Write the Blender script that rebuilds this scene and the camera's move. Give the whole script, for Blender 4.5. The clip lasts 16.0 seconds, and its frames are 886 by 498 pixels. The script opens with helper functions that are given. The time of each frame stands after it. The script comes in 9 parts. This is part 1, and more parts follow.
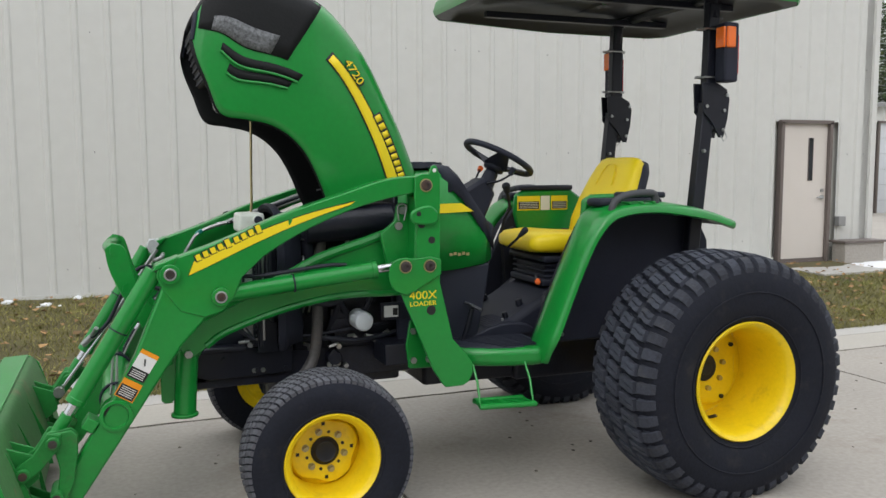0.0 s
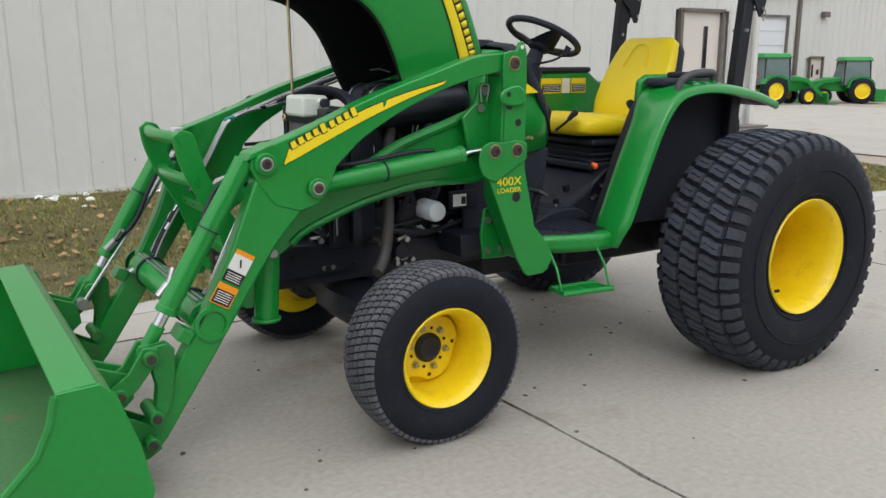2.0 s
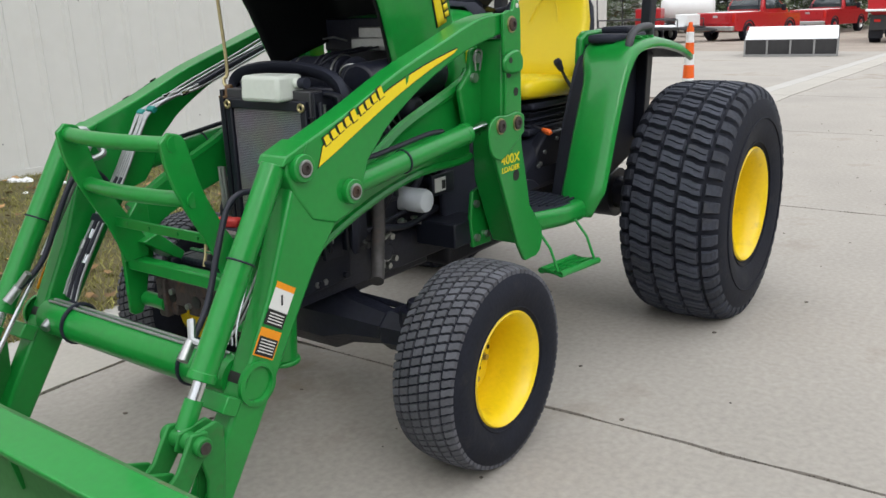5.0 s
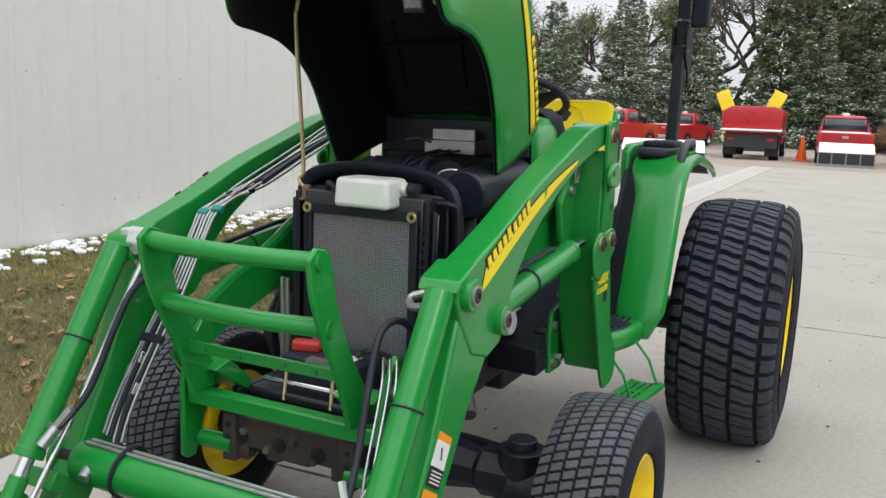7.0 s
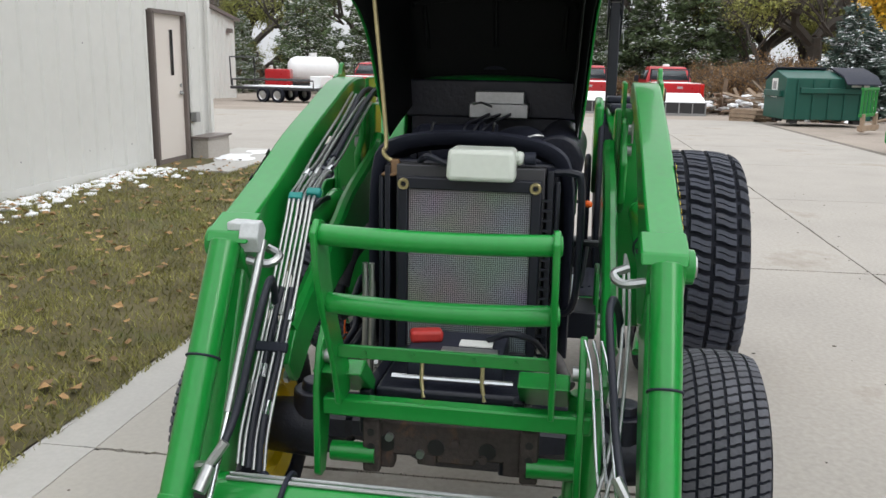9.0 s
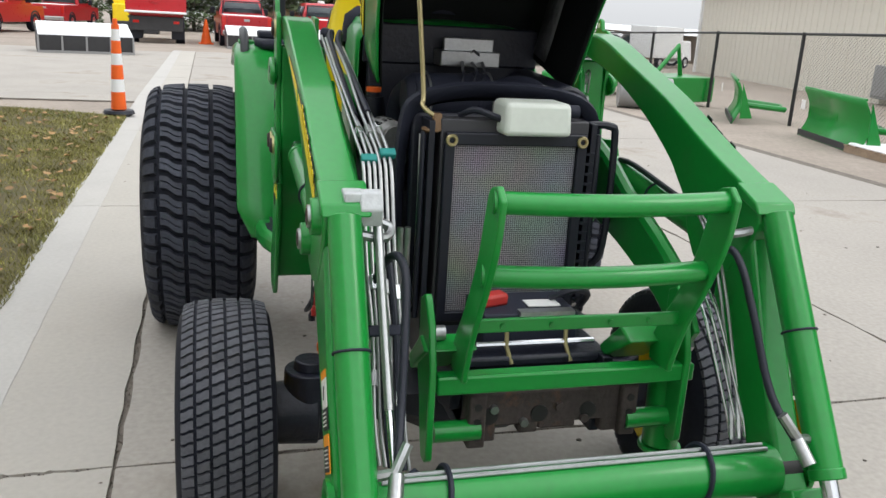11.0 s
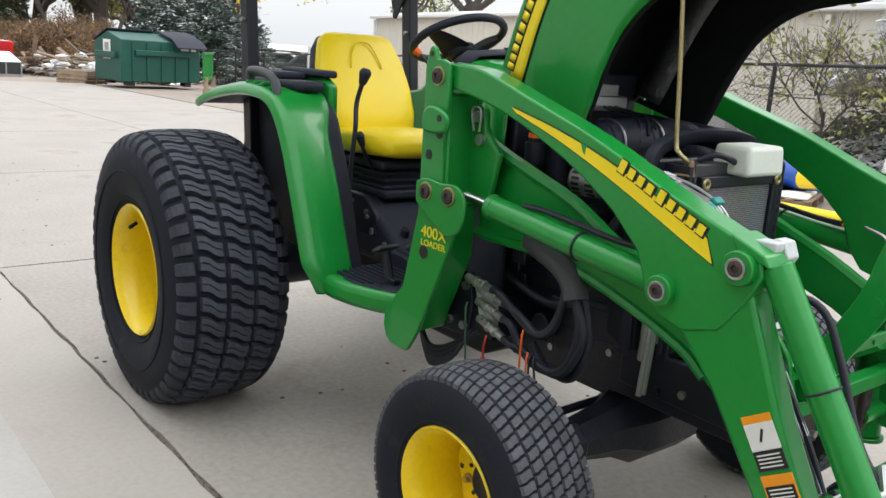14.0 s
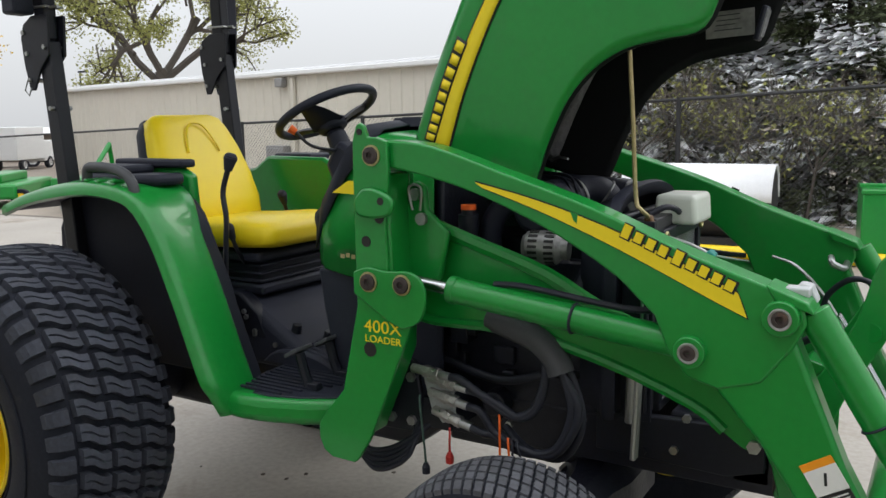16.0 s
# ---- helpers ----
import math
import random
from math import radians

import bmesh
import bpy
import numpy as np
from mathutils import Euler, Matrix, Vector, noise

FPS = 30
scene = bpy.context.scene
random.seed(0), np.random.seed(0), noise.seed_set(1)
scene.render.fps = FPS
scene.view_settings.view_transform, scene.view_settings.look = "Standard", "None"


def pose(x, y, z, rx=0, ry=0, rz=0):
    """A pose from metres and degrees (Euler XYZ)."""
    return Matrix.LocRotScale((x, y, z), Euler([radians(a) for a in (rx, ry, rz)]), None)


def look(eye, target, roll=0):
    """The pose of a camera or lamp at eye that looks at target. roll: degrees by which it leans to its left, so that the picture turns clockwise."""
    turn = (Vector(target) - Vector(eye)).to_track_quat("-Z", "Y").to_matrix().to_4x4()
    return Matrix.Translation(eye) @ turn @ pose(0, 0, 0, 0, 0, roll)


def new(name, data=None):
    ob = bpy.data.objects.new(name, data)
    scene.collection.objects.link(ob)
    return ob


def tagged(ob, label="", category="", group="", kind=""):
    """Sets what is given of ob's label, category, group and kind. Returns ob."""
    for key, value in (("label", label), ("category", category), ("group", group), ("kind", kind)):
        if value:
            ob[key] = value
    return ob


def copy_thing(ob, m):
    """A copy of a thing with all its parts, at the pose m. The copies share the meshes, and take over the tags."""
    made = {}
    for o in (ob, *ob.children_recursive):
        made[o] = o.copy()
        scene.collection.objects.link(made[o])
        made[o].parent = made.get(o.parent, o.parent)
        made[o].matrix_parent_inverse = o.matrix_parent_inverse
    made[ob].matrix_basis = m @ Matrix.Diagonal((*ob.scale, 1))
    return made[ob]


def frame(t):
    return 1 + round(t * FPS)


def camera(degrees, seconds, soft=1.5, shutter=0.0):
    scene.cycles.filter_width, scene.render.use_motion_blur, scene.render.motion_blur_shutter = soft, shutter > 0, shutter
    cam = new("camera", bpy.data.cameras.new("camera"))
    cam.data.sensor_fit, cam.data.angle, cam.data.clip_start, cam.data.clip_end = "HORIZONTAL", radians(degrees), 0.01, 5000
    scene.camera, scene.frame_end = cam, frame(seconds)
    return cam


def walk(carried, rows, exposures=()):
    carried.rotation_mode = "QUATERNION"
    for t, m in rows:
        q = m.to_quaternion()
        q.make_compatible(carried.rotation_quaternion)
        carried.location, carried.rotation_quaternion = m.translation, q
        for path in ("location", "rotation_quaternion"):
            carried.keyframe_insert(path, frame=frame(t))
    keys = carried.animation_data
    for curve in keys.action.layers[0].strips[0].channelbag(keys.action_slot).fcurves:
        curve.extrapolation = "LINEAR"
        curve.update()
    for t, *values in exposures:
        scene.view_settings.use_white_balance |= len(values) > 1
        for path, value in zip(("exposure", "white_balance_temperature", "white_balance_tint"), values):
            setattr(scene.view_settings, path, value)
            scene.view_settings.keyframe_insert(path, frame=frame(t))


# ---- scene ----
cam = camera(55.6, 16.0)
PATH = [
    (0, (2.646, 4.123, 1.543), (1.937, 2.263, 1.348), -0.2),
    (0.5, (2.841, 3.965, 1.528), (2.101, 2.129, 1.238), -0.4),
    (1, (3.109, 3.834, 1.512), (2.202, 2.081, 1.192), -0.4),
    (1.5, (3.364, 3.691, 1.503), (2.354, 2.012, 1.103), -0.0),
    (2, (3.546, 3.454, 1.482), (2.503, 1.806, 1.039), -0.1),
    (2.5, (3.712, 3.253, 1.478), (2.608, 1.659, 0.987), 0.0),
    (3, (3.933, 3.111, 1.501), (2.629, 1.682, 0.995), 0.8),
    (3.5, (4.065, 2.898, 1.489), (2.674, 1.554, 0.98), 1.0),
    (3.7, (4.105, 2.792, 1.52), (2.693, 1.477, 0.995), 0.2),
    (5.8, (4.1, 1.899, 1.53), (2.476, 0.876, 0.966), -1.4),
    (6, (4.076, 1.791, 1.529), (2.435, 0.797, 0.962), -1.1),
    (6.5, (4.13, 1.594, 1.536), (2.456, 0.606, 1.064), 0.3),
    (7, (4.226, 1.372, 1.555), (2.464, 0.491, 1.212), 1.9),
    (7.5, (4.247, 1.127, 1.543), (2.442, 0.315, 1.253), 2.7),
    (8, (4.253, 0.873, 1.567), (2.39, 0.226, 1.234), 2.4),
    (8.5, (4.355, 0.584, 1.56), (2.442, 0.114, 1.217), 1.4),
    (9, (4.397, 0.325, 1.555), (2.47, 0.011, 1.123), 1.0),
    (9.2, (4.357, 0.243, 1.551), (2.421, 0.043, 1.09), 0.7),
    (11.3, (4.185, -0.918, 1.54), (2.356, -0.323, 0.991), 3.5),
    (11.5, (4.166, -1.017, 1.536), (2.356, -0.373, 0.981), 3.4),
    (12, (4.15, -1.278, 1.529), (2.391, -0.508, 0.97), 3.9),
    (12.5, (3.99, -1.427, 1.504), (2.294, -0.526, 0.945), 4.6),
    (13, (3.788, -1.597, 1.528), (2.128, -0.653, 0.935), 3.7),
    (13.5, (3.623, -1.952, 1.54), (2.042, -0.871, 0.962), 3.7),
    (14, (3.462, -2.204, 1.53), (1.951, -0.974, 1.077), 3.9),
    (14.5, (3.28, -2.375, 1.559), (1.839, -1.037, 1.195), 2.5),
    (15, (3.122, -2.517, 1.569), (1.786, -1.057, 1.278), 1.2),
    (15.5, (2.95, -2.621, 1.571), (1.738, -1.058, 1.279), 0.1),
    (16, (2.785, -2.495, 1.561), (1.755, -0.808, 1.254), -0.8),
]
walk(cam, [(t, look(eye, target, roll)) for t, eye, target, roll in PATH],
     [(0, -0.05), (3.5, 0.06), (7, 0.12), (9, 0.1), (11.3, 0.22), (12.5, 0.28), (13.5, 0.42), (14.5, 0.34), (15.2, 0.14), (16, 0.04)])

# ---- sky and sun: overcast autumn day ----
world = bpy.data.worlds.new("overcast_sky")
scene.world = world
world.use_nodes = True
wn, wl = world.node_tree.nodes, world.node_tree.links
bg = wn["Background"]
sky = wn.new("ShaderNodeTexSky")
sky.sky_type, sky.sun_disc = "NISHITA", False
sky.sun_elevation, sky.sun_rotation = radians(38), radians(140)
sky.air_density, sky.dust_density = 1.0, 3.0
veil = wn.new("ShaderNodeMix")
veil.data_type = "RGBA"
veil.inputs["Factor"].default_value = 0.93
# cloud cover: three times brighter overhead than at the horizon
geo = wn.new("ShaderNodeTexCoord")
sep = wn.new("ShaderNodeSeparateXYZ")
wl.new(geo.outputs["Generated"], sep.inputs["Vector"])
ramp = wn.new("ShaderNodeMapRange")
ramp.inputs["From Min"].default_value, ramp.inputs["From Max"].default_value = 0.0, 1.0
ramp.inputs["To Min"].default_value, ramp.inputs["To Max"].default_value = 6.6, 21.0
wl.new(sep.outputs["Z"], ramp.inputs["Value"])
tint = wn.new("ShaderNodeVectorMath")
tint.operation = "SCALE"
tint.inputs[0].default_value = (0.975, 1.0, 1.035)
wl.new(ramp.outputs["Result"], tint.inputs["Scale"])
wl.new(tint.outputs["Vector"], veil.inputs["B"])
wl.new(sky.outputs["Color"], veil.inputs["A"])
wl.new(veil.outputs["Result"], bg.inputs["Color"])
bg.inputs["Strength"].default_value = 0.105
sun = new("sun", bpy.data.lights.new("sun", "SUN"))
sun.data.energy, sun.data.angle, sun.data.color = 0.6, radians(25), (1.0, 0.97, 0.92)
sun.matrix_world = look((0, 0, 30), (0, 0, 0)) @ pose(0, 0, 0)
sun.rotation_euler = Euler((radians(48), radians(0), radians(150)))


# ---- materials ----
def material(name, color, rough=0.5, metal=0.0, vary=0.12, scale=6.0, fine=60.0, bump=0.0, coat=0.0, stain=None, stain_amount=0.0, stain_scale=2.0, island=0.0, transmission=0.0, ior=1.45, spec=0.5):
    """A surface with broad and fine variation, an optional stain colour and fine relief."""
    m = bpy.data.materials.new(name)
    m.use_nodes = True
    n, l = m.node_tree.nodes, m.node_tree.links
    p = n["Principled BSDF"]
    p.inputs["Roughness"].default_value = rough
    p.inputs["Metallic"].default_value = metal
    p.inputs["Coat Weight"].default_value = coat
    p.inputs["Coat Roughness"].default_value = 0.07
    p.inputs["Transmission Weight"].default_value = transmission
    p.inputs["IOR"].default_value = ior
    p.inputs["Specular IOR Level"].default_value = spec
    tc = n.new("ShaderNodeTexCoord")
    big, small = n.new("ShaderNodeTexNoise"), n.new("ShaderNodeTexNoise")
    big.inputs["Scale"].default_value, big.inputs["Detail"].default_value = scale, 4
    small.inputs["Scale"].default_value, small.inputs["Detail"].default_value = fine, 5
    for t in (big, small):
        l.new(tc.outputs["Object"], t.inputs["Vector"])
    add = n.new("ShaderNodeMath")
    add.operation = "ADD"
    l.new(big.outputs["Fac"], add.inputs[0])
    l.new(small.outputs["Fac"], add.inputs[1])
    rng = n.new("ShaderNodeMapRange")
    rng.inputs["From Min"].default_value, rng.inputs["From Max"].default_value = 0.6, 1.4
    rng.inputs["To Min"].default_value, rng.inputs["To Max"].default_value = 1 - vary, 1 + vary
    l.new(add.outputs[0], rng.inputs["Value"])
    mul = n.new("ShaderNodeVectorMath")
    mul.operation = "SCALE"
    mul.inputs[0].default_value = color
    l.new(rng.outputs["Result"], mul.inputs["Scale"])
    out = mul.outputs["Vector"]
    if island:
        geo = n.new("ShaderNodeNewGeometry")
        r2 = n.new("ShaderNodeMapRange")
        r2.inputs["To Min"].default_value, r2.inputs["To Max"].default_value = 1 - island, 1 + island
        l.new(geo.outputs["Random Per Island"], r2.inputs["Value"])
        m2 = n.new("ShaderNodeVectorMath")
        m2.operation = "SCALE"
        l.new(out, m2.inputs[0])
        l.new(r2.outputs["Result"], m2.inputs["Scale"])
        out = m2.outputs["Vector"]
    if stain:
        sn = n.new("ShaderNodeTexNoise")
        sn.inputs["Scale"].default_value, sn.inputs["Detail"].default_value, sn.inputs["Roughness"].default_value = stain_scale, 8, 0.7
        l.new(tc.outputs["Object"], sn.inputs["Vector"])
        sr = n.new("ShaderNodeMapRange")
        sr.inputs["From Min"].default_value, sr.inputs["From Max"].default_value = 0.56, 0.72
        sr.inputs["To Max"].default_value = stain_amount
        l.new(sn.outputs["Fac"], sr.inputs["Value"])
        mx = n.new("ShaderNodeMix")
        mx.data_type = "RGBA"
        mx.inputs["B"].default_value = (*stain, 1)
        l.new(sr.outputs["Result"], mx.inputs["Factor"])
        l.new(out, mx.inputs["A"])
        out = mx.outputs["Result"]
    l.new(out, p.inputs["Base Color"])
    rr = n.new("ShaderNodeMapRange")
    rr.inputs["To Min"].default_value, rr.inputs["To Max"].default_value = max(0.02, rough - 0.08), min(1, rough + 0.08)
    l.new(big.outputs["Fac"], rr.inputs["Value"])
    l.new(rr.outputs["Result"], p.inputs["Roughness"])
    if bump:
        b = n.new("ShaderNodeBump")
        b.inputs["Strength"].default_value, b.inputs["Distance"].default_value = bump, 0.01
        l.new(small.outputs["Fac"], b.inputs["Height"])
        l.new(b.outputs["Normal"], p.inputs["Normal"])
    return m


GREEN = material("green_paint", (0.0065, 0.230, 0.033), 0.33, vary=0.10, scale=3, fine=45, coat=0.35, spec=0.45, stain=(0.05, 0.13, 0.05), stain_amount=0.25, stain_scale=5)
GREEN_WORN = material("worn_green_paint", (0.014, 0.20, 0.035), 0.5, vary=0.16, scale=5, fine=60, bump=0.05, stain=(0.10, 0.075, 0.05), stain_amount=0.6, stain_scale=6)
BUCKET_PAINT = material("scraped_bucket_paint", (0.055, 0.17, 0.055), 0.6, vary=0.22, scale=2.2, fine=40, bump=0.08, stain=(0.23, 0.125, 0.085), stain_amount=0.8, stain_scale=3.2)
YELLOW = material("yellow_paint", (0.86, 0.62, 0.010), 0.36, vary=0.07, coat=0.2, stain=(0.30, 0.19, 0.03), stain_amount=0.35, stain_scale=9)
YELLOW_VINYL = material("yellow_vinyl", (0.86, 0.65, 0.012), 0.42, vary=0.05, scale=4, fine=220, bump=0.06)
YELLOW_DECAL = material("yellow_decal", (0.85, 0.66, 0.015), 0.45, vary=0.04)
RUBBER = material("tyre_rubber", (0.0095, 0.0112, 0.019), 0.75, spec=0.3, vary=0.3, scale=5, fine=70, bump=0.15, stain=(0.05, 0.048, 0.045), stain_amount=0.35, stain_scale=8)
TREAD = material("tyre_tread_rubber", (0.043, 0.048, 0.066), 0.72, vary=0.3, scale=8, fine=90, bump=0.2, island=0.18, stain=(0.085, 0.08, 0.075), stain_amount=0.35, stain_scale=12)
SHOULDER = material("shoulder_rubber", (0.027, 0.0305, 0.043), 0.75, vary=0.4, scale=6, fine=80, bump=0.2, island=0.2, stain=(0.06, 0.055, 0.05), stain_amount=0.5, stain_scale=9)
TREAD_DUSTY = material("dusty_tread_rubber", (0.082, 0.084, 0.098), 0.82, vary=0.25, scale=8, fine=90, bump=0.2, island=0.18, stain=(0.12, 0.11, 0.10), stain_amount=0.3, stain_scale=12)
BLACK = material("black_paint", (0.009, 0.0105, 0.018), 0.42, spec=0.45, vary=0.2, scale=6, fine=80, bump=0.05)
PLASTIC = material("black_plastic", (0.018, 0.0205, 0.034), 0.6, spec=0.35, vary=0.2, scale=8, fine=180, bump=0.12)
GREY_PLASTIC = material("dark_grey_plastic", (0.055, 0.058, 0.065), 0.5, vary=0.12, fine=180, bump=0.08)
ENGINE = material("engine_black", (0.010, 0.0115, 0.021), 0.42, spec=0.5, vary=0.35, scale=9, fine=60, bump=0.2, stain=(0.045, 0.048, 0.056), stain_amount=0.35, stain_scale=7)
LINER = material("hood_liner_black", (0.006, 0.007, 0.008), 0.6, spec=0.3, vary=0.25, scale=5, fine=90, bump=0.12)
FOIL = material("heat_foil", (0.17, 0.17, 0.18), 0.38, metal=0.7, vary=0.3, scale=14, fine=50, bump=0.6)
STEEL = material("bare_steel", (0.40, 0.41, 0.41), 0.36, metal=0.9, vary=0.15, scale=10, fine=90)
CHROME = material("chrome", (0.62, 0.64, 0.66), 0.2, metal=1.0, vary=0.05)
ZINC = material("yellow_zinc", (0.45, 0.38, 0.20), 0.35, metal=0.8, vary=0.2, scale=20)
RUST = material("rusted_iron", (0.045, 0.035, 0.032), 0.75, vary=0.35, scale=12, fine=80, bump=0.3, stain=(0.16, 0.075, 0.035), stain_amount=0.8, stain_scale=9)
TAN = material("tan_rusted_plate", (0.15, 0.085, 0.038), 0.6, vary=0.3, scale=14, stain=(0.10, 0.05, 0.02), stain_amount=0.6, stain_scale=14)
HOSE = material("hose_rubber", (0.014, 0.016, 0.026), 0.5, spec=0.45, vary=0.2, fine=120, bump=0.1)
LINE_GREEN = material("painted_tube", (0.06, 0.11, 0.09), 0.4, metal=0.2, vary=0.15)
TEAL = material("teal_clip", (0.01, 0.20, 0.18), 0.5)
WHITE_PLASTIC = material("milky_plastic", (0.62, 0.66, 0.60), 0.4, vary=0.05, scale=7)
WHITE_PAINT = material("white_paint", (0.75, 0.76, 0.76), 0.45, vary=0.05)
FILTER_GREY = material("filter_grey_white", (0.62, 0.66, 0.70), 0.35, vary=0.04)
FIN_DARK = material("radiator_fins", (0.05, 0.05, 0.055), 0.5, metal=0.3)
ORANGE_LENS = material("amber_lens", (0.85, 0.16, 0.01), 0.2, vary=0.04, coat=0.5)
RED_LENS = material("red_lens", (0.55, 0.02, 0.015), 0.2, vary=0.04, coat=0.4)
ORANGE = material("orange_plastic", (0.80, 0.13, 0.015), 0.45, vary=0.06)
RED_RUBBER = material("red_boot", (0.42, 0.03, 0.025), 0.5, vary=0.15)
BLUE_CAP = material("blue_cap", (0.02, 0.06, 0.35), 0.45)
STICKER_WHITE = material("sticker_white", (0.72, 0.72, 0.70), 0.5, vary=0.04)
STICKER_ORANGE = material("sticker_orange", (0.83, 0.30, 0.01), 0.5, vary=0.04)
STICKER_BLACK = material("sticker_black", (0.015, 0.015, 0.015), 0.5)
GREY_CAST = material("grey_casting", (0.50, 0.52, 0.53), 0.45, vary=0.15, scale=20, fine=90, bump=0.15, stain=(0.30, 0.27, 0.24), stain_amount=0.5, stain_scale=20)
LENS_GREY = material("cloudy_lens", (0.16, 0.165, 0.17), 0.25, vary=0.3, scale=30, fine=120)
COUPLER_STEEL = material("plated_coupler_steel", (0.48, 0.47, 0.45), 0.3, metal=0.75, vary=0.3, scale=30, fine=90, stain=(0.2, 0.19, 0.17), stain_amount=0.5, stain_scale=30)


# ---- building helpers ----
def finish(bm, name, mat, bevel=0.0, smooth=True, angle=38, solid=0.0, segments=2):
    me = bpy.data.meshes.new(name)
    bmesh.ops.recalc_face_normals(bm, faces=bm.faces)
    bm.to_mesh(me)
    bm.free()
    for mt in (mat if isinstance(mat, (list, tuple)) else (mat,)):
        me.materials.append(mt)
    if smooth:
        me.shade_smooth()
        me.set_sharp_from_angle(angle=radians(angle))
    ob = new(name, me)
    if solid:
        md = ob.modifiers.new("thickness", "SOLIDIFY")
        md.thickness, md.offset = solid, -1
    if bevel:
        md = ob.modifiers.new("worn_edge", "BEVEL")
        md.width, md.segments, md.limit_method, md.angle_limit = bevel, segments, "ANGLE", radians(32)
        md.harden_normals = False
    return ob


def part(name, bm, mat, parent, label="", bevel=0.0, smooth=True, angle=38, solid=0.0, segments=2):
    """One mesh object under a thing or a part; coordinates are those of the thing."""
    ob = finish(bm, name, mat, bevel, smooth, angle, solid, segments)
    ob.parent = parent
    if label:
        tagged(ob, label)
    return ob


def pieces(name, bm, mat, parent, label="", **kw):
    """Each separate shell of the mesh becomes a part of its own."""
    bm.verts.index_update()
    left, out = set(bm.verts), []
    while left:
        todo, shell = [left.pop()], set()
        while todo:
            v = todo.pop()
            shell.add(v.index)
            for e in v.link_edges:
                w = e.other_vert(v)
                if w in left:
                    left.discard(w)
                    todo.append(w)
        one = bm.copy()
        one.verts.ensure_lookup_table()
        bmesh.ops.delete(one, geom=[v for v in one.verts if v.index not in shell], context="VERTS")
        out.append(part(name, one, mat, parent, label, **kw))
    bm.free()
    return out


def structure(name, bm, mat, label, category, bevel=0.0, smooth=False, kind="structure", solid=0.0):
    ob = finish(bm, name, mat, bevel, smooth, solid=solid)
    return tagged(ob, label, category, kind=kind)


def thing(name, label, category, group="", at=None):
    ob = new(name)
    ob.empty_display_size = 0.2
    if at is not None:
        ob.matrix_world = at
    return tagged(ob, label, category, group)


def B():
    return bmesh.new()


def box(bm, c, s, rot=None, taper=None):
    """A box of size s round c; rot: Matrix; taper: scale of the top face (x, y)."""
    r = bmesh.ops.create_cube(bm, size=1)["verts"]
    for v in r:
        k = taper if (taper and v.co.z > 0) else (1, 1)
        co = Vector((v.co.x * s[0] * k[0], v.co.y * s[1] * k[1], v.co.z * s[2]))
        v.co = (rot @ co if rot else co) + Vector(c)
    return bm


def frame_along(d):
    d = Vector(d).normalized()
    a = Vector((0, 0, 1)) if abs(d.z) < 0.9 else Vector((1, 0, 0))
    u = d.cross(a).normalized()
    return u, d.cross(u).normalized()


def cyl(bm, p0, p1, r0, r1=None, seg=20, caps=True):
    p0, p1 = Vector(p0), Vector(p1)
    r1 = r0 if r1 is None else r1
    u, v = frame_along(p1 - p0)
    rings = []
    for p, r in ((p0, r0), (p1, r1)):
        rings.append([bm.verts.new(p + (u * math.cos(a) + v * math.sin(a)) * r) for a in (2 * math.pi * i / seg for i in range(seg))])
    for i in range(seg):
        j = (i + 1) % seg
        bm.faces.new((rings[0][i], rings[0][j], rings[1][j], rings[1][i]))
    if caps:
        bm.faces.new(rings[0])
        bm.faces.new(rings[1][::-1])
    return bm


def smooth_path(pts, n=6):
    """Catmull-Rom through the points."""
    p = [Vector(q) for q in pts]
    p = [p[0] * 2 - p[1]] + p + [p[-1] * 2 - p[-2]]
    out = []
    for i in range(1, len(p) - 2):
        for k in range(n):
            t = k / n
            a, b, c, d = p[i - 1], p[i], p[i + 1], p[i + 2]
            out.append(0.5 * ((2 * b) + (c - a) * t + (2 * a - 5 * b + 4 * c - d) * t * t + (3 * b - a - 3 * c + d) * t ** 3))
    out.append(p[-2])
    return out


def tube(bm, pts, r, seg=8, curve=0, closed=False):
    """A round tube swept along the points; curve: steps for rounding between them."""
    pts = smooth_path(pts, curve) if curve else [Vector(q) for q in pts]
    rings = []
    u = None
    for i, p in enumerate(pts):
        if closed:
            d = pts[(i + 1) % len(pts)] - pts[i - 1]
        else:
            d = pts[min(i + 1, len(pts) - 1)] - pts[max(i - 1, 0)]
        d.normalize()
        if u is None:
            u = frame_along(d)[0]
        u = (u - d * u.dot(d)).normalized()
        v = d.cross(u)
        rings.append([bm.verts.new(p + (u * math.cos(a) + v * math.sin(a)) * r) for a in (2 * math.pi * k / seg for k in range(seg))])
    m = len(rings)
    for i in range(m if closed else m - 1):
        a, b = rings[i], rings[(i + 1) % m]
        for k in range(seg):
            j = (k + 1) % seg
            bm.faces.new((a[k], a[j], b[j], b[k]))
    if not closed:
        bm.faces.new(rings[0][::-1])
        bm.faces.new(rings[-1])
    return bm


def prism(bm, outline, y0, y1):
    """A plate with the outline (x, z) between y0 and y1."""
    a = [bm.verts.new((x, y0, z)) for x, z in outline]
    b = [bm.verts.new((x, y1, z)) for x, z in outline]
    n = len(a)
    bm.faces.new(a)
    bm.faces.new(b[::-1])
    for i in range(n):
        j = (i + 1) % n
        bm.faces.new((a[i], b[i], b[j], a[j]))
    return bm


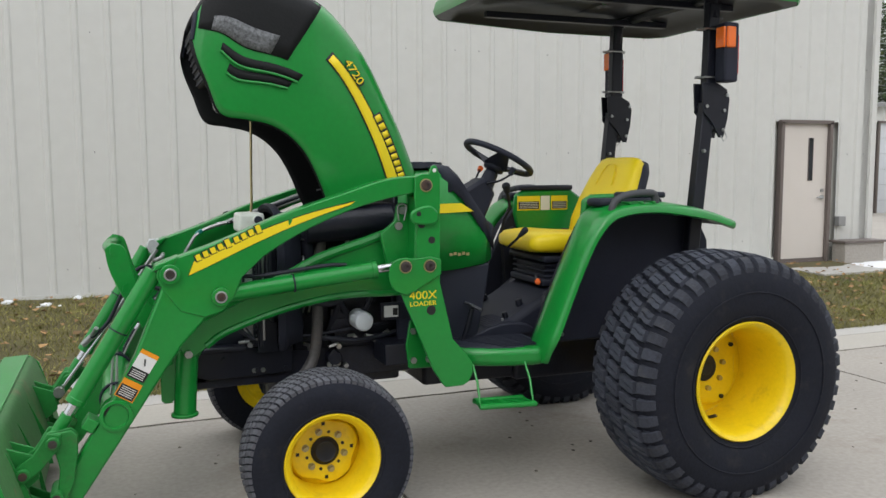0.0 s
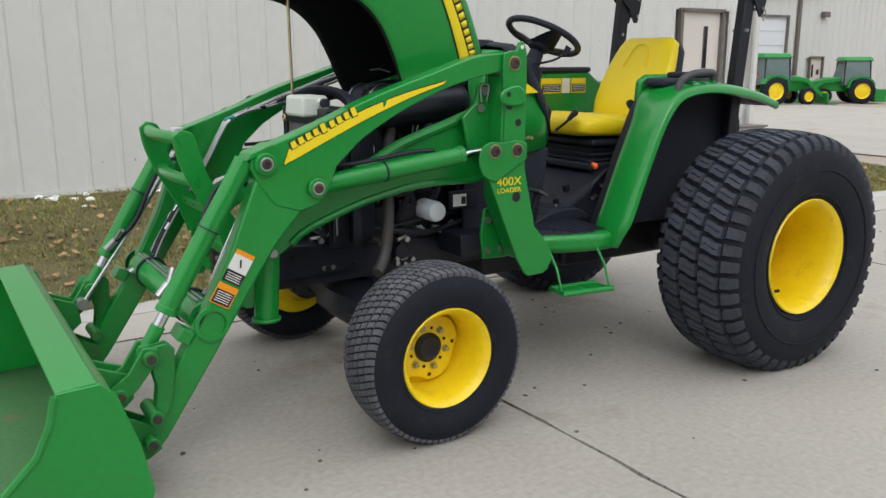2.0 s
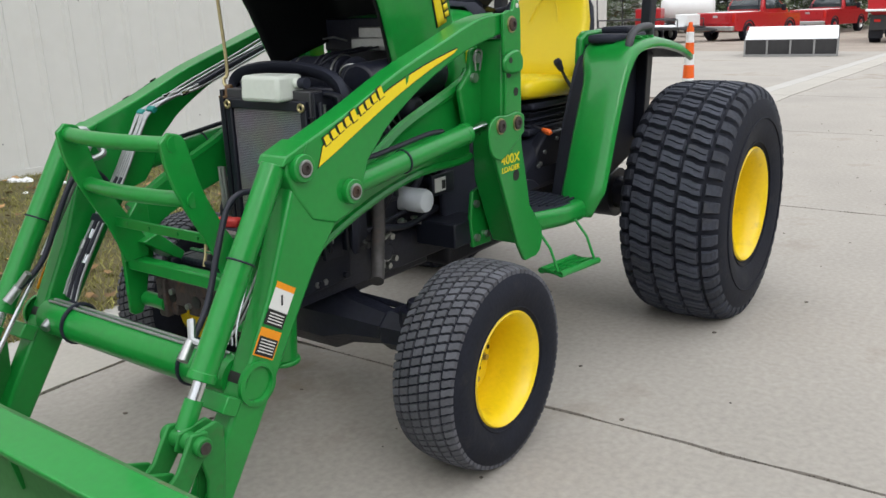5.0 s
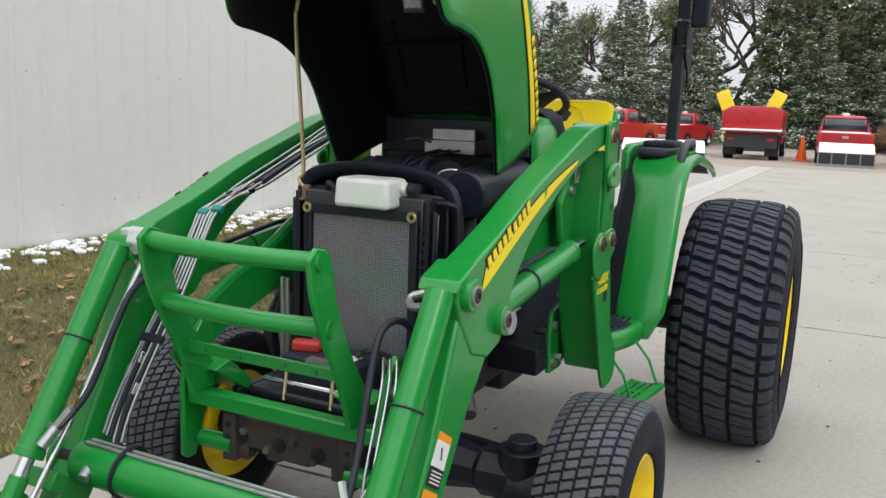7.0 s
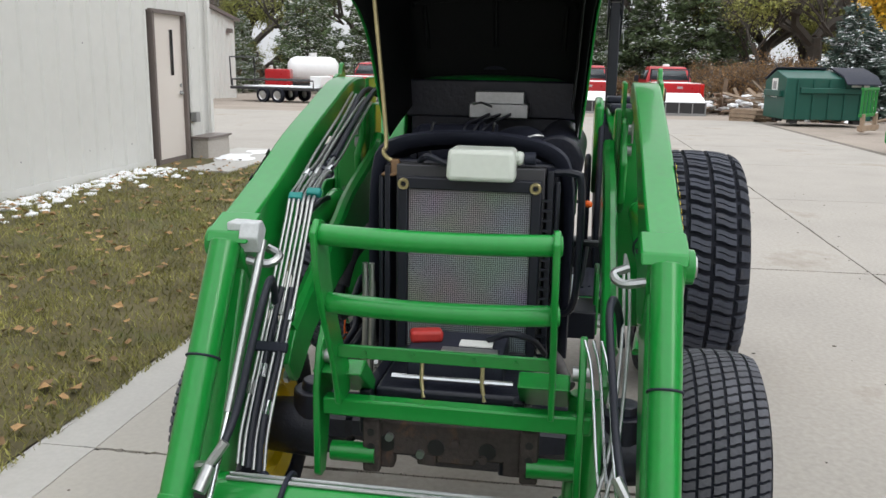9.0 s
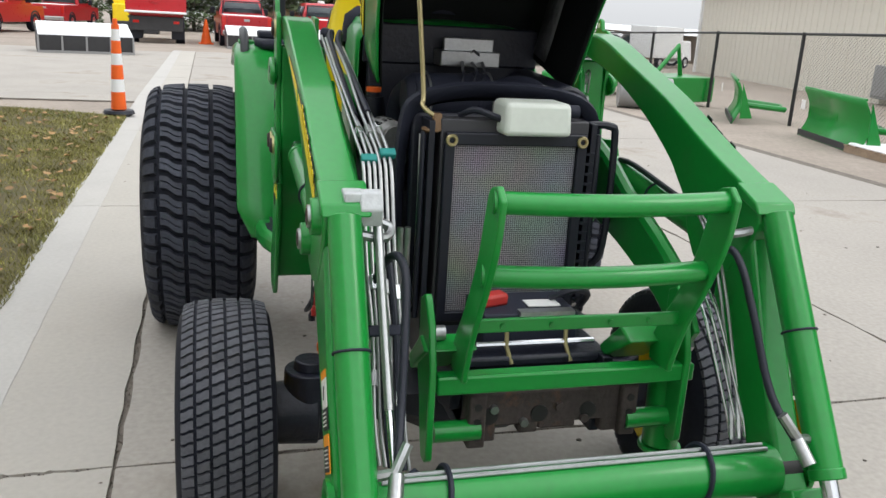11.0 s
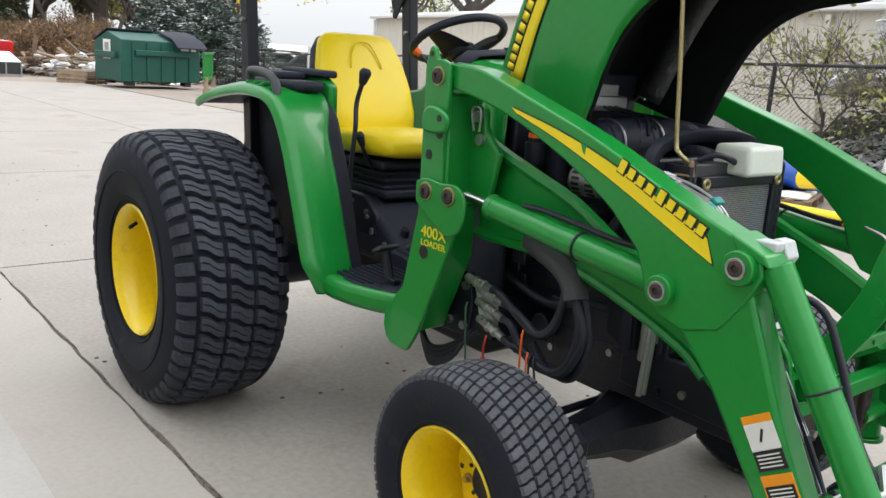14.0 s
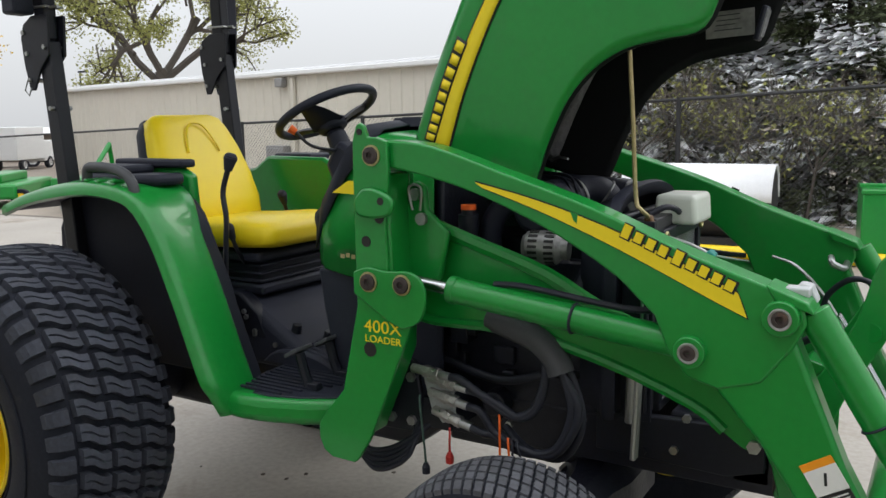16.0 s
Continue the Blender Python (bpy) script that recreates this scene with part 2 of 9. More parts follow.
def slab(bm, outline, z0, z1):
    """A flat piece with the outline (x, y) between z0 and z1."""
    a = [bm.verts.new((x, y, z0)) for x, y in outline]
    b = [bm.verts.new((x, y, z1)) for x, y in outline]
    n = len(a)
    bm.faces.new(a[::-1])
    bm.faces.new(b)
    for i in range(n):
        j = (i + 1) % n
        bm.faces.new((a[i], a[j], b[j], b[i]))
    return bm


def lathe(bm, profile, c, seg=48, close=False):
    """Turns the profile (y, r) round an axis along y through c."""
    rings = []
    for y, r in profile:
        rings.append([bm.verts.new((c[0] + r * math.sin(a), c[1] + y, c[2] + r * math.cos(a))) for a in (2 * math.pi * i / seg for i in range(seg))])
    n = len(rings)
    for i in range(n if close else n - 1):
        p, q = rings[i], rings[(i + 1) % n]
        for k in range(seg):
            j = (k + 1) % seg
            bm.faces.new((p[k], p[j], q[j], q[k]))
    return bm


def loft(bm, sections, caps=False):
    """Skins a list of equal-length point rows."""
    rows = [[bm.verts.new(p) for p in s] for s in sections]
    for a, b in zip(rows, rows[1:]):
        for i in range(len(a) - 1):
            bm.faces.new((a[i], a[i + 1], b[i + 1], b[i]))
    if caps:
        bm.faces.new(rows[0])
        bm.faces.new(rows[-1][::-1])
    return bm


def curve2(pts, n=5):
    return [(p.x, p.z) for p in smooth_path([(x, 0, z) for x, z in pts], n)]


def bolt(bm, p, d, r=0.012, h=0.01):
    d = Vector(d).normalized()
    cyl(bm, p, Vector(p) + d * h, r, seg=6)
    return bm


def letters(name, text, size, mat, parent, m, depth=0.001, label="", squash=1.0, align="CENTER"):
    """Writing in the built-in font, laid by the pose m."""
    cu = bpy.data.curves.new(name, "FONT")
    cu.body, cu.size, cu.extrude, cu.align_x, cu.align_y = text, size, depth, align, "CENTER"
    tmp = bpy.data.objects.new(name, cu)
    scene.collection.objects.link(tmp)
    bpy.context.view_layer.update()
    me = bpy.data.meshes.new_from_object(tmp.evaluated_get(bpy.context.evaluated_depsgraph_get()))
    bpy.data.objects.remove(tmp)
    me.transform(m @ Matrix.Diagonal((squash, 1, 1, 1)))
    me.materials.clear()
    me.materials.append(mat)
    ob = new(name, me)
    ob.parent = parent
    if label:
        tagged(ob, label)
    return ob


# ---- the tractor: rear axle over x = 0, nose towards +x, left side towards +y ----
tractor = thing("tractor", "green compact tractor with raised hood and yellow seat on concrete", "tractor")


def settle(bm, z=0.004):
    for v in bm.verts:
        if v.co.z < z:
            v.co.z = z


def tread_blocks(bm, c, radius, half, crown, cols, count, height, wave, gap=0.012, phase=0.0, fill=0.41, sipe=0.0):
    """S-shaped lugs round a tyre, laid like bricks."""
    pitch = 2 * math.pi / count
    width = 2 * half / cols
    fr = (0.0, 0.2, 0.36, 0.5, 0.64, 0.8, 1.0)
    for col in range(cols):
        v0 = -half + col * width + gap * 0.5
        v1 = -half + (col + 1) * width - gap * 0.5
        mid = (v0 + v1) / 2
        for k in range(count):
            a0 = (k + 0.5 * (col % 2)) * pitch + phase
            rows = []
            for f in fr:
                w = v0 + (v1 - v0) * f
                bend = wave * pitch * math.tanh(5.0 * (0.5 - f))
                r = radius - crown * (abs(w) / half) ** 3
                dip = height * sipe if 0.1 < f < 0.9 else 0.0
                row = []
                for u, up in ((-1, 0), (-0.88, 1), (-0.15, 1), (-0.08, 2), (0.08, 2), (0.15, 1), (0.88, 1), (1, 0)):
                    rr = r - 0.006 if up == 0 else r + height - (dip if up == 2 else 0.0)
                    aa = a0 + u * pitch * fill + bend
                    ww = mid + (w - mid) * (0.94 if up else 1.0)
                    row.append(bm.verts.new((c[0] + rr * math.sin(aa), c[1] + ww, c[2] + rr * math.cos(aa))))
                rows.append(row)
            for p, q in zip(rows, rows[1:]):
                for i in range(7):
                    bm.faces.new((p[i], p[i + 1], q[i + 1], q[i]))
            bm.faces.new(rows[0][::-1])
            bm.faces.new(rows[-1])


def shoulder_lugs(bm, c, profile, count, height, span, side):
    """Lugs that run from the tread down over one shoulder."""
    pitch = 2 * math.pi / count
    for k in range(count):
        a0 = (k + (0.25 if side > 0 else 0.75)) * pitch
        rows = []
        for i, (y, r) in enumerate(profile):
            h = height * (1.0 - 0.9 * (i / (len(profile) - 1)) ** 2)
            n = (0.35 + 0.65 * i / (len(profile) - 1))
            row = []
            for da, up in ((-span, 0), (-span * 0.8, 1), (span * 0.8, 1), (span, 0)):
                rr = r + (h * (1 - n * 0.7) if up else -0.004)
                yy = side * (y + (h * n if up else -0.002))
                a = a0 + da * pitch
                row.append((c[0] + rr * math.sin(a), c[1] + yy, c[2] + rr * math.cos(a)))
            rows.append(row)
        loft(bm, rows, caps=True)


def rear_wheel(s):
    c = (0.0, s * 0.857 + 0.020, 0.555)
    bm = B()
    flange = [(0.213, 0.262), (0.222, 0.275), (0.214, 0.281), (0.204, 0.272), (0.196, 0.252), (0.12, 0.243), (0.06, 0.236), (-0.06, 0.236), (-0.18, 0.25), (-0.205, 0.278), (-0.212, 0.27), (-0.19, 0.243), (-0.07, 0.228), (0.055, 0.228), (0.12, 0.235), (0.19, 0.245)]
    lathe(bm, [(s * y, r) for y, r in flange], c, 64, close=True)
    wheel = part("rear_wheel", bm, YELLOW, tractor, "deep yellow steel rear wheel with turf tyre")
    bm = B()
    disc = [(0.0, 0.232), (0.006, 0.215), (0.018, 0.205), (0.024, 0.17), (0.024, 0.07), (0.016, 0.066), (0.012, 0.17), (0.004, 0.20), (-0.008, 0.225)]
    lathe(bm, [(s * (y - 0.115), r) for y, r in disc], c, 64, close=True)
    for v in bm.verts:
        a = math.atan2(v.co.x, v.co.z - c[2])
        r = math.hypot(v.co.x, v.co.z - c[2])
        if 0.19 < r < 0.222:
            k = 1 - 0.10 * (0.5 + 0.5 * math.cos(4 * a)) ** 2
            v.co.x *= k
            v.co.z = c[2] + (v.co.z - c[2]) * k
    part("wheel_disc", bm, YELLOW, wheel)
    bm = B()
    cyl(bm, (0, c[1] - s * 0.12, c[2]), (0, c[1] - s * 0.082, c[2]), 0.068, 0.066, 28)
    cyl(bm, (0, c[1] - s * 0.086, c[2]), (0, c[1] - s * 0.070, c[2]), 0.036, 0.034, 20)
    part("axle_hub", bm, BLACK, wheel, bevel=0.003)
    for k in range(8):
        a = 2 * math.pi * k / 8 + 0.2
        p = (0.105 * math.sin(a), c[1] - s * 0.092, c[2] + 0.105 * math.cos(a))
        part("wheel_nut", bolt(B(), p, (0, s, 0), 0.013, 0.02), ZINC, wheel)
    for k in range(4):
        a = 2 * math.pi * k / 4 + 0.6
        p = (0.185 * math.sin(a), c[1] - s * 0.099, c[2] + 0.185 * math.cos(a))
        part("lug_bolt", bolt(B(), p, (0, s, 0), 0.011, 0.02), BLACK, wheel)
    part("valve_stem", cyl(B(), (s * 0.162, c[1] + s * 0.15, c[2] - s * 0.166), (s * 0.145, c[1] + s * 0.185, c[2] - s * 0.15), 0.008), BLACK, wheel)
    bm = B()
    prof = [(-0.19, 0.262), (-0.21, 0.285), (-0.234, 0.33), (-0.246, 0.39), (-0.244, 0.455), (-0.232, 0.508), (-0.208, 0.542), (-0.16, 0.558), (-0.08, 0.566), (0, 0.568)]
    prof = prof + [(-y, r) for y, r in prof[-2::-1]]
    lathe(bm, prof, c, 72)
    for yy in (1, -1):
        for rr, w in ((0.305, 0.224), (0.42, 0.247)):
            part("sidewall_ring", tube(B(), [(c[0] + rr * math.sin(a), c[1] + yy * w, c[2] + rr * math.cos(a)) for a in (2 * math.pi * i / 60 for i in range(60))], 0.004, 6, closed=True), RUBBER, wheel)
    settle(bm)
    tyre = part("rear_tyre", bm, RUBBER, wheel, "wide black turf tyre")
    bm = B()
    tread_blocks(bm, c, 0.563, 0.168, 0.012, 3, 46, 0.027, -0.12 if s > 0 else -0.22, 0.016, 0.3 if s > 0 else 0.1, 0.37, 0.3)
    settle(bm, 0.002)
    part("tread", bm, TREAD, wheel, "wavy staggered tread blocks", smooth=False)
    for side in (1, -1):
        bm = B()
        shoulder_lugs(bm, c, [(0.172, 0.557), (0.190, 0.551), (0.206, 0.541), (0.219, 0.526), (0.229, 0.508)], 46, 0.024, 0.36, side)
        settle(bm, 0.002)
        part("shoulder_tread", bm, SHOULDER, wheel, "scuffed shoulder lugs of the tyre", smooth=False)


def front_wheel(s):
    c = (1.885, s * 0.752 + 0.008, 0.362)
    bm = B()
    flange = [(0.106, 0.190), (0.116, 0.203), (0.108, 0.210), (0.098, 0.203), (0.090, 0.184), (0.04, 0.172), (-0.09, 0.172), (-0.103, 0.20), (-0.113, 0.205), (-0.10, 0.178), (-0.09, 0.164), (0.04, 0.164), (0.086, 0.178)]
    lathe(bm, [(s * y, r) for y, r in flange], c, 56, close=True)
    wheel = part("front_wheel", bm, YELLOW, tractor, "yellow steel front wheel with turf tyre")
    bm = B()
    disc = [(0.035, 0.17), (0.05, 0.160), (0.070, 0.150), (0.075, 0.125), (0.072, 0.05), (0.062, 0.05), (0.062, 0.125), (0.055, 0.145), (0.03, 0.16)]
    lathe(bm, [(s * (y - 0.122), r) for y, r in disc], c, 64, close=True)
    for v in bm.verts:
        x, z = v.co.x - c[0], v.co.z - c[2]
        a, r = math.atan2(x, z), math.hypot(x, z)
        if 0.115 < r < 0.163:
            k = 1 - 0.13 * (0.5 + 0.5 * math.cos(4 * a + 1.2)) ** 2
            v.co.x, v.co.z = c[0] + x * k, c[2] + z * k
    part("wheel_disc", bm, YELLOW, wheel)
    bm = B()
    lathe(bm, [(s * (y - 0.06), r) for y, r in ((0.0, 0.062), (0.02, 0.062), (0.024, 0.054), (0.032, 0.050), (0.035, 0.044), (0.031, 0.038), (0.031, 0.001))], c, 36)
    part("hub_cap", bm, BLACK, wheel, "black greasy hub cap")
    for k in range(6):
        a = 2 * math.pi * k / 6 + 0.3
        p = (c[0] + 0.088 * math.sin(a), c[1] - s * 0.050, c[2] + 0.088 * math.cos(a))
        bm = B()
        cyl(bm, p, (p[0], p[1] + s * 0.006, p[2]), 0.016, seg=14)
        bolt(bm, (p[0], p[1] + s * 0.005, p[2]), (0, s, 0), 0.011, 0.016)
        part("wheel_nut", bm, ZINC, wheel)
    for k in range(10):
        rr = 0.083 if k < 6 else 0.120
        a = 2 * math.pi * k / 6 + 0.82 if k < 6 else 2 * math.pi * k / 4 + 0.05
        p = (c[0] + rr * math.sin(a), c[1] - s * 0.0480, c[2] + rr * math.cos(a))
        if k < 6:
            part("bolt_hole", cyl(B(), p, (p[0], p[1] + s * 0.003, p[2]), 0.007, seg=10), STICKER_BLACK, wheel)
        else:
            part("square_hole", box(B(), p, (0.014, 0.006, 0.014)), STICKER_BLACK, wheel)
    bm = B()
    prof = [(-0.10, 0.192), (-0.114, 0.215), (-0.127, 0.25), (-0.132, 0.285), (-0.126, 0.32), (-0.112, 0.345), (-0.085, 0.356), (-0.045, 0.361), (0, 0.362)]
    prof = prof + [(-y, r) for y, r in prof[-2::-1]]
    lathe(bm, prof, c, 64)
    for yy in (1, -1):
        part("sidewall_ring", tube(B(), [(c[0] + 0.222 * math.sin(a), c[1] + yy * 0.1165, c[2] + 0.222 * math.cos(a)) for a in (2 * math.pi * i / 56 for i in range(56))], 0.004, 6, closed=True), RUBBER, wheel)
    settle(bm)
    part("front_tyre", bm, RUBBER, wheel, "black turf tyre with dusty tread")
    bm = B()
    tread_blocks(bm, c, 0.358, 0.119, 0.019, 6, 74, 0.012, 0.13, 0.007, 0.2, 0.40)
    settle(bm, 0.002)
    part("tread", bm, TREAD_DUSTY, wheel, "fine wavy dusty tread blocks", smooth=False)
    return wheel


for side in (1, -1):
    rear_wheel(side)
    front = front_wheel(side)
    for q in (front, *front.children_recursive):
        q.data.transform(Matrix.Translation((1.885, 0, 0)) @ Matrix.Diagonal((0.967, 1, 0.967, 1)) @ Matrix.Translation((-1.885, 0, 0)))

# frame, axles, engine
bm = B()
box(bm, (1.55, 0.17, 0.60), (1.75, 0.03, 0.15))
box(bm, (1.55, -0.17, 0.60), (1.75, 0.03, 0.15))
box(bm, (2.36, 0, 0.62), (0.10, 0.37, 0.14))
part("chassis_frame", bm, ENGINE, tractor, bevel=0.006)
bm = B()
prism(bm, [(1.92, 0.70), (2.40, 0.72), (2.40, 0.60), (2.30, 0.57), (1.92, 0.58)], 0.185, 0.215)
prism(bm, [(1.92, 0.70), (2.40, 0.72), (2.40, 0.60), (2.30, 0.57), (1.92, 0.58)], -0.215, -0.185)
pieces("side_rail", bm, BLACK, tractor, bevel=0.004)
bm = B()
loft(bm, [[(1.88 + a * w, y, 0.40 + b * h) for a, b in ((1, 0.4), (0.4, 1), (-0.4, 1), (-1, 0.4), (-1, -0.4), (-0.4, -1), (0.4, -1), (1, -0.4), (1, 0.4))] for y, w, h in ((-0.5, 0.075, 0.07), (-0.38, 0.085, 0.075), (-0.36, 0.07, 0.06), (-0.2, 0.085, 0.085), (-0.12, 0.12, 0.12), (0.12, 0.12, 0.12), (0.2, 0.085, 0.085), (0.36, 0.07, 0.06), (0.38, 0.085, 0.075), (0.5, 0.075, 0.07))], caps=True)
part("front_axle", bm, ENGINE, tractor, "black cast front axle", bevel=0.004)
for s in (1, -1):
    bm = B()
    cyl(bm, (1.88, s * 0.50, 0.50), (1.88, s * 0.50, 0.30), 0.075, 0.085, 24)
    cyl(bm, (1.88, s * 0.50, 0.50), (1.88, s * 0.50, 0.53), 0.05, 0.045, 20)
    cyl(bm, (1.88, s * 0.48, 0.36), (1.88, s * 0.66, 0.36), 0.10, 0.09, 24)
    part("wheel_drive_housing", bm, ENGINE, tractor, bevel=0.004)
    part("steering_arm", tube(B(), [(1.80, s * 0.1, 0.46), (1.79, s * 0.3, 0.45), (1.80, s * 0.49, 0.44)], 0.014), ENGINE, tractor)
bm = B()
cyl(bm, (0, -0.62, 0.548), (0, 0.62, 0.548), 0.085, seg=24)
cyl(bm, (0, -0.40, 0.548), (0, 0.40, 0.548), 0.13, 0.13, 24)
part("rear_axle", bm, ENGINE, tractor)
bm = B()
box(bm, (0.25, 0, 0.60), (1.0, 0.40, 0.36))
box(bm, (0.95, 0, 0.56), (0.6, 0.34, 0.26))
part("transmission", bm, ENGINE, tractor, bevel=0.02)
bm = B()
box(bm, (1.60, 0, 0.80), (0.62, 0.36, 0.42))
box(bm, (1.60, 0, 1.06), (0.58, 0.30, 0.14))
box(bm, (1.60, 0, 1.15), (0.52, 0.22, 0.08))
box(bm, (1.62, 0, 0.55), (0.50, 0.30, 0.14), taper=(1, 1))
pieces("engine_block", bm, ENGINE, tractor, "grimy black diesel engine block", bevel=0.012)
for s in (1, -1):
    rng = random.Random(5 + s)
    for k in range(16):
        x, z = rng.uniform(1.3, 1.9), rng.uniform(0.62, 1.1)
        w, h, d = rng.uniform(0.03, 0.10), rng.uniform(0.03, 0.09), rng.uniform(0.02, 0.07)
        bm = B()
        if k % 3 == 0:
            cyl(bm, (x, s * 0.17, z), (x, s * (0.19 + d), z), w * 0.5, w * 0.42, 14)
        else:
            box(bm, (x, s * (0.18 + d / 2), z), (w, d, h))
        part("engine_casting", bm, ENGINE, tractor, bevel=0.005)
    for k in range(10):
        x, z = rng.uniform(1.25, 2.3), rng.choice((0.62, 0.66, 0.72, 0.6))
        part("frame_bolt", bolt(B(), (x, s * 0.214, z), (0, s, 0), 0.013, 0.012), STEEL if k % 2 else BLACK, tractor)
# left side: filter, exhaust, muffler, hoses
bm = B()
lathe(bm, [(0.20, 0.038), (0.21, 0.047), (0.32, 0.047), (0.335, 0.042), (0.34, 0.034), (0.34, 0.001)], (1.60, 0, 0.815), 28)
part("oil_filter", bm, FILTER_GREY, tractor, "white spin-on oil filter")
bm = B()
tube(bm, [(1.78, 0.24, 1.20), (1.80, 0.25, 1.05), (1.81, 0.265, 0.80), (1.83, 0.27, 0.66), (1.87, 0.30, 0.60), (1.90, 0.32, 0.575)], 0.026, 14, 4)
part("exhaust_pipe", bm, material("exhaust_steel", (0.09, 0.085, 0.085), 0.55, metal=0.4, vary=0.3, scale=8, stain=(0.15, 0.09, 0.06), stain_amount=0.5, stain_scale=8), tractor, "sooty grey exhaust pipe")
bm = B()
cyl(bm, (1.44, 0.26, 1.29), (1.86, 0.25, 1.27), 0.082, seg=28)
cyl(bm, (1.42, 0.26, 1.29), (1.44, 0.26, 1.29), 0.06, 0.082, 28)
part("muffler", bm, ENGINE, tractor, "black cylindrical muffler", bevel=0.01)
for pts, r in (([(1.93, 0.2, 1.1), (1.88, 0.27, 0.98), (1.72, 0.26, 0.92), (1.66, 0.22, 0.84)], 0.02), ([(1.95, 0.15, 0.72), (1.8, 0.25, 0.74), (1.6, 0.24, 0.71), (1.4, 0.23, 0.74)], 0.013),
               ([(1.72, 0.2, 1.16), (1.70, 0.25, 1.05), (1.70, 0.25, 0.9), (1.75, 0.2, 0.76)], 0.016), ([(1.5, 0.2, 1.1), (1.45, 0.25, 1.0), (1.42, 0.24, 0.86)], 0.011),
               ([(1.95, -0.15, 0.78), (1.8, -0.25, 0.80), (1.6, -0.24, 0.75), (1.35, -0.22, 0.8)], 0.014), ([(1.9, -0.2, 1.15), (1.85, -0.27, 1.0), (1.83, -0.26, 0.85)], 0.022)):
    part("engine_hose", tube(B(), pts, r, 10, 6), HOSE, tractor)
bm = B()
tube(bm, [(1.93, 0.205, 1.13), (1.93, 0.21, 0.78)], 0.022, 12)
tube(bm, [(2.02, 0.23, 1.18), (2.02, 0.235, 0.85)], 0.012, 10)
part("coolant_pipe", bm, BLACK, tractor)
part("data_plate", box(B(), (1.455, 0.293, 0.850), (0.07, 0.004, 0.055)), STICKER_WHITE, tractor, "small white engine data plate")
part("data_plate_base", box(B(), (1.43, 0.282, 0.850), (0.15, 0.018, 0.085)), ENGINE, tractor, bevel=0.003)
part("plate_text", box(B(), (1.435, 0.2955, 0.848), (0.024, 0.001, 0.035)), STICKER_BLACK, tractor)
bm = B()
lathe(bm, [(0.20, 0.03), (0.21, 0.056), (0.27, 0.060), (0.30, 0.050), (0.315, 0.030), (0.315, 0.001)], (1.60, 0, 1.165), 26)
turbo = part("turbo_housing", bm, ENGINE, tractor, "black cast turbo housing", bevel=0.004)
for dy in (0.225, 0.262):
    part("hose_clamp", tube(B(), [(1.60 + 0.061 * math.cos(2 * math.pi * i / 24), dy, 1.165 + 0.061 * math.sin(2 * math.pi * i / 24)) for i in range(24)], 0.004, 6, closed=True), STEEL, turbo, "bright worm-drive hose clamp")
for k in range(4):
    x = 1.86 - 0.085 * k
    part("injector_pipe", tube(B(), [(x, 0.17, 1.13), (x + 0.005, 0.235, 1.12), (x + 0.01, 0.25, 1.05), (1.88 - 0.03 * k, 0.245, 0.93), (1.90 - 0.03 * k, 0.22, 0.86)], 0.005, 6, 5), STEEL, tractor, "thin steel injector pipe")
bm = B()
lathe(bm, [(0.19, 0.001), (0.19, 0.05), (0.215, 0.052), (0.222, 0.04), (0.222, 0.018), (0.235, 0.016), (0.235, 0.001)], (1.915, 0, 0.80), 24)
part("fuel_pump", bm, ENGINE, tractor, "black fuel pump housing", bevel=0.003)
part("fan_belt", tube(B(), [(1.955, 0.16 * math.cos(2 * math.pi * i / 30), 1.02 + 0.16 * math.sin(2 * math.pi * i / 30)) for i in range(30)], 0.008, 6, closed=True), HOSE, tractor)
for k, (x, z, l) in enumerate(((1.70, 0.70, 0.05), (1.62, 0.735, 0.035), (1.52, 0.72, 0.05), (1.45, 0.745, 0.03), (1.76, 0.745, 0.04), (1.84, 0.70, 0.03), (2.05, 0.76, 0.04), (2.12, 0.74, 0.05))):
    p = Vector((x, 0.224, z))
    bm = cyl(B(), p, p + Vector((l, 0.01, 0.012 * (k % 3 - 1))), 0.008, seg=8)
    bolt(bm, p + Vector((0.0, 0.0, -0.014)), (0, 1, 0), 0.013, 0.016)
    part("plated_fitting", bm, STEEL if k % 2 else COUPLER_STEEL, tractor, "small plated pipe fitting")
for pts, rr in (([(1.95, 0.22, 1.00), (1.90, 0.27, 0.93), (1.76, 0.275, 0.90), (1.66, 0.26, 0.93)], 0.012), ([(1.88, 0.23, 1.12), (1.885, 0.26, 0.98), (1.89, 0.26, 0.82)], 0.010), ([(1.58, 0.24, 1.02), (1.55, 0.27, 0.95), (1.57, 0.27, 0.88), (1.60, 0.24, 0.83)], 0.014), ([(2.02, 0.24, 0.78), (1.86, 0.255, 0.755), (1.66, 0.25, 0.77), (1.46, 0.25, 0.79)], 0.007)):
    part("engine_hose", tube(B(), pts, rr, 8, 6), HOSE, tractor)
for x, z in ((1.66, 0.585), (1.70, 0.60), (1.70, 0.565), (1.74, 0.61), (1.74, 0.575), (2.06, 0.60), (2.10, 0.60)):
    part("frame_bolt", bolt(B(), (x, 0.186, z), (0, 1, 0), 0.012, 0.034), STEEL, tractor)
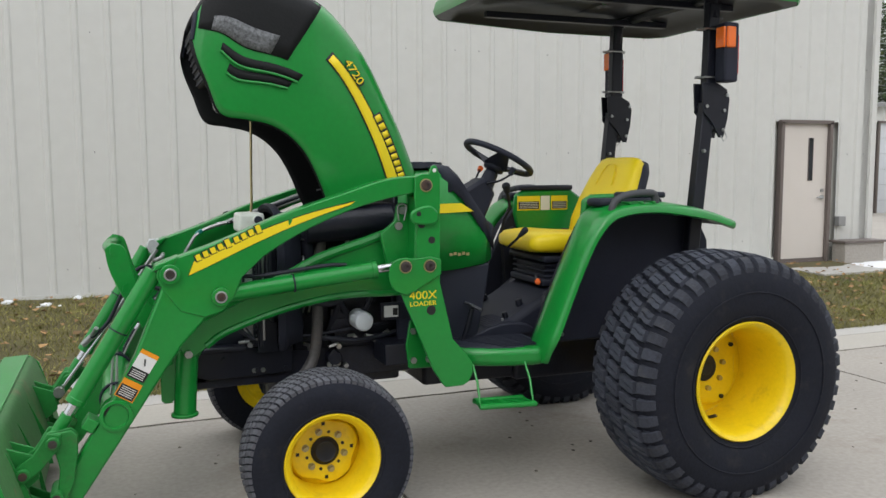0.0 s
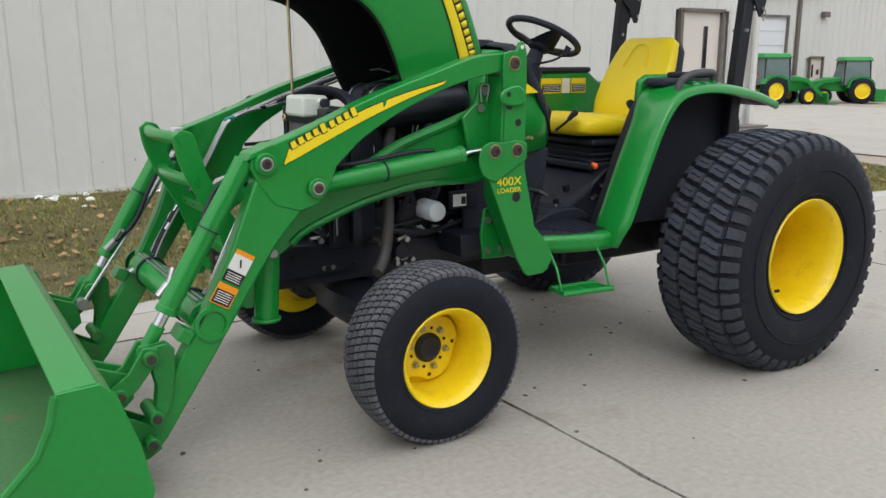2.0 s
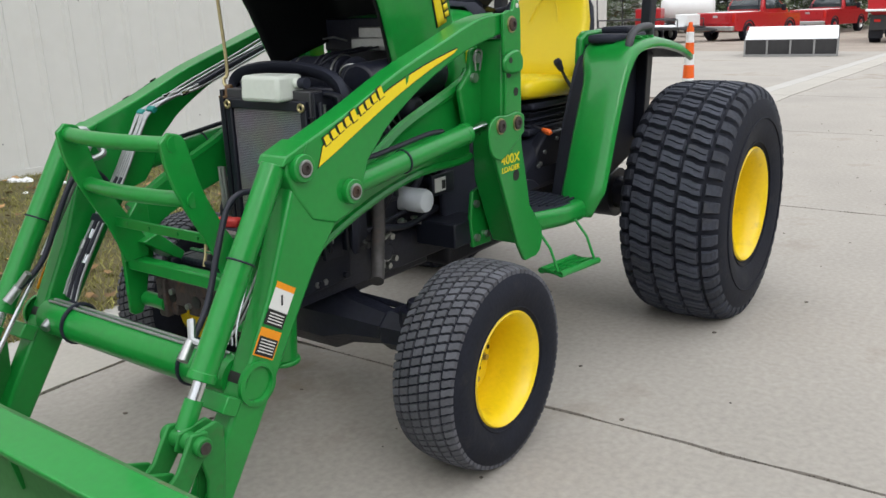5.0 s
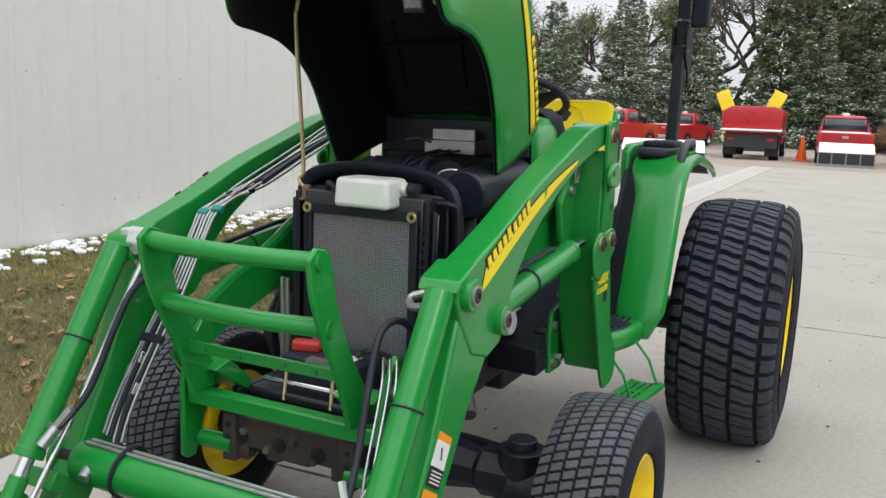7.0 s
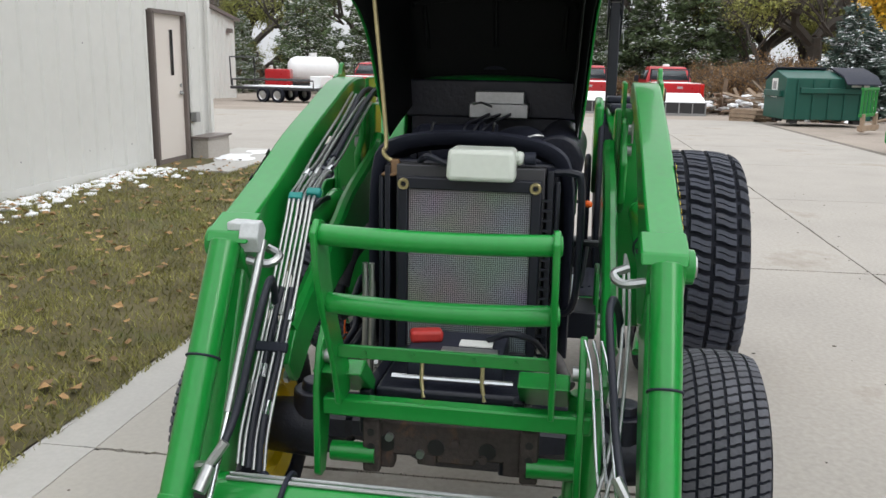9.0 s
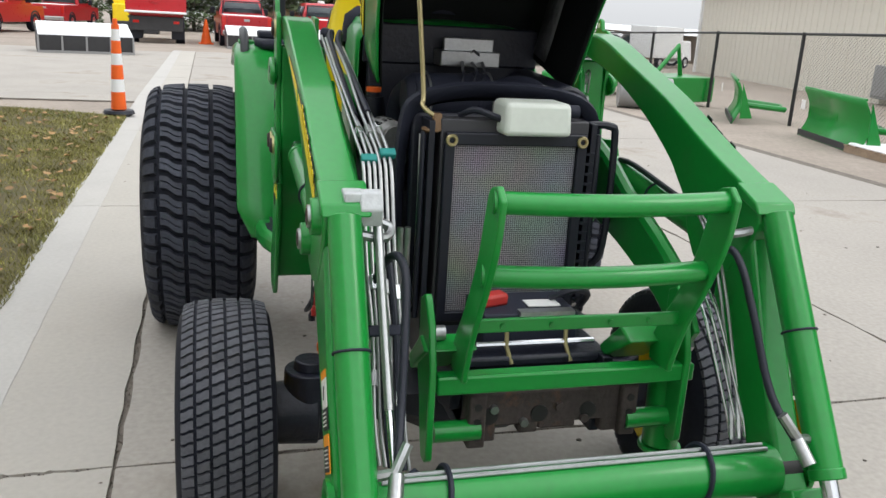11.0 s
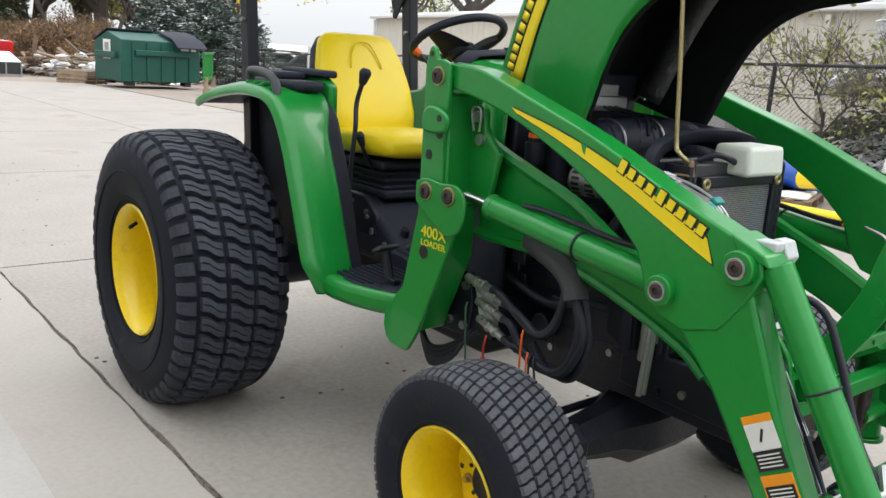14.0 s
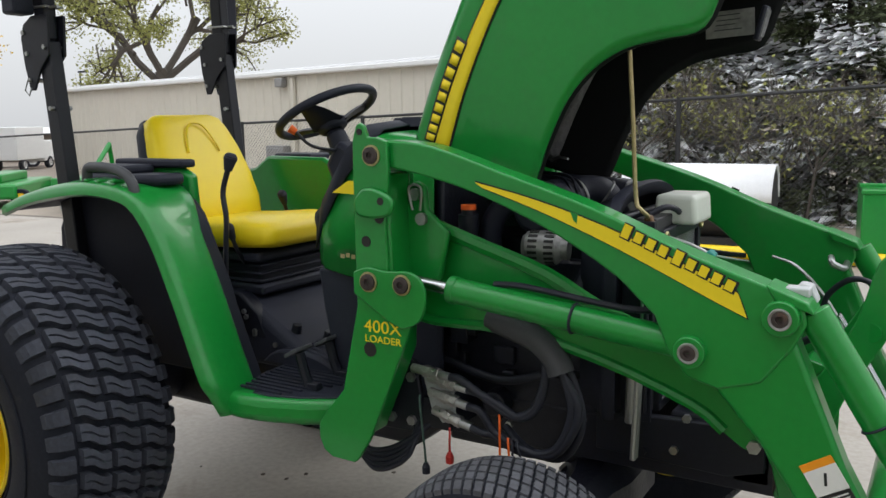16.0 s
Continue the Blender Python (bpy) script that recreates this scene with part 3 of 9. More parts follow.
# right side: alternator, fuel filter, drain tube
bm = B()
c = (1.775, -0.275, 1.185)
lathe(bm, [(-0.09, 0.001), (-0.09, 0.05), (-0.07, 0.070), (-0.01, 0.074), (0.01, 0.074), (0.06, 0.070), (0.08, 0.05), (0.11, 0.05), (0.11, 0.001)], c, 28)
bmesh.ops.rotate(bm, verts=bm.verts, cent=c, matrix=Matrix.Rotation(radians(-80), 3, "Z"))
alt = part("alternator", bm, material("cast_aluminium", (0.27, 0.27, 0.265), 0.45, metal=0.6, vary=0.25, scale=18, stain=(0.08, 0.075, 0.07), stain_amount=0.6, stain_scale=20), tractor, "finned cast aluminium alternator")
for k in range(18):
    a = 2 * math.pi * k / 18
    for side in (-0.036, 0.034):
        bm = box(B(), (c[0] + 0.070 * math.sin(a), c[1] + side, c[2] + 0.070 * math.cos(a)), (0.012, 0.040, 0.010), Matrix.Rotation(a, 3, "Y"))
        bmesh.ops.rotate(bm, verts=bm.verts, cent=c, matrix=Matrix.Rotation(radians(-80), 3, "Z"))
        part("cooling_slot", bm, STICKER_BLACK, alt)
for q in (alt, *alt.children):
    q.data.transform(Matrix.Translation(c) @ Matrix.Scale(0.68, 4) @ Matrix.Translation((-c[0], -c[1], -c[2])))
bm = B()
cyl(bm, (1.52, -0.27, 1.20), (1.52, -0.27, 1.27), 0.032, seg=20)
cyl(bm, (1.52, -0.27, 1.27), (1.52, -0.27, 1.285), 0.022, seg=16)
part("filler_neck", bm, BLACK, tractor)
part("filler_cap", cyl(B(), (1.52, -0.27, 1.285), (1.52, -0.27, 1.30), 0.024), ORANGE, tractor, "small orange cap")
for y in (-0.265, -0.285):
    part("fuel_tube", tube(B(), [(2.07, y, 0.98), (2.065, y, 0.80), (2.06, y - 0.01, 0.60)], 0.009, 8, 4), STEEL, tractor)
part("fuel_bowl", cyl(B(), (2.045, -0.275, 0.70), (2.05, -0.275, 0.92), 0.017), STEEL, tractor, bevel=0.004)

# hydraulic couplers with hoses and dust caps, right side ahead of the platform
bm = B()
prism(bm, [(1.42, 0.785), (1.52, 0.785), (1.525, 0.72), (1.53, 0.655), (1.49, 0.635), (1.45, 0.68)], -0.392, -0.372)
coupler = part("coupler_bracket", bm, GREY_CAST, tractor, "grey steel bracket with hydraulic quick couplers", bevel=0.003)
for k, (x, z) in enumerate(((1.445, 0.790), (1.505, 0.768), (1.506, 0.724), (1.519, 0.668))):
    d = Vector((0.97, -0.12, -0.03 - 0.05 * k)).normalized()
    p = Vector((x - 0.05, -0.405, z + 0.012))
    bm = B()
    cyl(bm, p, p + d * 0.045, 0.015, seg=14)
    cyl(bm, p + d * 0.045, p + d * 0.068, 0.0195, seg=6)
    cyl(bm, p + d * 0.068, p + d * 0.085, 0.0165, seg=14)
    cyl(bm, p + d * 0.085, p + d * 0.105, 0.0190, seg=6)
    part("coupler", bm, COUPLER_STEEL, coupler, "bright plated hydraulic coupler", bevel=0.0015)
    bm = B()
    cyl(bm, p + d * 0.105, p + d * 0.145, 0.0135, seg=14)
    part("hose_ferrule", bm, STEEL, coupler)
    e = p + d * 0.14
    if k < 2:
        pts = [e, e + d * 0.05, (1.70, -0.43, 0.735 + 0.01 * k), (1.765 + 0.01 * k, -0.435, 0.718), (1.82 + 0.008 * k, -0.43, 0.755), (1.848, -0.42, 0.85), (1.83, -0.41, 0.95)]
    else:
        pts = [e, e + d * 0.05, (1.685, -0.42, 0.655 - 0.012 * (k - 2)), (1.775, -0.43, 0.625 - 0.01 * (k - 2)), (1.885, -0.44, 0.632 + 0.012 * (k - 2)), (1.955 - 0.02 * (k - 2), -0.44, 0.76), (1.90, -0.43, 0.87), (1.84, -0.41, 0.95)]
    part("hydraulic_hose", tube(B(), pts, 0.0125, 10, 6), HOSE, tractor)
for k in range(2):
    part("hydraulic_hose", tube(B(), [(1.70, -0.38, 0.66), (1.79, -0.40 - 0.012 * k, 0.612), (1.90, -0.415, 0.618 + 0.014 * k), (1.955 - 0.022 * k, -0.42, 0.72), (1.93, -0.41, 0.83), (1.86, -0.40, 0.92)], 0.0125, 10, 6), HOSE, tractor)
for x, mat, z1, z0, cap, lean in ((1.445, LINE_GREEN, 0.73, 0.525, HOSE, 0.02), (1.55, RED_RUBBER, 0.645, 0.575, RED_RUBBER, 0.0), (1.717, ORANGE, 0.715, 0.52, ORANGE, 0.003), (1.745, ORANGE, 0.65, 0.505, ORANGE, 0.01), (1.757, HOSE, 0.65, 0.49, HOSE, 0.01), (1.775, HOSE, 0.65, 0.555, BLUE_CAP, 0.02)):
    bm = tube(B(), [(x - 0.008, -0.435, z1), (x, -0.448, z1 - 0.02), (x + lean * 0.5, -0.45, (z1 + z0) / 2), (x + lean, -0.45, z0)], 0.0035, 6, 4)
    cord = part("cap_tether", bm, mat, tractor)
    bm = B()
    cyl(bm, (x + lean, -0.45, z0), (x + lean, -0.45, z0 - 0.012), 0.007, 0.011, 12)
    cyl(bm, (x + lean, -0.45, z0 - 0.012), (x + lean, -0.45, z0 - 0.034), 0.0125, 0.012, 12)
    part("dust_cap", bm, cap, cord, "coloured rubber dust cap")
bm = B()
for k in range(5):
    tube(bm, [(1.46 - 0.02 * k, -0.36, 0.64), (1.40, -0.41 - 0.008 * k, 0.585 - 0.012 * k), (1.30, -0.42 - 0.008 * k, 0.525 - 0.014 * k), (1.20, -0.41, 0.515 - 0.010 * k), (1.06, -0.35, 0.58)], 0.009, 8, 5)
pieces("lower_hose", bm, HOSE, tractor)
bm = tube(B(), [(1.66, -0.385, 0.985), (1.74, -0.40, 0.968), (1.82, -0.41, 0.945), (1.875, -0.415, 0.90), (1.895, -0.42, 0.86)], 0.038, 14, 5)
part("hose_shield", bm, GREY_PLASTIC, tractor, "dark grey woven hose sleeve")
# ---- radiator pack ----
def checker_mesh():
    m = bpy.data.materials.new("woven_screen")
    m.use_nodes = True
    n, l = m.node_tree.nodes, m.node_tree.links
    p = n["Principled BSDF"]
    tc, ch, ns, mx, mp = n.new("ShaderNodeTexCoord"), n.new("ShaderNodeTexChecker"), n.new("ShaderNodeTexNoise"), n.new("ShaderNodeMix"), n.new("ShaderNodeMapping")
    mp.inputs["Rotation"].default_value = (radians(45), 0, 0)
    ch.inputs["Scale"].default_value = 235
    ch.inputs["Color1"].default_value, ch.inputs["Color2"].default_value = (0.36, 0.365, 0.375, 1), (0.075, 0.078, 0.086, 1)
    ns.inputs["Scale"].default_value = 7
    l.new(tc.outputs["Object"], mp.inputs["Vector"])
    l.new(mp.outputs["Vector"], ch.inputs["Vector"])
    l.new(tc.outputs["Object"], ns.inputs["Vector"])
    mx.data_type, mx.blend_type = "RGBA", "MULTIPLY"
    mx.inputs["Factor"].default_value = 0.5
    l.new(ch.outputs["Color"], mx.inputs["A"])
    l.new(ns.outputs["Color"], mx.inputs["B"])
    l.new(mx.outputs["Result"], p.inputs["Base Color"])
    p.inputs["Metallic"].default_value, p.inputs["Roughness"].default_value = 0.3, 0.45
    return m


bm = B()
box(bm, (2.05, 0.02, 0.995), (0.06, 0.42, 0.56))
rad = part("radiator", bm, FIN_DARK, tractor, "radiator behind a grey woven screen", bevel=0.004)
part("radiator_screen", box(B(), (2.083, 0.02, 0.975), (0.006, 0.345, 0.47)), checker_mesh(), rad, "fine grey wire mesh screen")
bm = B()
box(bm, (2.088, 0.02, 1.225), (0.022, 0.40, 0.034))
box(bm, (2.088, 0.02, 0.728), (0.022, 0.40, 0.03))
box(bm, (2.088, 0.208, 0.975), (0.022, 0.028, 0.48))
box(bm, (2.088, -0.168, 0.975), (0.022, 0.028, 0.48))
part("screen_frame", bm, BLACK, rad, bevel=0.004)
for y in (-0.165, 0.205):
    bm = B()
    tube(bm, [(2.103, y + 0.012 * math.cos(a), 1.222 + 0.012 * math.sin(a)) for a in (2 * math.pi * i / 16 for i in range(16))], 0.005, 6, closed=True)
    part("screen_latch", bm, ZINC, rad, "brass-coloured ring latch")
bm = B()
for y in (0.245, -0.215):
    box(bm, (2.04, y, 0.98), (0.09, 0.016, 0.58))
    tube(bm, [(2.07, y + math.copysign(0.02, y), 1.24), (2.07, y + math.copysign(0.02, y), 0.72)], 0.008, 8)
pieces("oil_cooler_frame", bm, BLACK, rad, bevel=0.002)
for k in range(17):
    part("cooler_fin", box(B(), (2.085, 0.238, 0.74 + 0.028 * k), (0.012, 0.026, 0.007)), BLACK, rad)
for y in (0.262, -0.235):
    part("cooler_pipe", tube(B(), [(2.05, y, 1.23), (2.06, y, 1.10), (2.06, y, 0.75)], 0.007, 8), STEEL, rad)
bm = B()
tube(bm, [(2.03, 0.24, 1.26), (2.04, 0.31, 1.26), (2.04, 0.33, 1.22), (2.04, 0.33, 0.95), (2.03, 0.31, 0.86), (2.0, 0.25, 0.84)], 0.011, 8, 4)
part("shroud_support_rod", bm, BLACK, tractor)
arch = [(-0.29, 0.70), (-0.295, 1.05), (-0.285, 1.25), (-0.25, 1.325), (-0.15, 1.358), (0, 1.368), (0.15, 1.358), (0.26, 1.325), (0.305, 1.25), (0.315, 1.05), (0.31, 0.70)]
arch = [(p.x, p.z) for p in smooth_path([(y, 0, z) for y, z in arch], 4)]
bm = B()
cen = (0.01, 0.95)
loft(bm, [[(x, cen[0] + (y - cen[0]) * k, cen[1] + (z - cen[1]) * k) for y, z in arch] for x, k in ((1.99, 0.90), (2.0, 0.985), (1.985, 1.0), (1.965, 0.99), (1.95, 0.93), (1.88, 0.86))])
part("radiator_shroud", bm, PLASTIC, tractor, "black plastic arched radiator shroud", solid=0.006)
bm = B()
box(bm, (1.97, 0.01, 0.99), (0.03, 0.52, 0.58))
part("radiator_core", bm, ENGINE, tractor, bevel=0.01)
bm = B()
box(bm, (2.085, 0.056, 1.285), (0.13, 0.19, 0.088), taper=(0.92, 0.95))
cyl(bm, (2.06, 0.14, 1.30), (2.06, 0.17, 1.30), 0.02, seg=14)
tank = part("overflow_tank", bm, WHITE_PLASTIC, tractor, "milky white plastic coolant overflow tank", bevel=0.014, segments=3)
part("tank_cap", cyl(B(), (2.06, 0.17, 1.30), (2.06, 0.20, 1.30), 0.018), PLASTIC, tank)
part("overflow_hose", tube(B(), [(2.09, -0.01, 1.27), (2.10, -0.05, 1.285), (2.08, -0.10, 1.30), (2.04, -0.13, 1.28)], 0.009, 8, 5), HOSE, tank)
bm = B()
prism(bm, [(2.03, 1.245), (2.08, 1.245), (2.075, 1.268), (2.035, 1.268)], -0.17, -0.03)
prism(bm, [(2.045, 1.24), (2.08, 1.24), (2.07, 1.285), (2.052, 1.288)], -0.21, -0.185)
box(bm, (2.06, -0.215, 1.243), (0.05, 0.04, 0.010))
part("rod_bracket", bm, TAN, tractor, "tan rusted prop-rod bracket", bevel=0.005)
part("radiator_cap", cyl(B(), (2.02, 0.20, 1.24), (2.02, 0.20, 1.265), 0.026), STEEL, tractor, bevel=0.004)
bm = B()
tube(bm, [(2.05, -0.195, 1.272), (2.062, -0.215, 1.285), (2.048, -0.235, 1.305), (2.032, -0.231, 1.34), (2.026, -0.250, 1.55), (2.018, -0.274, 1.79), (2.025, -0.265, 1.825), (2.02, -0.26, 1.86), (1.995, -0.26, 1.885), (1.96, -0.28, 1.89)], 0.0065, 8, 4)
part("prop_rod", bm, ZINC, tractor, "thin bent hood prop rod")
# battery and tray ahead of the radiator
bm = B()
box(bm, (2.25, 0.02, 0.705), (0.24, 0.40, 0.03))
box(bm, (2.25, 0.02, 0.675), (0.18, 0.34, 0.04))
part("battery_tray", bm, ENGINE, tractor, bevel=0.01)
bm = B()
box(bm, (2.22, 0.02, 0.76), (0.17, 0.26, 0.10))
bat = part("battery", bm, PLASTIC, tractor, "black battery low in front of the radiator", bevel=0.006)
part("terminal_boot", box(B(), (2.23, -0.07, 0.825), (0.045, 0.09, 0.035), Matrix.Rotation(0.3, 3, "Z")), RED_RUBBER, bat, "red rubber terminal boot", bevel=0.01)
part("battery_strap", box(B(), (2.30, 0.06, 0.81), (0.03, 0.15, 0.012)), STEEL, bat)
part("battery_label", box(B(), (2.24, 0.07, 0.813), (0.05, 0.09, 0.003)), STICKER_WHITE, bat)
part("battery_cable", tube(B(), [(2.22, 0.10, 0.82), (2.25, 0.16, 0.85), (2.20, 0.22, 0.82), (2.1, 0.25, 0.75)], 0.009, 8, 5), HOSE, bat)
part("hold_down_rod", tube(B(), [(2.345, -0.14, 0.745), (2.345, 0.18, 0.745)], 0.008, 8), CHROME, bat)
for y in (-0.06, 0.10):
    part("hook_bolt", tube(B(), [(2.34, y, 0.80), (2.35, y, 0.74), (2.37, y + 0.01, 0.70)], 0.006, 8), ZINC, bat)
# air cleaner and intake seen under the hood
bm = B()
cyl(bm, (1.71, -0.19, 1.285), (1.70, 0.06, 1.29), 0.078, seg=28)
cyl(bm, (1.71, -0.215, 1.285), (1.71, -0.19, 1.285), 0.06, 0.078, 28)
cyl(bm, (1.70, 0.0, 1.289), (1.70, 0.02, 1.29), 0.083, seg=28)
part("air_cleaner", bm, PLASTIC, tractor, "black round air cleaner housing", bevel=0.006)
bm = B()
tube(bm, [(1.70, 0.06, 1.29), (1.73, 0.13, 1.315), (1.79, 0.175, 1.30), (1.83, 0.185, 1.20), (1.82, 0.18, 1.06)], 0.052, 18, 6)
part("intake_duct", bm, PLASTIC, tractor, "fat black rubber intake duct")
for p, d, rr in (((1.71, -0.15, 1.286), (0.04, -1, 0.0), 0.080), ((1.705, 0.045, 1.29), (0.04, -1, 0.0), 0.080), ((1.79, 0.175, 1.30), (0.6, 0.3, -0.45), 0.0545), ((1.83, 0.185, 1.20), (0.1, 0.05, -1), 0.0545)):
    e, g = frame_along(Vector(d).normalized())[:2]
    part("hose_clamp", tube(B(), [Vector(p) + (e * math.cos(2 * math.pi * i / 24) + g * math.sin(2 * math.pi * i / 24)) * rr for i in range(24)], 0.004, 6, closed=True), STEEL, tractor, "bright worm-drive hose clamp")
for k, (y, z, x1) in enumerate(((-0.04, 1.365, 1.55), (0.0, 1.372, 1.52), (0.03, 1.365, 1.54))):
    part("wiring_lead", tube(B(), [(1.78, y - 0.03, 1.30 + 0.02 * k), (1.74, y, z), (1.66, y + 0.02, z + 0.01), (x1, y + 0.05, 1.39)], 0.005, 6, 5), HOSE, tractor)
bm = B()
tube(bm, [(1.66, -0.16, 1.31), (1.60, -0.19, 1.29), (1.56, -0.20, 1.22), (1.56, -0.19, 1.1)], 0.036, 14, 5)
part("intake_duct", bm, PLASTIC, tractor)
bm = B()
box(bm, (1.50, 0.04, 1.44), (0.02, 0.17, 0.05))
box(bm, (1.49, 0.04, 1.40), (0.10, 0.20, 0.05))
part("relay_plate", bm, STEEL, tractor, "bright metal plate at the firewall", bevel=0.004)
part("wire_clip", tube(B(), [(1.74, -0.02, 1.43), (1.70, 0.0, 1.435), (1.66, 0.03, 1.42)], 0.004, 6), STEEL, tractor)
bm = B()
box(bm, (1.42, 0, 1.22), (0.03, 0.56, 0.44))
box(bm, (1.437, 0.004, 1.435), (0.014, 0.60, 0.13))
pieces("firewall", bm, ENGINE, tractor, bevel=0.01)

# ---- raised hood ----
HOOD_TOP = [(1.265, 1.465), (1.305, 1.565), (1.365, 1.713), (1.445, 1.88), (1.535, 2.055), (1.64, 2.20), (1.765, 2.315), (1.97, 2.395), (2.13, 2.40), (2.26, 2.31), (2.315, 2.22)]
HOOD_LOW = [(1.74, 1.33), (1.775, 1.41), (1.81, 1.50), (1.866, 1.607), (1.94, 1.685), (2.03, 1.733), (2.13, 1.752), (2.235, 1.775), (2.285, 1.90), (2.325, 2.01), (2.34, 2.09)]
HOOD_HALF = [0.31, 0.32, 0.328, 0.335, 0.342, 0.35, 0.355, 0.355, 0.35, 0.335, 0.31]
_top, _low = curve2(HOOD_TOP, 4), curve2(HOOD_LOW, 4)
_half = [p.x for p in smooth_path([(h, 0, 0) for h in HOOD_HALF], 4)]


def hood_point(i, u, grow=0.0):
    """A point of the hood's skin: i along its length, u from the left lower edge (0) over the top (0.5) to the right (1)."""
    i0 = min(int(i), len(_top) - 2)
    f = i - i0
    mixv = lambda a, b: tuple(a[k] + (b[k] - a[k]) * f for k in range(2))
    t, b = mixv(_top[i0], _top[i0 + 1]), mixv(_low[i0], _low[i0 + 1])
    w = _half[i0] + (_half[i0 + 1] - _half[i0]) * f + grow
    a = (u - 0.5) * 2
    e = abs(a)
    # side runs straight, then rounds over to a gently crowned top
    if e > 0.42:
        h = 0.80 * (1 - e) / 0.58
        y = w * (1.0 - 0.06 * (h / 0.8) ** 2)
    else:
        q = (0.42 - e) / 0.42
        ang = q * math.pi / 2
        h = 0.80 + 0.20 * math.sin(ang) ** 0.8
        y = w * 0.94 * (1 - q) ** 0.62 if q < 1 else 0.0
        y = w * 0.94 * math.cos(ang) ** 0.75
    x, z = b[0] + (t[0] - b[0]) * h, b[1] + (t[1] - b[1]) * h
    return Vector((x, (y if a < 0 else -y) + 0.008, z))


def hood_normal(i, u):
    d = 0.02
    du = hood_point(i, min(1, u + d)) - hood_point(i, max(0, u - d))
    di = hood_point(min(len(_top) - 1.001, i + 0.3), u) - hood_point(max(0, i - 0.3), u)
    n = du.cross(di).normalized()
    if n.y * (1 if u < 0.5 else -1) < 0:
        n = -n
    return n


NI = len(_top) - 1
bm = B()
us = [k / 48 for k in range(49)]
loft(bm, [[hood_point(min(i, NI - 0.001), u) for u in us] for i in range(NI + 1)])
hood = part("hood", bm, GREEN, tractor, "glossy green hood propped wide open", solid=0.006, angle=60)
bm = B()
loft(bm, [[hood_point(min(i, NI - 0.001), 0.006 + 0.988 * u, -0.016) + Vector((0.012, 0, -0.012)) for u in us] for i in range(NI + 1)])
part("hood_liner", bm, LINER, hood, "matt black ribbed underside of the hood", angle=60, solid=-0.003)
for k, (i0, i1) in enumerate(((6, 12), (16, 24))):
    for uu in (0.38, 0.5, 0.62):
        bm = B()
        tube(bm, [hood_point(i0 + (i1 - i0) * j / 6, uu, -0.02) + Vector((0.02, 0, -0.02)) for j in range(7)], 0.008, 6)
        part("liner_rib", bm, LINER, hood)
for i in (10, 18):
    bm = B()
    tube(bm, [hood_point(i, 0.34 + 0.32 * j / 8, -0.02) + Vector((0.025, 0, -0.02)) for j in range(9)], 0.012, 6)
    part("liner_crossrib", bm, LINER, hood)
# silver heat foil inside the far cheek of the hood
bm = B()
loft(bm, [[hood_point(1 + 15 * j / 10, u, -0.028) + Vector((0.01, 0, -0.008)) for u in (0.15, 0.19, 0.225)] for j in range(11)])
part("heat_foil", bm, FOIL, hood, "creased silver heat-shield foil", solid=0.002)


def skin_patch(name, i0, i1, u0, u1, mat, lift=0.004, ni=14, nu=3, label="", parent=None, taper=0.0):
    bm = B()
    rows = []
    for a in range(ni + 1):
        i = i0 + (i1 - i0) * a / ni
        k = 1 - taper * (a / ni)
        um = (u0(i) if callable(u0) else u0), (u1(i) if callable(u1) else u1)
        mid, half = (um[0] + um[1]) / 2, (um[1] - um[0]) / 2 * k
        rows.append([hood_point(i, mid - half + 2 * half * b / nu) + hood_normal(i, mid) * lift for b in range(nu + 1)])
    loft(bm, rows)
    return part(name, bm, mat, parent or hood, label, solid=0.002)


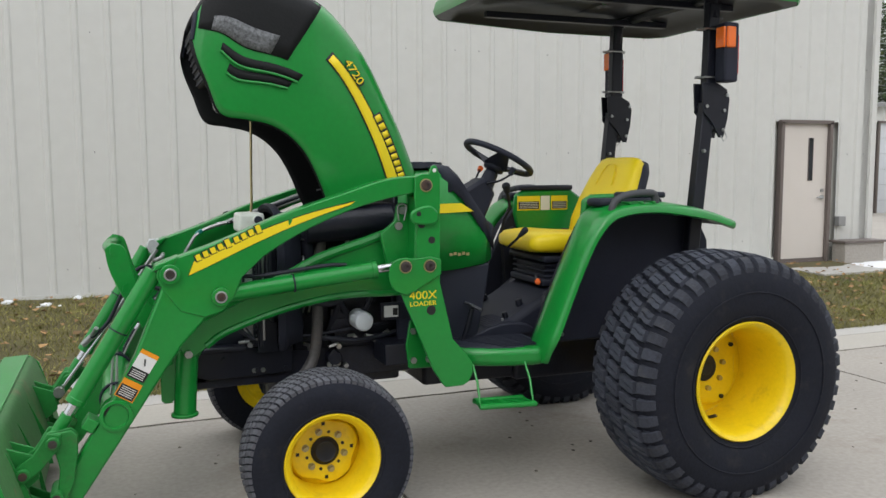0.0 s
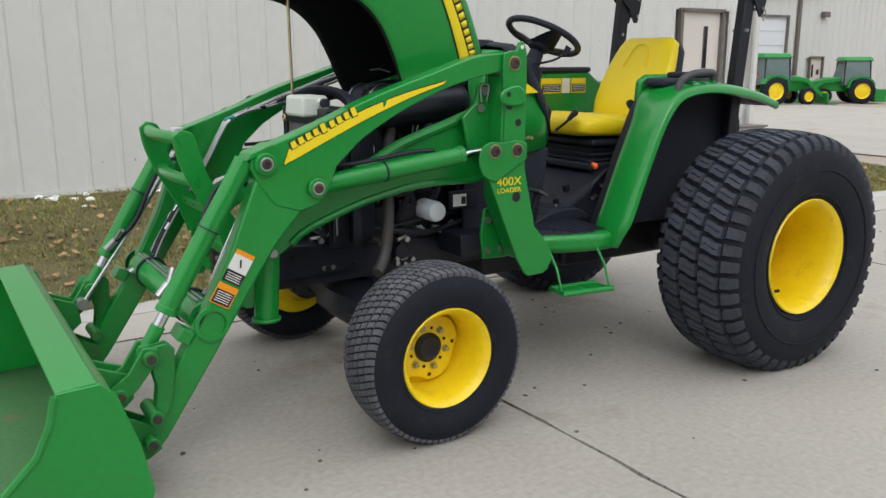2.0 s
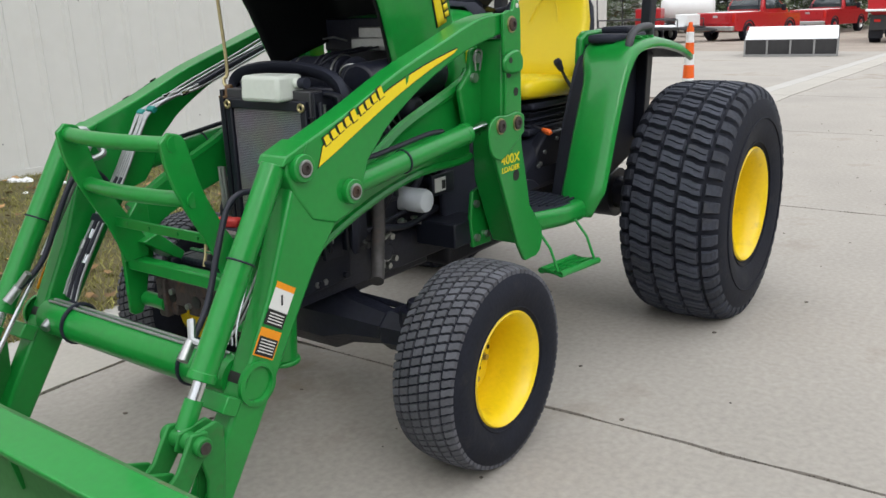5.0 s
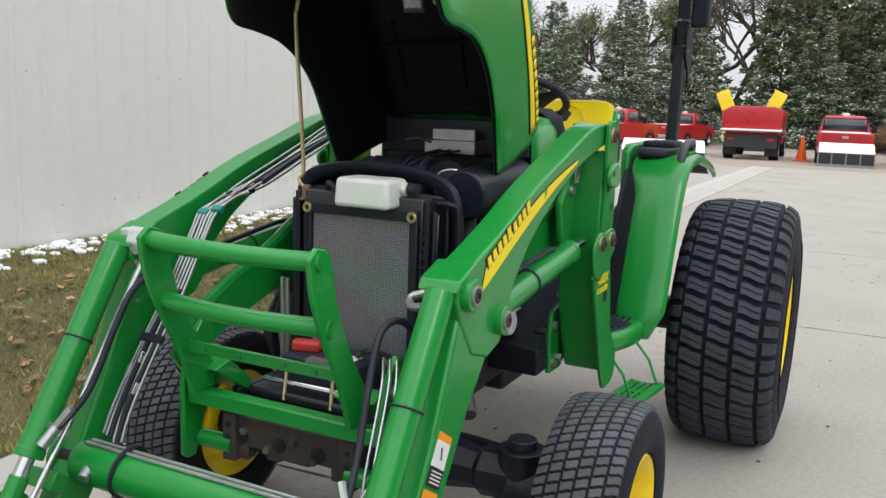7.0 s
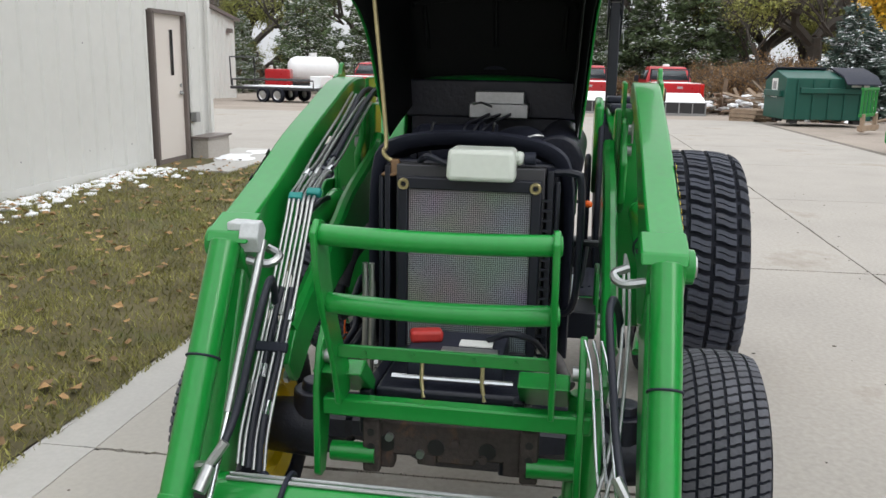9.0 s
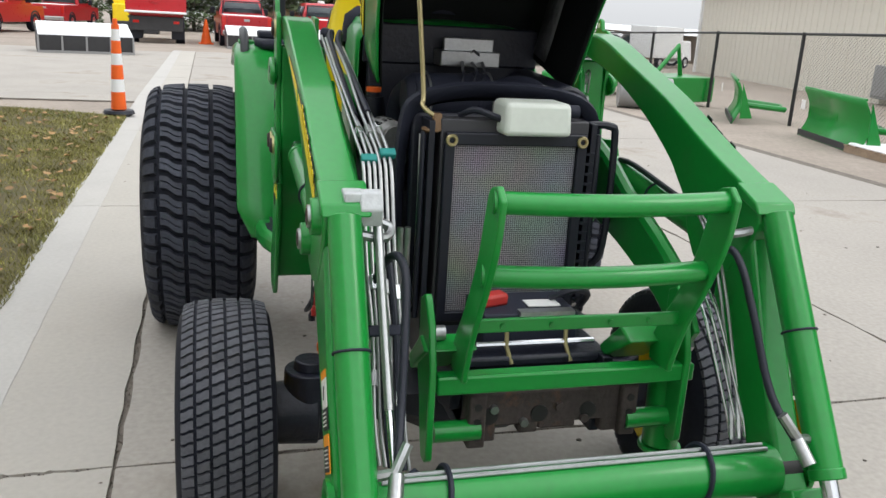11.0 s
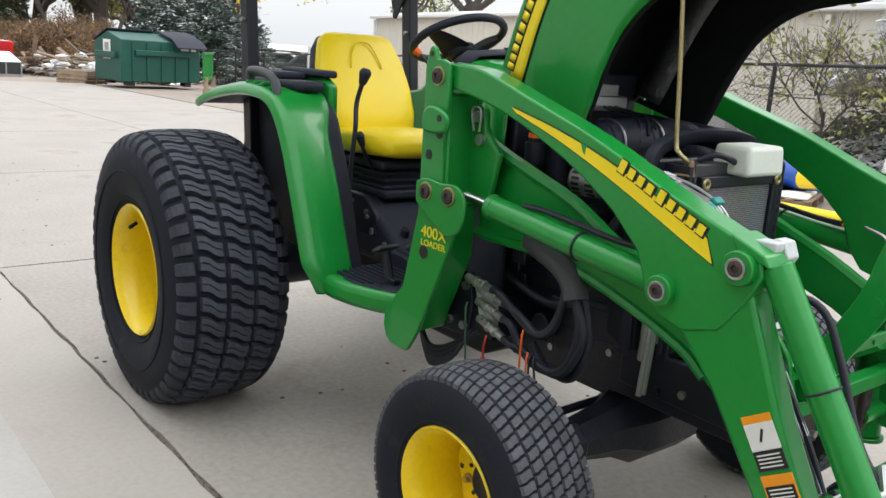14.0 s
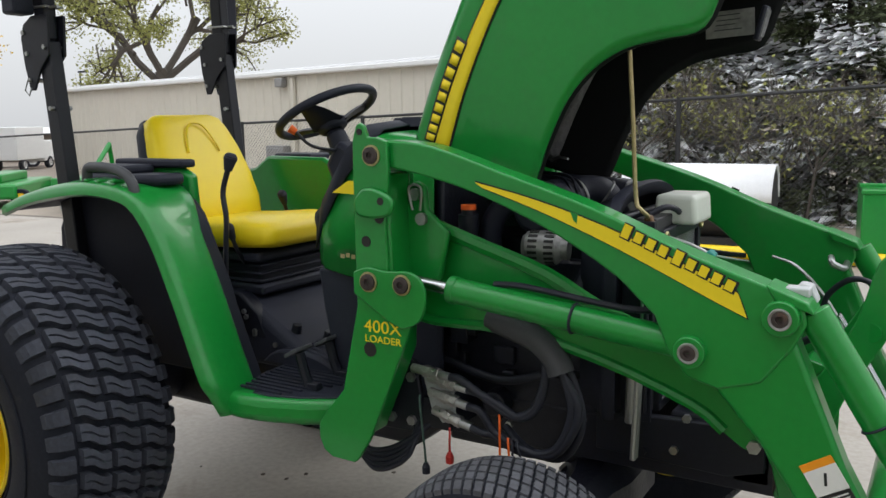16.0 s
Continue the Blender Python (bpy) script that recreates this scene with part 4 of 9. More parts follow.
for s in (1, -1):
    uu = lambda v: v if s > 0 else 1 - v
    skin_patch("hood_stripe_border", 2.0, 19.6, uu(0.219), uu(0.277), STICKER_BLACK, 0.003, taper=0.5)
    skin_patch("hood_stripe", 2.0, 19.3, uu(0.224), uu(0.272), YELLOW_DECAL, 0.0055, label="tapering yellow side stripe", taper=0.55)
    for k in range(9):
        i = 10.4 - 0.95 * k
        skin_patch("emblem_bar", i, i + 0.70, uu(0.266), uu(0.288), YELLOW_DECAL, 0.0085, 2, 2, "plain yellow bar of the side emblem")
    skin_patch("emblem_shadow", 2.6, 11.3, uu(0.262), uu(0.292), STICKER_BLACK, 0.0068, 12, 2)
    # model number beside the stripe
    p = hood_point(16.2, uu(0.276)) + hood_normal(16.2, uu(0.276)) * 0.010
    along = (hood_point(15.4, uu(0.312)) - hood_point(17.4, uu(0.312))).normalized()
    if s < 0:
        along = -along
    nn = hood_normal(16.4, uu(0.305))
    up = nn.cross(along).normalized()
    m = Matrix((along, up, nn)).transposed().to_4x4()
    m.translation = p
    letters("model_number", "4720", 0.054, YELLOW_DECAL, hood, m, 0.002, "yellow model number 4720", 1.15)
    m2 = m.copy()
    m2.translation = p - nn * 0.0015 + up * -0.003 + along * 0.003
    letters("model_number_shadow", "4720", 0.060, STICKER_BLACK, hood, m2, 0.001, "", 1.15)
    # side grille of mesh and louvres near the nose
    low = lambda i, u, a, b, d: uu(u - d * max(0.0, min(1.0, (i - a) / (b - a))))
    skin_patch("side_grille", 23.5, 37.5, lambda i: low(i, 0.172, 24, 37, 0.028), uu(0.40), LINER, 0.004, 16, 6, "black mesh side grille")
    skin_patch("grille_mesh", 25.5, 34.0, lambda i: low(i, 0.174, 24, 37, 0.026), lambda i: low(i, 0.222, 24, 37, 0.02), material("perforated_mesh", (0.12, 0.125, 0.13), 0.45, metal=0.4, vary=0.7, scale=70, fine=110), 0.006, 10, 3)
    for k, (a, b, u) in enumerate(((20.6, 31.5, 0.150), (21.2, 29.5, 0.122))):
        skin_patch("louvre_slot", a, b, lambda i: low(i, u - 0.011, a, b, 0.026), lambda i: low(i, u + 0.011, a, b, 0.026), LINER, 0.003, 12, 2)
        bm = B()
        tube(bm, [hood_point(a + (b - a) * j / 10, low(a + (b - a) * j / 10, u - 0.014, a, b, 0.026)) + hood_normal(a + (b - a) * j / 10, uu(u)) * 0.006 for j in range(11)], 0.006, 8)
        part("louvre_lip", bm, GREEN, hood)
    bm = B()
    c, nn = hood_point(30.5, uu(0.36)), hood_normal(30.5, uu(0.36))
    cyl(bm, c + nn * 0.003, c + nn * 0.012, 0.05, 0.046, 24)
    part("nose_badge_base", bm, STICKER_BLACK, hood, bevel=0.002)
    cyl_b = cyl(B(), c + nn * 0.012, c + nn * 0.016, 0.036, 0.034, 24)
    part("nose_badge", cyl_b, CHROME, hood, "round silver badge")
# headlight bezel along the nose
bm = B()
rim = [hood_point(NI - 0.02, u) for u in us]
tube(bm, [p + Vector((0.002, 0, -0.002)) for p in rim], 0.011, 10)
part("nose_rim", bm, PLASTIC, hood, "black headlight surround")


def nose_x(z):
    return 2.236 + 0.25 * (z - 1.79)


bm = B()
prism(bm, [(nose_x(1.93), 1.93), (nose_x(2.17), 2.17), (nose_x(2.17) - 0.05, 2.17), (nose_x(1.93) - 0.05, 1.94)], -0.292, 0.308)
nose = part("nose_grille", bm, LINER, hood, "black nose grille between the headlights", bevel=0.012, segments=3)
for k in range(7):
    z = 1.945 + 0.031 * k
    part("grille_slat", box(B(), (nose_x(z) + 0.004, 0.008, z), (0.014, 0.50, 0.010), Matrix.Rotation(0.25, 3, "Y")), PLASTIC, nose, bevel=0.002)
lamp = part("headlight_housing", box(B(), (nose_x(1.835) + 0.002, 0.008 + 0.262, 1.835), (0.016, 0.06, 0.105), Matrix.Rotation(0.245, 3, "Y")), PLASTIC, hood, bevel=0.006)
part("headlight_lens", box(B(), (nose_x(1.835) + 0.010, 0.008 + 0.264, 1.835), (0.010, 0.05, 0.085), Matrix.Rotation(0.245, 3, "Y")), LENS_GREY, lamp, "cloudy clear headlight lens", bevel=0.004)
# faded paper label on the inner cheek
label = part("service_label", box(B(), (2.143, 0.318, 1.845), (0.15, 0.003, 0.082), Matrix.Rotation(-0.05, 3, "Y")), material("faded_label", (0.36, 0.36, 0.35), 0.5, vary=0.35, scale=16, fine=50, stain=(0.16, 0.15, 0.14), stain_amount=0.7, stain_scale=14), hood, "faded grey paper label with unreadable lines")
for k in range(4):
    part("text_line", box(B(), (2.13 + 0.008 * (k % 2), 0.3160, 1.872 - 0.015 * k), (0.085 - 0.012 * (k % 3), 0.001, 0.003), Matrix.Rotation(-0.05, 3, "Y")), GREY_PLASTIC, label)

# ---- cowl, dash, steering ----
bm = B()
sec = []
for x, w, zt, zb in ((1.42, 0.31, 1.49, 1.03), (1.34, 0.315, 1.505, 1.03), (1.22, 0.315, 1.52, 1.035), (1.13, 0.31, 1.515, 1.04), (1.04, 0.30, 1.40, 1.05), (0.96, 0.285, 1.30, 1.06), (0.905, 0.24, 1.23, 1.075)):
    r = 0.05
    sec.append([(x, w, zb), (x, w + 0.004, (zb + zt) / 2), (x, w - 0.004, zt - r), (x, w - 0.03, zt - 0.01), (x, w - 0.09, zt), (x, 0, zt + 0.008), (x, -w + 0.09, zt), (x, -w + 0.03, zt - 0.01), (x, -w + 0.004, zt - r), (x, -w - 0.004, (zb + zt) / 2), (x, -w, zb)])
loft(bm, sec)
cowl = part("cowl", bm, GREEN, tractor, "green cowl panels below the dash", solid=0.006, angle=50)
bm = B()
sec = []
for x, w, zt in ((1.20, 0.255, 1.53), (1.15, 0.275, 1.545), (1.10, 0.275, 1.50), (1.03, 0.265, 1.405), (0.96, 0.24, 1.32), (0.90, 0.20, 1.24)):
    sec.append([(x - 0.01, w + 0.045, zt - 0.12), (x - 0.006, w + 0.04, zt - 0.03), (x, w, zt), (x + 0.01, w * 0.5, zt + 0.012), (x + 0.012, 0, zt + 0.014), (x + 0.01, -w * 0.5, zt + 0.012), (x, -w, zt), (x - 0.006, -w - 0.04, zt - 0.03), (x - 0.01, -w - 0.045, zt - 0.12)])
loft(bm, sec, caps=False)
part("dash_cover", bm, PLASTIC, tractor, "dark grey moulded dashboard cover", solid=0.006, angle=60)
bm = B()
cyl(bm, (1.20, 0.0, 1.535), (1.20, 0.0, 1.565), 0.12, 0.11, 28)
cyl(bm, (1.20, 0.0, 1.565), (1.20, 0.0, 1.568), 0.085, 0.085, 28)
part("fuel_filler_cover", bm, PLASTIC, tractor, bevel=0.008)
for s in (1, -1):
    bm = B()
    prism(bm, [(1.29, 1.365), (1.10, 1.365), (1.035, 1.325), (1.29, 1.315)], s * 0.319, s * 0.3235)
    part("cowl_stripe", bm, YELLOW_DECAL, cowl, "yellow stripe on the cowl")
    for k in range(5):
        bm = box(B(), (1.155 - 0.022 * k, s * 0.3205, 1.115 + 0.004 * (k % 2)), (0.016, 0.002, 0.014))
        part("script_bar", bm, ZINC, cowl)
bm = B()
for s in (1, -1):
    prism(bm, [(1.42, 1.04), (0.93, 1.06), (0.95, 0.92), (1.0, 0.68), (1.42, 0.66)], s * 0.255, s * 0.285)
pieces("lower_cowl", bm, PLASTIC, tractor, "black lower side panel", bevel=0.01)
bm = B()
prism(bm, [(0.98, 1.30), (0.88, 1.25), (0.93, 1.0), (1.0, 0.68), (1.10, 0.68), (1.06, 1.1)], -0.26, 0.26)
part("instrument_pedestal", bm, PLASTIC, tractor, bevel=0.03)
tilt = math.atan2(0.155, 0.30)
wheel_axis = Vector((-math.sin(tilt), 0, math.cos(tilt)))
wc = Vector((0.757, 0.004, 1.588))
bm = B()
cyl(bm, (0.93, 0, 1.24), wc - wheel_axis * 0.07, 0.06, 0.036, 20)
prism(bm, [(1.02, 1.40), (0.87, 1.25), (0.80, 1.40), (0.86, 1.49)], -0.075, 0.075)
part("steering_column", bm, PLASTIC, tractor, "dark steering column shroud", bevel=0.02)
fwd = Vector((math.cos(tilt), 0, math.sin(tilt)))
sid = Vector((0, 1, 0))
bm = B()
tube(bm, [wc + (fwd * math.cos(a) + sid * math.sin(a)) * 0.188 for a in (2 * math.pi * i / 56 for i in range(56))], 0.0165, 12, closed=True)
sw = part("steering_wheel", bm, PLASTIC, tractor, "black three-spoke steering wheel")
for k, a in enumerate((math.pi, math.pi / 2.4, -math.pi / 2.4)):
    d = fwd * math.cos(a) + sid * math.sin(a)
    bm = B()
    n = 6
    rows = []
    for j in range(n + 1):
        f = j / n
        p = wc - wheel_axis * 0.055 * (1 - f) ** 1.5 + d * (0.03 + 0.155 * f)
        ww = 0.045 * (1 - f) + 0.022
        e = wheel_axis.cross(d)
        rows.append([p + e * ww, p + wheel_axis * 0.012, p - e * ww, p - wheel_axis * 0.012, p + e * ww])
    loft(bm, rows, caps=True)
    part("spoke", bm, PLASTIC, sw)
bm = B()
cyl(bm, wc - wheel_axis * 0.075, wc - wheel_axis * 0.035, 0.055, 0.06, 24)
part("wheel_hub", bm, PLASTIC, sw, bevel=0.01)
for s, ln in ((1, 0.13), (-1, 0.15)):
    bm = B()
    tube(bm, [(0.86, s * 0.06, 1.45), (0.82, s * 0.16, 1.47), (0.78, s * 0.20, 1.50 if s > 0 else 1.52)], 0.006, 8, 4)
    lv = part("dash_lever", bm, BLACK, tractor)
    bm = B()
    cyl(bm, (0.78, s * 0.20, 1.50 if s > 0 else 1.52), (0.765, s * 0.215, 1.535), 0.012, 0.016, 12)
    part("lever_knob", bm, PLASTIC if s > 0 else ORANGE, lv)

# ---- platform, step, pedals ----
edge = [(1.26, 0.30), (1.24, 0.42), (1.17, 0.50), (1.06, 0.56), (0.95, 0.597), (0.85, 0.612), (0.78, 0.61), (0.745, 0.56), (0.74, 0.30)]
edge2 = [(1.25, 0.0), (1.22, 0.41), (1.15, 0.485), (1.05, 0.54), (0.95, 0.572), (0.88, 0.575), (0.84, 0.50), (0.76, 0.44), (0.74, 0.0)]
for s in (1, -1):
    part("platform", slab(B(), [(x, s * y) for x, y in edge], 0.598, 0.686), GREEN, tractor, "green operator platform", bevel=0.032, segments=4)
bm = B()
slab(bm, edge2 + [(x, -y) for x, y in edge2[::-1]][1:-1], 0.680, 0.690)
mat_ob = part("floor_mat", bm, PLASTIC, tractor, "black ribbed rubber floor mat", bevel=0.003)
for s in (1, -1):
    for k in range(11):
        y0 = 0.27 + 0.028 * k
        part("mat_rib", box(B(), (0.97 - 0.008 * k, s * y0, 0.693), (0.40 - 0.022 * k, 0.010, 0.007)), PLASTIC, mat_ob)
bm = B()
prism(bm, [(0.30, 0.656), (0.90, 0.656), (0.93, 0.72), (0.80, 0.76), (0.66, 0.84), (0.52, 0.92), (0.30, 0.93)], -0.26, 0.26)
part("tunnel_cover", bm, PLASTIC, tractor, "black moulded cover over the transmission", bevel=0.035, segments=3)
# knobs, plugs and linkage on the tunnel cover
for x, y, z, rr in ((0.74, -0.20, 0.80, 0.020), (0.82, -0.12, 0.765, 0.018), (0.70, 0.16, 0.825, 0.020), (0.80, 0.20, 0.77, 0.016)):
    part("tunnel_plug", cyl(B(), (x, y, z - 0.02), (x + 0.012, y, z + 0.02), rr, rr * 0.85, 16), BLACK, tractor, "round black plug on the tunnel", bevel=0.003)
for x, y, z in ((0.86, -0.20, 0.752), (0.865, -0.16, 0.750), (0.84, 0.24, 0.752)):
    part("tunnel_fitting", box(B(), (x, y, z), (0.012, 0.012, 0.028)), STEEL, tractor, bevel=0.003)
for s in (1, -1):
    part("mat_hump", prism(B(), curve2([(0.66, 0.69), (0.72, 0.735), (0.82, 0.75), (0.93, 0.735), (1.04, 0.69)], 3), s * 0.05, s * 0.30), PLASTIC, tractor, "raised black rubber mat over the tunnel", bevel=0.012)
    for k in range(7):
        part("hump_rib", tube(B(), [(0.70, s * (0.07 + 0.033 * k), 0.725), (0.82, s * (0.07 + 0.033 * k), 0.754), (0.95, s * (0.07 + 0.033 * k), 0.732)], 0.006, 6, 3), PLASTIC, tractor)
    part("seat_riser", prism(B(), [(0.36, 0.93), (0.52, 0.93), (0.62, 0.86), (0.66, 0.76), (0.36, 0.76)], s * 0.20, s * 0.262), BLACK, tractor, "black seat riser bracket", bevel=0.012)
    for x, z in ((0.44, 0.89), (0.56, 0.84), (0.60, 0.79)):
        part("riser_bolt", bolt(B(), (x, s * 0.262, z), (0, s, 0), 0.010, 0.010), STEEL, tractor)
bm = B()
tube(bm, [(0.89, 0.60, 0.62), (0.892, 0.66, 0.55), (0.895, 0.70, 0.452)], 0.006, 8)
tube(bm, [(1.14, 0.56, 0.62), (1.143, 0.62, 0.55), (1.145, 0.66, 0.452)], 0.006, 8)
tube(bm, [(1.14, 0.575, 0.448), (0.90, 0.60, 0.448), (0.89, 0.715, 0.448), (1.15, 0.675, 0.448)], 0.014, 8, closed=True)
step = part("boarding_step", bm, GREEN, tractor, "green hanging boarding step")
for k in range(4):
    part("step_tread", box(B(), (1.02, 0.603 + 0.026 * k, 0.448), (0.24, 0.011, 0.014), Matrix.Rotation(-0.13, 3, "Z")), GREEN, step)
part("step_brace", box(B(), (1.02, 0.645, 0.447), (0.02, 0.10, 0.012)), GREEN, step)
for x, y in ((0.985, -0.454), (0.985, -0.300)):
    bm = B()
    tube(bm, [(x + 0.035, y, 0.688), (x + 0.01, y, 0.75), (x - 0.005, y, 0.805)], 0.017, 8)
    ped = part("pedal", bm, BLACK, tractor, "black steel foot pedal")
    part("pedal_pad", box(B(), (x - 0.01, y, 0.812), (0.06, 0.085, 0.014), Matrix.Rotation(-0.5, 3, "Y")), GREY_PLASTIC, ped, bevel=0.004)
    part("pedal_link", box(B(), (x + 0.045, y, 0.70), (0.06, 0.03, 0.025)), BLACK, ped, bevel=0.004)
bm = B()
tube(bm, [(1.10, 0.34, 0.688), (1.08, 0.35, 0.76), (1.06, 0.36, 0.85)], 0.014, 8)
ped = part("pedal", bm, BLACK, tractor, "black clutch pedal")
part("pedal_pad", box(B(), (1.055, 0.36, 0.86), (0.06, 0.10, 0.014), Matrix.Rotation(-0.5, 3, "Y")), GREY_PLASTIC, ped, bevel=0.004)
for x, y, z in ((0.60, -0.262, 0.78), (0.70, -0.262, 0.75), (0.78, -0.262, 0.71), (0.55, -0.262, 0.86), (0.62, 0.262, 0.78)):
    part("cover_bolt", bolt(B(), (x, y, z), (0, 1 if y > 0 else -1, 0), 0.010, 0.010), STEEL, tractor)

# ---- fenders ----
FENDER = [(0.815, 0.61), (0.800, 0.70), (0.755, 0.81), (0.682, 0.99), (0.60, 1.17), (0.545, 1.262), (0.485, 1.322), (0.41, 1.352), (0.30, 1.366), (0.17, 1.364), (0.02, 1.345), (-0.13, 1.315), (-0.265, 1.270)]
prof = curve2(FENDER, 4)


def along_normal(pts, k):
    a, b = pts[max(0, k - 1)], pts[min(len(pts) - 1, k + 1)]
    d = Vector((b[0] - a[0], b[1] - a[1])).normalized()
    return Vector((d.y, -d.x))


for s in (1, -1):
    bm = B()
    rows = []
    for k, (x, z) in enumerate(prof):
        n = along_normal(prof, k)
        f = k / (len(prof) - 1)
        yo = 0.680 - 0.055 * max(0.0, 1 - f * 9)
        drop = 0.036 + 0.012 * min(1.0, max(0.0, (z - 1.15) / 0.2))
        g = min(1.0, max(0.0, (1.365 - z) / 0.20)) if x > 0.3 else 0.0
        yi = 0.425 + 0.055 * g * g * (3 - 2 * g)
        pt = lambda y, d: (x - n.x * d, s * y, z - n.y * d)
        rows.append([pt(yi, 0.03), pt(yi, 0.01), pt(yi + 0.012, 0.001), pt(yi + 0.05, 0), pt(yo - 0.10, -0.006), pt(yo - 0.05, 0.0), pt(yo - 0.015, 0.008), pt(yo, 0.022), pt(yo + 0.002, drop), pt(yo - 0.012, drop + 0.008)])
    loft(bm, rows)
    fen = part("fender", bm, GREEN, tractor, "glossy green rear fender", solid=0.008, angle=60)
    bm = B()
    rows = []
    inner = [(x - along_normal(prof, k).x * 0.03, z - along_normal(prof, k).y * 0.03) for k, (x, z) in enumerate(prof)]
    for x, z in inner[3:]:
        rows.append([(x, s * 0.42, z), (x, s * 0.645, z)])
    loft(bm, rows)
    part("fender_liner", bm, PLASTIC, fen, "black wheel-arch liner", solid=0.004)
    bm = B()
    prism(bm, [(0.74, 0.66), (0.63, 1.0), (0.52, 1.24), (0.43, 1.34), (0.1, 1.345), (-0.22, 1.26), (-0.28, 1.15), (-0.30, 0.80), (0.2, 0.66)], s * 0.395, s * 0.43)
    part("fender_wall", bm, PLASTIC, fen, "black inner fender wall", bevel=0.01)
    for p in ((0.58, 0.86), (0.60, 0.70), (0.45, 1.1)):
        part("fender_bolt", bolt(B(), (p[0], s * 0.432, p[1]), (0, s, 0), 0.011, 0.008), STEEL, fen)
    bm = B()
    slab(bm, [(0.475, s * 0.44), (0.485, s * 0.50), (0.465, s * 0.565), (0.40, s * 0.595), (0.12, s * 0.585), (0.10, s * 0.43)], 1.345, 1.385)
    part("fender_cap", bm, PLASTIC, fen, "dark plastic tray on the fender", bevel=0.016, segments=3)
    part("storage_tray", box(B(), (0.20, s * 0.50, 1.398), (0.22, 0.14, 0.03)), PLASTIC, fen, bevel=0.01)
    bm = B()
    tube(bm, [(0.45, s * 0.635, 1.29), (0.445, s * 0.637, 1.345), (0.415, s * 0.637, 1.385), (0.34, s * 0.637, 1.408), (0.24, s * 0.637, 1.412), (0.205, s * 0.635, 1.40), (0.195, s * 0.63, 1.335)], 0.018, 12, 4)
    part("grab_handle", bm, GREY_PLASTIC, fen, "grey grab handle")
    for k in range(3):
        part("fender_rib", box(B(), (0.22 + 0.07 * k, s * 0.58, 1.366), (0.018, 0.16, 0.012)), GREEN, fen, bevel=0.004)
# right-hand console with caution stickers
bm = B()
CONSOLE = [(0.30, 0.95), (0.44, 1.12), (0.48, 1.26), (0.47, 1.375), (0.42, 1.40), (0.10, 1.405), (0.02, 1.35), (-0.14, 1.32), (-0.14, 0.95)]
prism(bm, CONSOLE, 0.375, 0.415)
part("side_console", bm, GREEN, tractor, "green inner wall of the left fender", bevel=0.014)
console = part("side_console", prism(B(), CONSOLE, -0.415, -0.375), GREEN, tractor, "green right-hand control console", bevel=0.014)
bm = B()
box(bm, (0.27, -0.40, 1.415), (0.36, 0.07, 0.03))
part("console_top", bm, PLASTIC, console, bevel=0.01)
for k, (x0, mat) in enumerate(((0.385, STICKER_BLACK), (0.275, STICKER_WHITE), (0.18, STICKER_BLACK))):
    w = (0.15, 0.06, 0.11)[k]
    part("caution_sticker", box(B(), (x0, -0.3725, 1.325), (w, 0.002, 0.085)), YELLOW_DECAL if k != 1 else STICKER_WHITE, console, "yellow caution sticker")
    if k != 1:
        part("sticker_text_block", box(B(), (x0, -0.371, 1.312), (w * 0.9, 0.002, 0.045)), STICKER_BLACK, console)
        for j in range(4):
            part("text_line", box(B(), (x0, -0.3698, 1.328 - 0.010 * j), (w * 0.8, 0.001, 0.003)), STICKER_WHITE, console)
bm = B()
prism(bm, [(0.60, 0.66), (0.52, 0.95), (0.42, 1.1), (0.3, 1.15), (0.3, 0.66)], 0.34, 0.372)
part("left_inner_panel", bm, PLASTIC, tractor, bevel=0.02)
# levers
for pts, r, mat, kr in (([(0.55, -0.36, 0.86), (0.565, -0.355, 1.10), (0.565, -0.345, 1.22), (0.535, -0.325, 1.31), (0.558, -0.312, 1.405)], 0.010, PLASTIC, 0.026), ([(0.50, -0.20, 1.03), (0.53, -0.27, 1.10), (0.53, -0.29, 1.15)], 0.008, PLASTIC, 0.020),
                        ([(0.32, 0.30, 1.10), (0.32, 0.25, 1.17), (0.328, 0.222, 1.225)], 0.008, PLASTIC, 0.022), ([(0.66, 0.26, 0.98), (0.67, 0.30, 0.97), (0.69, 0.34, 0.965)], 0.008, ORANGE, 0.016), ([(0.74, 0.1, 1.12), (0.72, 0.15, 1.16), (0.70, 0.17, 1.19)], 0.007, PLASTIC, 0.018)):
    lever = part("control_lever", tube(B(), pts, r, 8, 5), BLACK, tractor, "black control lever")
    p, q = Vector(pts[-1]), Vector(pts[-2])
    d = (p - q).normalized()
    bm = B()
    cyl(bm, p - d * 0.02, p + d * 0.03, kr * 0.55, kr, 14)
    cyl(bm, p + d * 0.03, p + d * 0.045, kr, kr * 0.6, 14)
    part("lever_knob", bm, mat, lever, bevel=0.004)

# ---- seat ----
def cushion(sections, n=24):
    """Closed rounded sections skinned into a cushion: rows of (centre, half width, half thickness, across, up)."""
    bm = B()
    rows = []
    for c, w, h, up in sections:
        c, up = Vector(c), Vector(up).normalized()
        row = []
        for k in range(n + 1):
            a = 2 * math.pi * k / n
            ca, sa = math.cos(a), math.sin(a)
            e = 0.45
            row.append(c + Vector((0, 1, 0)) * w * math.copysign(abs(ca) ** e, ca) + up * h * math.copysign(abs(sa) ** e, sa))
        rows.append(row)
    loft(bm, rows, caps=True)
    bmesh.ops.remove_doubles(bm, verts=bm.verts, dist=0.0005)
    return bm


